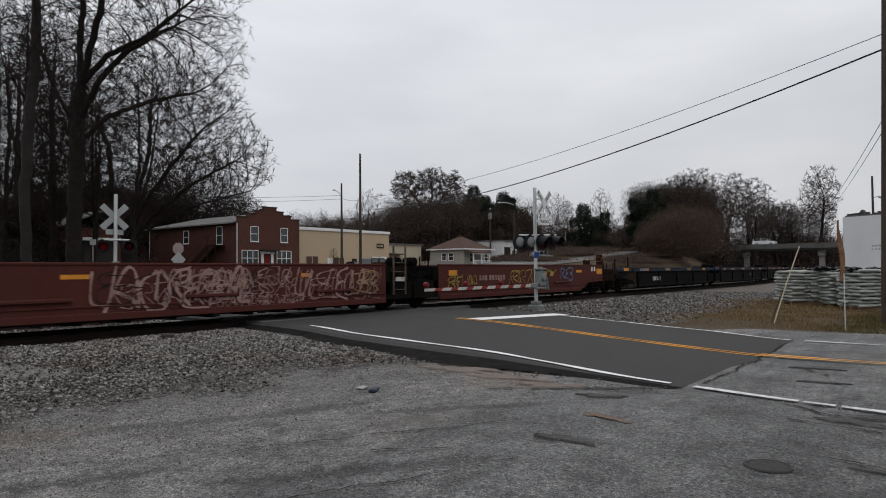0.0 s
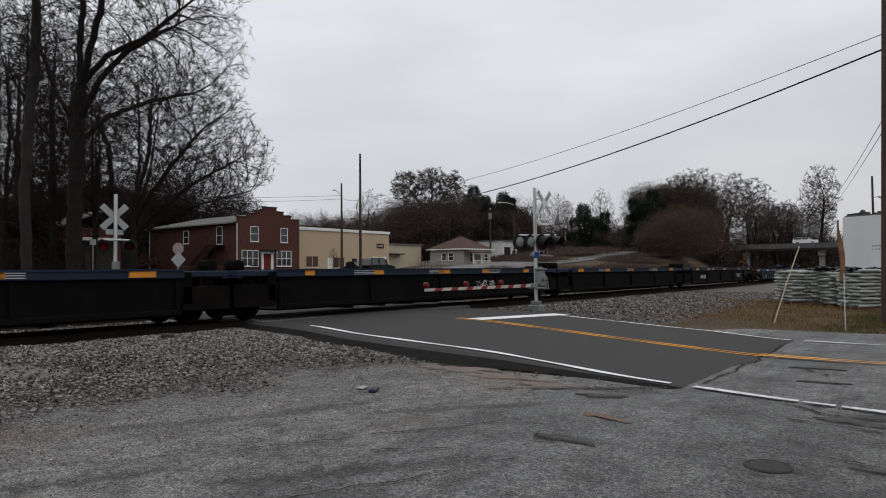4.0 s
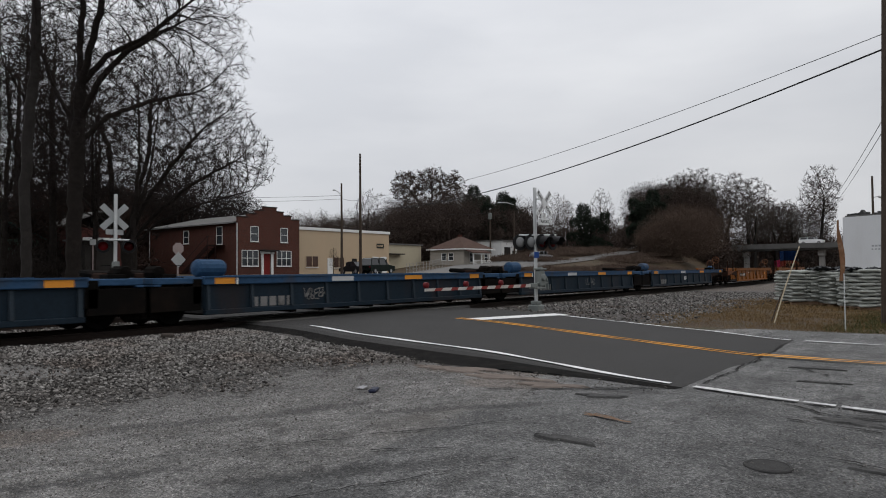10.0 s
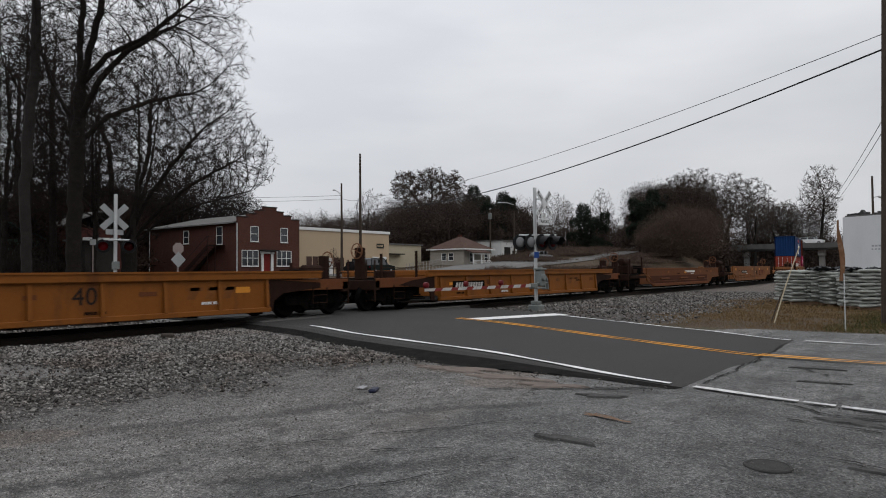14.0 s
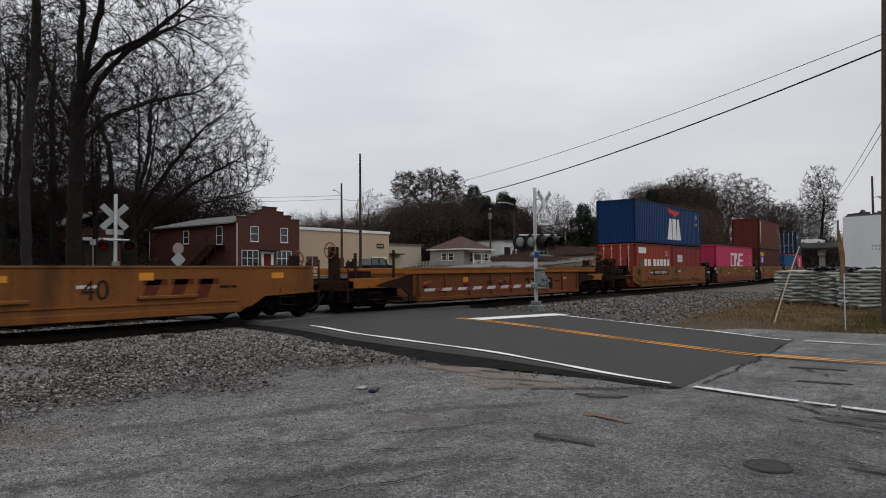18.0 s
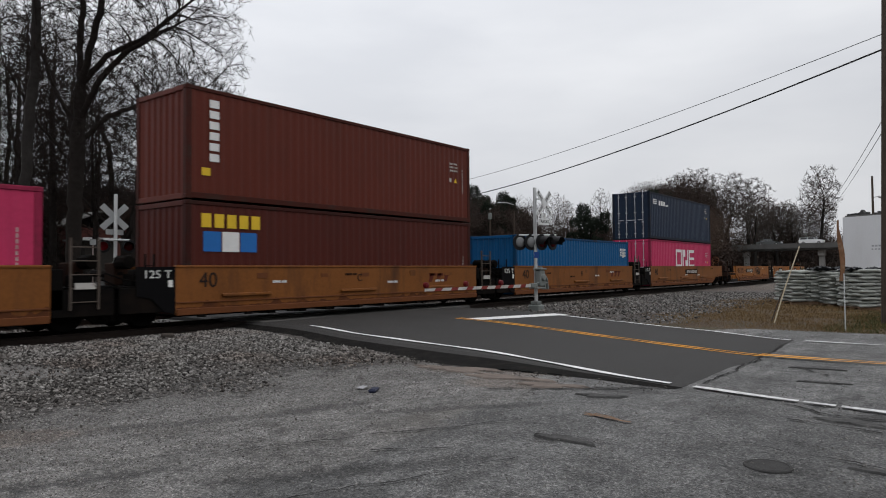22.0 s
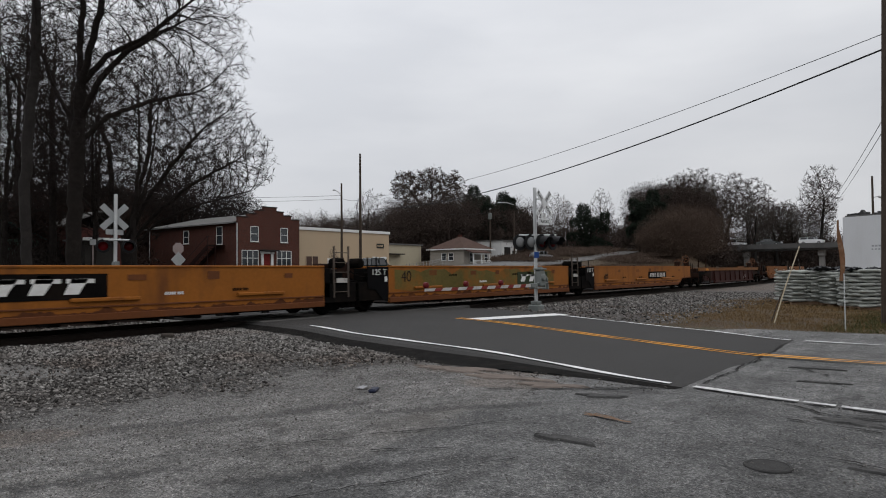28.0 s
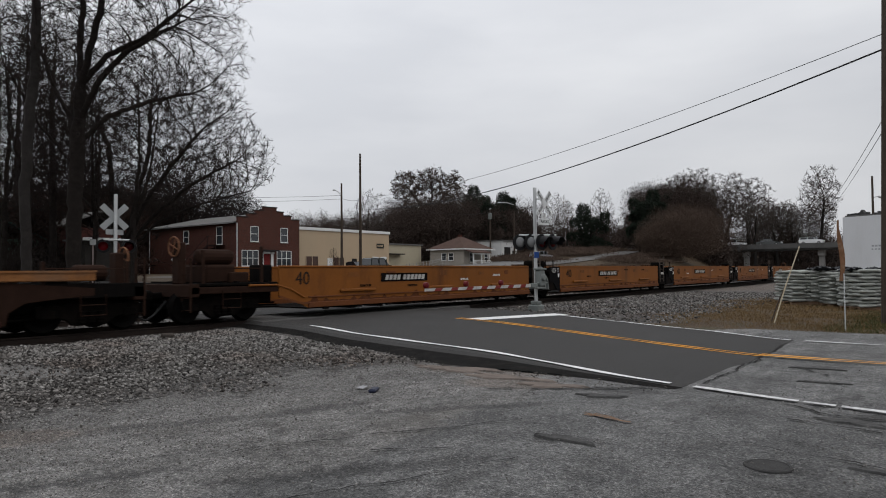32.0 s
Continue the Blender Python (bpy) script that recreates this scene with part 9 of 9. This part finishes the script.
for u, dep, s, k in ((-0.99, 46, 1.0, TALL2), (-0.93, 55, 1.1, TALL), (-0.88, 48, 1.0, TALL2), (-0.97, 62, 1.2, TALL), (-0.84, 60, 1.15, TALL), (-0.86, 72, 0.9, SPREAD), (-0.60, 108, 0.9, SPREAD), (-0.46, 112, 0.85, SPREAD), (-0.78, 50, 0.9, TALL2)):
    x, y = spot(u, dep)
    plant("bare_tree", k, x, y, rnd.uniform(0, 360), s, D_)
for u, dep, s, t in ((-0.035, 135, 1.0, 0),):
    x, y = spot(u, dep)
    plant("oak_tree", OAK, x, y, -52, 1.07, "tree with clinging dry brown leaves above the wooded hill", "far trees")
for u, dep, s, k in ((0.10, 150, 0.75, PINE), (0.075, 146, 0.95, PINE2), (0.122, 128, 0.80, PINE2), (0.148, 130, 0.80, PINE), (0.105, 126, 0.72, PINE), (0.445, 128, 0.64, PINE), (0.46, 126, 0.8, PINE2), (-0.02, 150, 0.7, PINE), (0.0, 160, 0.8, PINE2), (-0.25, 170, 0.6, PINE2), (0.50, 135, 0.85, PINE)):
    x, y = spot(u, dep)
    plant("pine_tree", k, x, y, rnd.uniform(0, 360), s, "dark evergreen pine on the far hill", "far trees")
x, y = spot(0.335, 140)
plant("pine_tree", PINE2, x, y, 120, 0.95, "broad dark evergreen pine beside the hill road", "far trees", sink=4.6)
for u, dep, s, k in ((0.545, 138, 1.15, DOME), (0.505, 140, 1.0, DOME), (0.575, 137, 1.05, DOME)):
    x, y = spot(u, dep)
    plant("bare_tree", k, x, y, rnd.uniform(0, 360), s, "rounded bare tree with dense reddish brown twigs", "far trees")
for u, dep, s, k in ((0.60, 167, 1.35, FAR), (0.645, 168, 1.6, FAN), (0.69, 165, 1.5, FAN), (0.575, 168, 1.35, FAN), (0.55, 168, 1.3, FAR), (0.755, 165, 1.1, FAN), (0.79, 165, 1.15, FAN), (0.72, 170, 1.0, FAR), (0.850, 160, 1.5, SLENDER), (0.857, 163, 1.15, SLENDER), (0.26, 165, 0.9, FAR), (0.28, 150, 0.7, FAR), (-0.17, 110, 0.75, FAR2), (-0.155, 112, 0.6, FAR), (0.93, 175, 0.8, FAR), (0.36, 170, 0.9, FAR2), (0.99, 160, 0.7, FAR), (0.82, 172, 0.7, FAR), (0.73, 168, 1.1, FAN), (0.77, 172, 1.15, FAN), (0.81, 170, 1.05, FAN), (0.705, 158, 1.2, FAN), (0.46, 170, 1.0, FAR2)):
    x, y = spot(u, dep)
    plant("bare_tree", k, x, y, rnd.uniform(0, 360), s, "bare grey-brown tree on the far bank", "far trees")

# a tall brown thicket beside the line, and rough growth on the bank
def mound(seed, n, rx, rz, cz, length, width):
    """A rounded mass of fine leafless shoots with a loose edge."""
    rnd = random.Random(seed)
    b = Build()
    for _ in range(n):
        d = Vector((rnd.gauss(0, 1), rnd.gauss(0, 1), rnd.gauss(0, 1))).normalized()
        f = rnd.random() ** 0.4 * rnd.uniform(0.84, 1.1) * (1 + 0.07 * math.sin(d.x * 7 + d.z * 4) + 0.05 * math.sin(d.y * 11 - d.z * 6))
        p = Vector((d.x * rx * f, d.y * rx * f, cz + d.z * rz * f * (1.0 if d.z > 0 else 0.8)))
        sliver(b, p, (d * 0.5 + Vector((rnd.gauss(0, 0.5), rnd.gauss(0, 0.5), rnd.uniform(0.1, 1.0)))).normalized(), length * rnd.uniform(0.5, 1.2), width, rnd)
    return b


TBROWN = mound(31, 42000, 8.0, 5.8, 5.2, 0.55, 0.028).mesh("thicket", TWIGBROWN, tidy=False)
for u, dep, s_, t in ((0.545, 117, 0.93, 0), (0.485, 121, 0.55, 60)):
    x, y = spot(u, dep)
    ob = new("thicket", TBROWN)
    ob.matrix_basis = pose(x, y, gz(x, y), 0, 0, t) @ Matrix.Diagonal((s_, s_, s_, 1))
    tagged(ob, "tall rounded thicket of leafless brown twigs", "thicket", kind="stuff")
LOW = thicket(33, 2600, 6.0, 4.0, 1.5, 0.6, 0.03).mesh("rough_growth", TWIGBROWN, tidy=False)
for k in range(70):
    u, dep = rnd.uniform(0.12, 0.50), rnd.uniform(84, 135)
    x, y = spot(u, dep)
    if y - float(track_y(x)) < 11 or (80 < x < 156 and abs(y - np.interp(x, [80, 98, 116, 140], [36.2, 34.8, 33.6, 40])) < 3.5):
        continue
    ob = new("rough_growth", LOW)
    ob.matrix_basis = pose(x, y, gz(x, y), 0, 0, rnd.uniform(0, 360)) @ Matrix.Diagonal((0.9, 0.9, 0.7, 1))
    tagged(ob, "low brown rough growth on the bank", "brush", kind="stuff")

# the wooded hill: too many stems to count
def woods(n, u0, u1, d0, d1, h0, h1, seed, slivers=240, bulk=1.0):
    rnd = random.Random(seed)
    b = Build()
    for _ in range(n):
        u, dep = rnd.uniform(u0, u1), rnd.uniform(d0, d1)
        x, y = spot(u, dep)
        z, h = gz(x, y), rnd.uniform(h0, h1)
        b.tube([(x, y, z - 0.3), (x + rnd.gauss(0, 0.2), y + rnd.gauss(0, 0.2), z + h * 0.45), (x + rnd.gauss(0, 0.4), y + rnd.gauss(0, 0.4), z + h * 0.75)], [0.14, 0.1, 0.02], 4, caps=False)
        clumps = [(rnd.gauss(0, h * 0.13), rnd.gauss(0, h * 0.13), h * rnd.uniform(0.35, 0.95), h * rnd.uniform(0.08, 0.16)) for _ in range(9)]
        for _ in range(slivers):
            if rnd.random() < 0.25:
                cx, cy, cz, cr = rnd.gauss(0, h * 0.2), rnd.gauss(0, h * 0.2), h * 0.15, h * 0.15
            else:
                cx, cy, cz, cr = rnd.choice(clumps)
            d = Vector((rnd.gauss(0, 1), rnd.gauss(0, 1), rnd.gauss(0.2, 0.9))).normalized()
            p = Vector((x + cx, y + cy, z + cz)) + d * cr * rnd.uniform(0.1, 1.0)
            sliver(b, p, (d + Vector((rnd.gauss(0, 0.4), rnd.gauss(0, 0.4), 0.4))).normalized(), rnd.uniform(0.35, 0.9) * (1.2 - 0.6 * cz / h), rnd.uniform(0.03, 0.07) * bulk * (1.6 - 1.2 * cz / h), rnd)
    return b


solid("woods", woods(210, -0.36, -0.09, 122, 180, 7, 11, 5, 620, 1.0), WOODS, "leafless grey-brown woods on the far hill", "woods", kind="stuff", tidy=False)
solid("woods", woods(220, -0.12, 0.03, 122, 180, 9.5, 13.5, 25, 800, 1.0), WOODS, "leafless brown woods on the far hill", "woods", kind="stuff", tidy=False)
solid("woods", woods(190, 0.02, 0.2, 122, 180, 7.5, 11.5, 35, 800, 1.0), WOODS, "leafless brown woods on the lower far hill", "woods", kind="stuff", tidy=False)
solid("woods", woods(150, 0.18, 0.50, 158, 200, 5, 9, 15, 520, 1.0), WOODS, "leafless woods above the hill road", "woods", kind="stuff", tidy=False)
solid("woods", woods(150, 0.44, 0.615, 132, 146, 9.5, 14.0, 6, 950, 1.1), WOODS, "leafless woods beside the road bridge", "woods", kind="stuff", tidy=False)
solid("woods", woods(240, 0.62, 1.1, 164, 200, 8, 13, 8, 800, 1.1), WOODS, "leafless woods beyond the road bridge", "woods", kind="stuff", tidy=False)
solid("woods", woods(150, 0.60, 1.0, 166, 180, 5, 7.5, 28, 300, 1.8), TWIGGREY, "dark low growth under the trees beyond the bridge", "woods", kind="stuff", tidy=False)
solid("woods", woods(120, -1.12, -0.89, 50, 66, 4.0, 7.0, 19, 520, 1.5), UNDERBRUSH, "dark undergrowth and saplings between the sheds", "woods", kind="stuff", tidy=False)
solid("woods", woods(130, -0.86, -0.58, 98, 112, 10.5, 16.0, 37, 620, 1.4), UNDERBRUSH, "dark leafless trees close behind the brick building", "woods", kind="stuff", tidy=False)
solid("woods", woods(170, -1.15, -0.72, 72, 110, 8, 12.5, 7, 420, 1.2), UNDERBRUSH, "dark leafless woods behind the sheds", "woods", kind="stuff", tidy=False)
solid("woods", woods(60, -0.86, -0.765, 70, 80, 7.0, 11.0, 27, 600, 1.3), UNDERBRUSH, "dark undergrowth beside the brick building", "woods", kind="stuff", tidy=False)
solid("woods", woods(110, -0.66, -0.42, 98, 125, 8.5, 13, 17, 460, 1.0), TWIG, "leafless woods behind the brick building", "woods", kind="stuff", tidy=False)


# ---- loose stones of the ballast and the lot ----
GRAVELC = mat("gravel_chip", (0.175, 0.171, 0.167), 0.9, 0.4, 9, 60, 0.2)
STONE = mat("ballast_stone", (0.118, 0.115, 0.112), 0.9, 0.35, 6, 60, 0.3, 0, (0.080, 0.058, 0.047), 0.75, 0.45)
CRUMB = mat("asphalt_crumb", (0.085, 0.08, 0.075), 0.95, 0.35, 9, 60, 0.2)
for _m, lo_, hi_ in ((CRUMB, 0.35, 2.0), (STONE, 0.16, 2.2), (GRAVELC, 0.38, 1.7)):
    _n = _m.node_tree.nodes
    _l = _m.node_tree.links
    _geo = _n.new("ShaderNodeNewGeometry")
    _rp = _n.new("ShaderNodeValToRGB")
    _rp.color_ramp.elements[0].color, _rp.color_ramp.elements[1].color = (lo_, lo_ * 0.94, lo_ * 0.88, 1), (hi_, hi_ * 0.98, hi_ * 0.95, 1)
    _rp.color_ramp.elements.new(0.55).color = (0.95, 0.91, 0.87, 1)
    _l.new(_geo.outputs["Random Per Island"], _rp.inputs[0])
    _mx = _n.new("ShaderNodeMix")
    _mx.data_type, _mx.blend_type = "RGBA", "MULTIPLY"
    _mx.inputs["Factor"].default_value = 1
    _old = _n["Principled BSDF"].inputs["Base Color"].links[0].from_socket
    _l.new(_old, _mx.inputs["A"])
    _l.new(_rp.outputs[0], _mx.inputs["B"])
    _l.new(_mx.outputs["Result"], _n["Principled BSDF"].inputs["Base Color"])


def scatter(name, n, x0, x1, y0, y1, size0, size1, keep, seed, label, flat=0.65, material=None):
    """Angular stones lying on the ground, joined."""
    rg = np.random.default_rng(seed)
    xs, ys = rg.uniform(x0, x1, n * 3), rg.uniform(y0, y1, n * 3)
    ok = rg.random(n * 3) < keep(xs, ys)
    xs, ys = xs[ok][:n], ys[ok][:n]
    n = len(xs)
    zs_ = ground_z(xs, ys)
    base = np.array([(1, 0, 0), (-1, 0, 0), (0, 1, 0), (0, -1, 0), (0, 0, 1), (0, 0, -1), (0.6, 0.6, 0.5), (-0.6, -0.6, 0.5)], float)
    faces = np.array([(6, 0, 4), (6, 4, 2), (6, 2, 0), (7, 1, 4), (7, 4, 3), (7, 3, 1), (0, 3, 4), (2, 4, 1), (0, 2, 5), (2, 1, 5), (1, 3, 5), (3, 0, 5)])
    s = (size0 + (size1 - size0) * rg.random(n) ** 2)[:, None, None]
    v = base[None] * (1 + rg.uniform(-0.3, 0.3, (n, 8, 3))) * s * np.array([1, rg.uniform(0.6, 0.9), flat])
    a = rg.uniform(0, 6.28, n)
    ca, sa = np.cos(a)[:, None], np.sin(a)[:, None]
    X = v[..., 0] * ca - v[..., 1] * sa + xs[:, None]
    Y = v[..., 0] * sa + v[..., 1] * ca + ys[:, None]
    Z = v[..., 2] + zs_[:, None] + s[..., 0] * 0.3 + 0.012
    verts = np.stack([X, Y, Z], -1).reshape(-1, 3)
    fs = (faces[None] + (np.arange(n) * 8)[:, None, None]).reshape(-1, 3)
    me = bpy.data.meshes.new(name)
    me.from_pydata(verts.tolist(), [], fs.tolist())
    me.materials.append(material or STONE)
    return tagged(new(name, me), label, "stones", kind="stuff")


def on_heap(x, y):
    return (1 - 0.8 * pale_spots(x, y)) * sm(-8.9, -6.2, y + 1.0 * hump(x * 0.7, y * 0.7, 1)) * sm(10.2 + 0.04 * (y + 4), 9.3 + 0.04 * (y + 4), x) * sm(-3.0, -3.6, y) * np.where((y > -1.0) & (np.abs(np.abs(y) - 0.75) < 0.12), 0, 1)


scatter("ballast_stones", 44000, -3, 11, -9.6, -1.5, 0.014, 0.041, on_heap, 3, "loose grey and brown ballast stones in a heap")
scatter("ballast_stones", 9000, 20.2, 44, -10, -1.6, 0.03, 0.065, lambda x, y: sm(-10.5, -7.5, y - 0.05 * (x - 30) + 0.8 * hump(x * 0.5, y * 0.5, 3)), 4, "loose grey ballast stones beside the track")
scatter("ballast_stones", 7000, -3, 40, 2.0, 8.0, 0.03, 0.06, lambda x, y: np.where((x > line_near(y) - 1.2) & (x < line_far(y) + 1), 0, 1.0), 5, "loose pale ballast stones between the tracks")
scatter("gravel_chips", 40000, -1, 13, -17.5, -7, 0.004, 0.014, lambda x, y: np.where((x > line_near(y) - 1.3) & (y > -13.6), 0, 0.10 + 0.9 * sm(-13.0, -8.5, y)), 6, "small gravel chips on the lot", material=GRAVELC)



def crumbled(x, y):
    """Along the broken outer edge of the asphalt."""
    d = line_near(y) - 0.45 - 1.25 * (1 - 0.88 * sm(-8.0, -13.2, y)) - x
    return np.exp(-(d / 0.45) ** 2) * sm(-13.6, -12.8, y)


scatter("asphalt_crumbs", 1000, 8.0, 11.5, -13.6, -5.5, 0.006, 0.024, crumbled, 16, "dark crumbs of broken asphalt along the road edge", material=CRUMB)


# ---- tufts of winter grass on the verge ----
def tufts(name, n, x0, x1, y0, y1, keep, seed, material, label, h0=0.04, h1=0.13):
    rg = np.random.default_rng(seed)
    xs, ys = rg.uniform(x0, x1, n * 3), rg.uniform(y0, y1, n * 3)
    ok = rg.random(n * 3) < keep(xs, ys)
    xs, ys = xs[ok][:n], ys[ok][:n]
    n = len(xs)
    z = ground_z(xs, ys) - 0.005
    a, w = rg.uniform(0, 6.28, n), rg.uniform(0.004, 0.010, n)
    h = h0 + (h1 - h0) * rg.random(n) ** 2
    lean = rg.normal(0, 0.6, (n, 2)) * h[:, None]
    v = np.empty((n, 3, 3))
    v[:, 0] = np.stack([xs - w * np.cos(a), ys - w * np.sin(a), z], -1)
    v[:, 1] = np.stack([xs + w * np.cos(a), ys + w * np.sin(a), z], -1)
    v[:, 2] = np.stack([xs + lean[:, 0], ys + lean[:, 1], z + h], -1)
    me = bpy.data.meshes.new(name)
    me.from_pydata(v.reshape(-1, 3).tolist(), [], np.arange(n * 3).reshape(n, 3).tolist())
    me.materials.append(material)
    return tagged(new(name, me), label, "grass", kind="stuff")


def verge(x, y):
    return sm(19.6, 20.8, x) * sm(-15.6, -14.4, y) * sm(-7.5, -10.0, y - 0.05 * (x - 30) + 0.8 * hump(x * 0.5, y * 0.5, 3)) * (0.35 + 0.65 * (hump(x * 1.3, y * 1.3, 9) > -0.2))


tufts("grass", 34000, 19.8, 36, -15.5, -7.5, verge, 2, mat("dry_grass", (0.15, 0.098, 0.045), 0.9, 0.35, 1.5, 9, 0.0), "dry brown winter grass on the verge")
tufts("grass", 9000, 19.8, 30, -15.6, -12.0, lambda x, y: verge(x, y) * sm(-13.0, -14.6, y), 3, mat("green_grass", (0.045, 0.055, 0.02), 0.9, 0.35, 1.5, 9, 0.0), "thin green grass by the road edge")
tufts("weeds", 7000, 24, 70, 8.5, 16, lambda x, y: 0.4 + 0.6 * (hump(x * 0.5, y * 0.5, 12) > 0), 4, mat("dry_weeds", (0.11, 0.075, 0.04), 0.9, 0.35, 1.5, 9, 0.0), "tall dry weeds beyond the tracks", 0.3, 1.0)


# ---- what moves ----
def crawl(ob, rows):
    """A car creeping along the bridge: rows of time and place."""
    walk(ob, [(t, pose(151.9, y, 5.9, 0, 0, -90)) for t, y in rows])


def motions():
    crawl(suv, [(0, 16.9), (0.5, 15.4), (1, 14.0), (1.5, 12.7), (2, 11.95), (2.5, 11.0), (3, 10.3), (3.5, 9.8), (4.5, 8.9), (5.5, 8.3), (6.5, 8.25), (32, 8.25)])
    crawl(grey_car, [(0, 36.5), (15, 36.5), (16.5, 32.0), (18, 24.0), (19.3, 18.2), (20.5, 16.2), (22, 16.05), (32, 16.05)])
    crawl(white_car, [(0, 43.0), (20, 43.0), (21.2, 38.0), (22.5, 30.0), (23.5, 24.8), (24.5, 23.0), (26, 22.9), (32, 22.9)])
    for ob, s in MOVERS:
        z = ob.matrix_basis.translation.z
        rows = []
        for k in range(65):
            x, y, a = track_at(s - V * k * 0.5)
            rows.append((k * 0.5, pose(x, y, z, 0, 0, a)))
        walk(ob, rows)
    where = {ob: s for ob, s in MOVERS}
    for w, dx, car, x in WHEELS:
        s = where[car] + x + dx
        t0 = max(0.0, (s - 36.0) / V)
        t1 = min(32.0, (s - 3.5) / V)
        if t1 <= t0:
            continue
        ticks = [0.0] if t0 > 0 else []
        n = int((t1 - t0) / 0.0667)
        ticks += [t0 + k * 0.0667 for k in range(n + 1)]
        if ticks[-1] < 31.95:
            ticks.append(32.0)
        rows, a = [], 0.0
        last = ticks[0]
        for t in ticks:
            if t0 < t <= t0 + n * 0.0667 + 1e-6:
                a -= 80.0
            rows.append((t, pose(dx, 0, 0.46, 0, a, 0)))
        walk(w, rows)


motions()
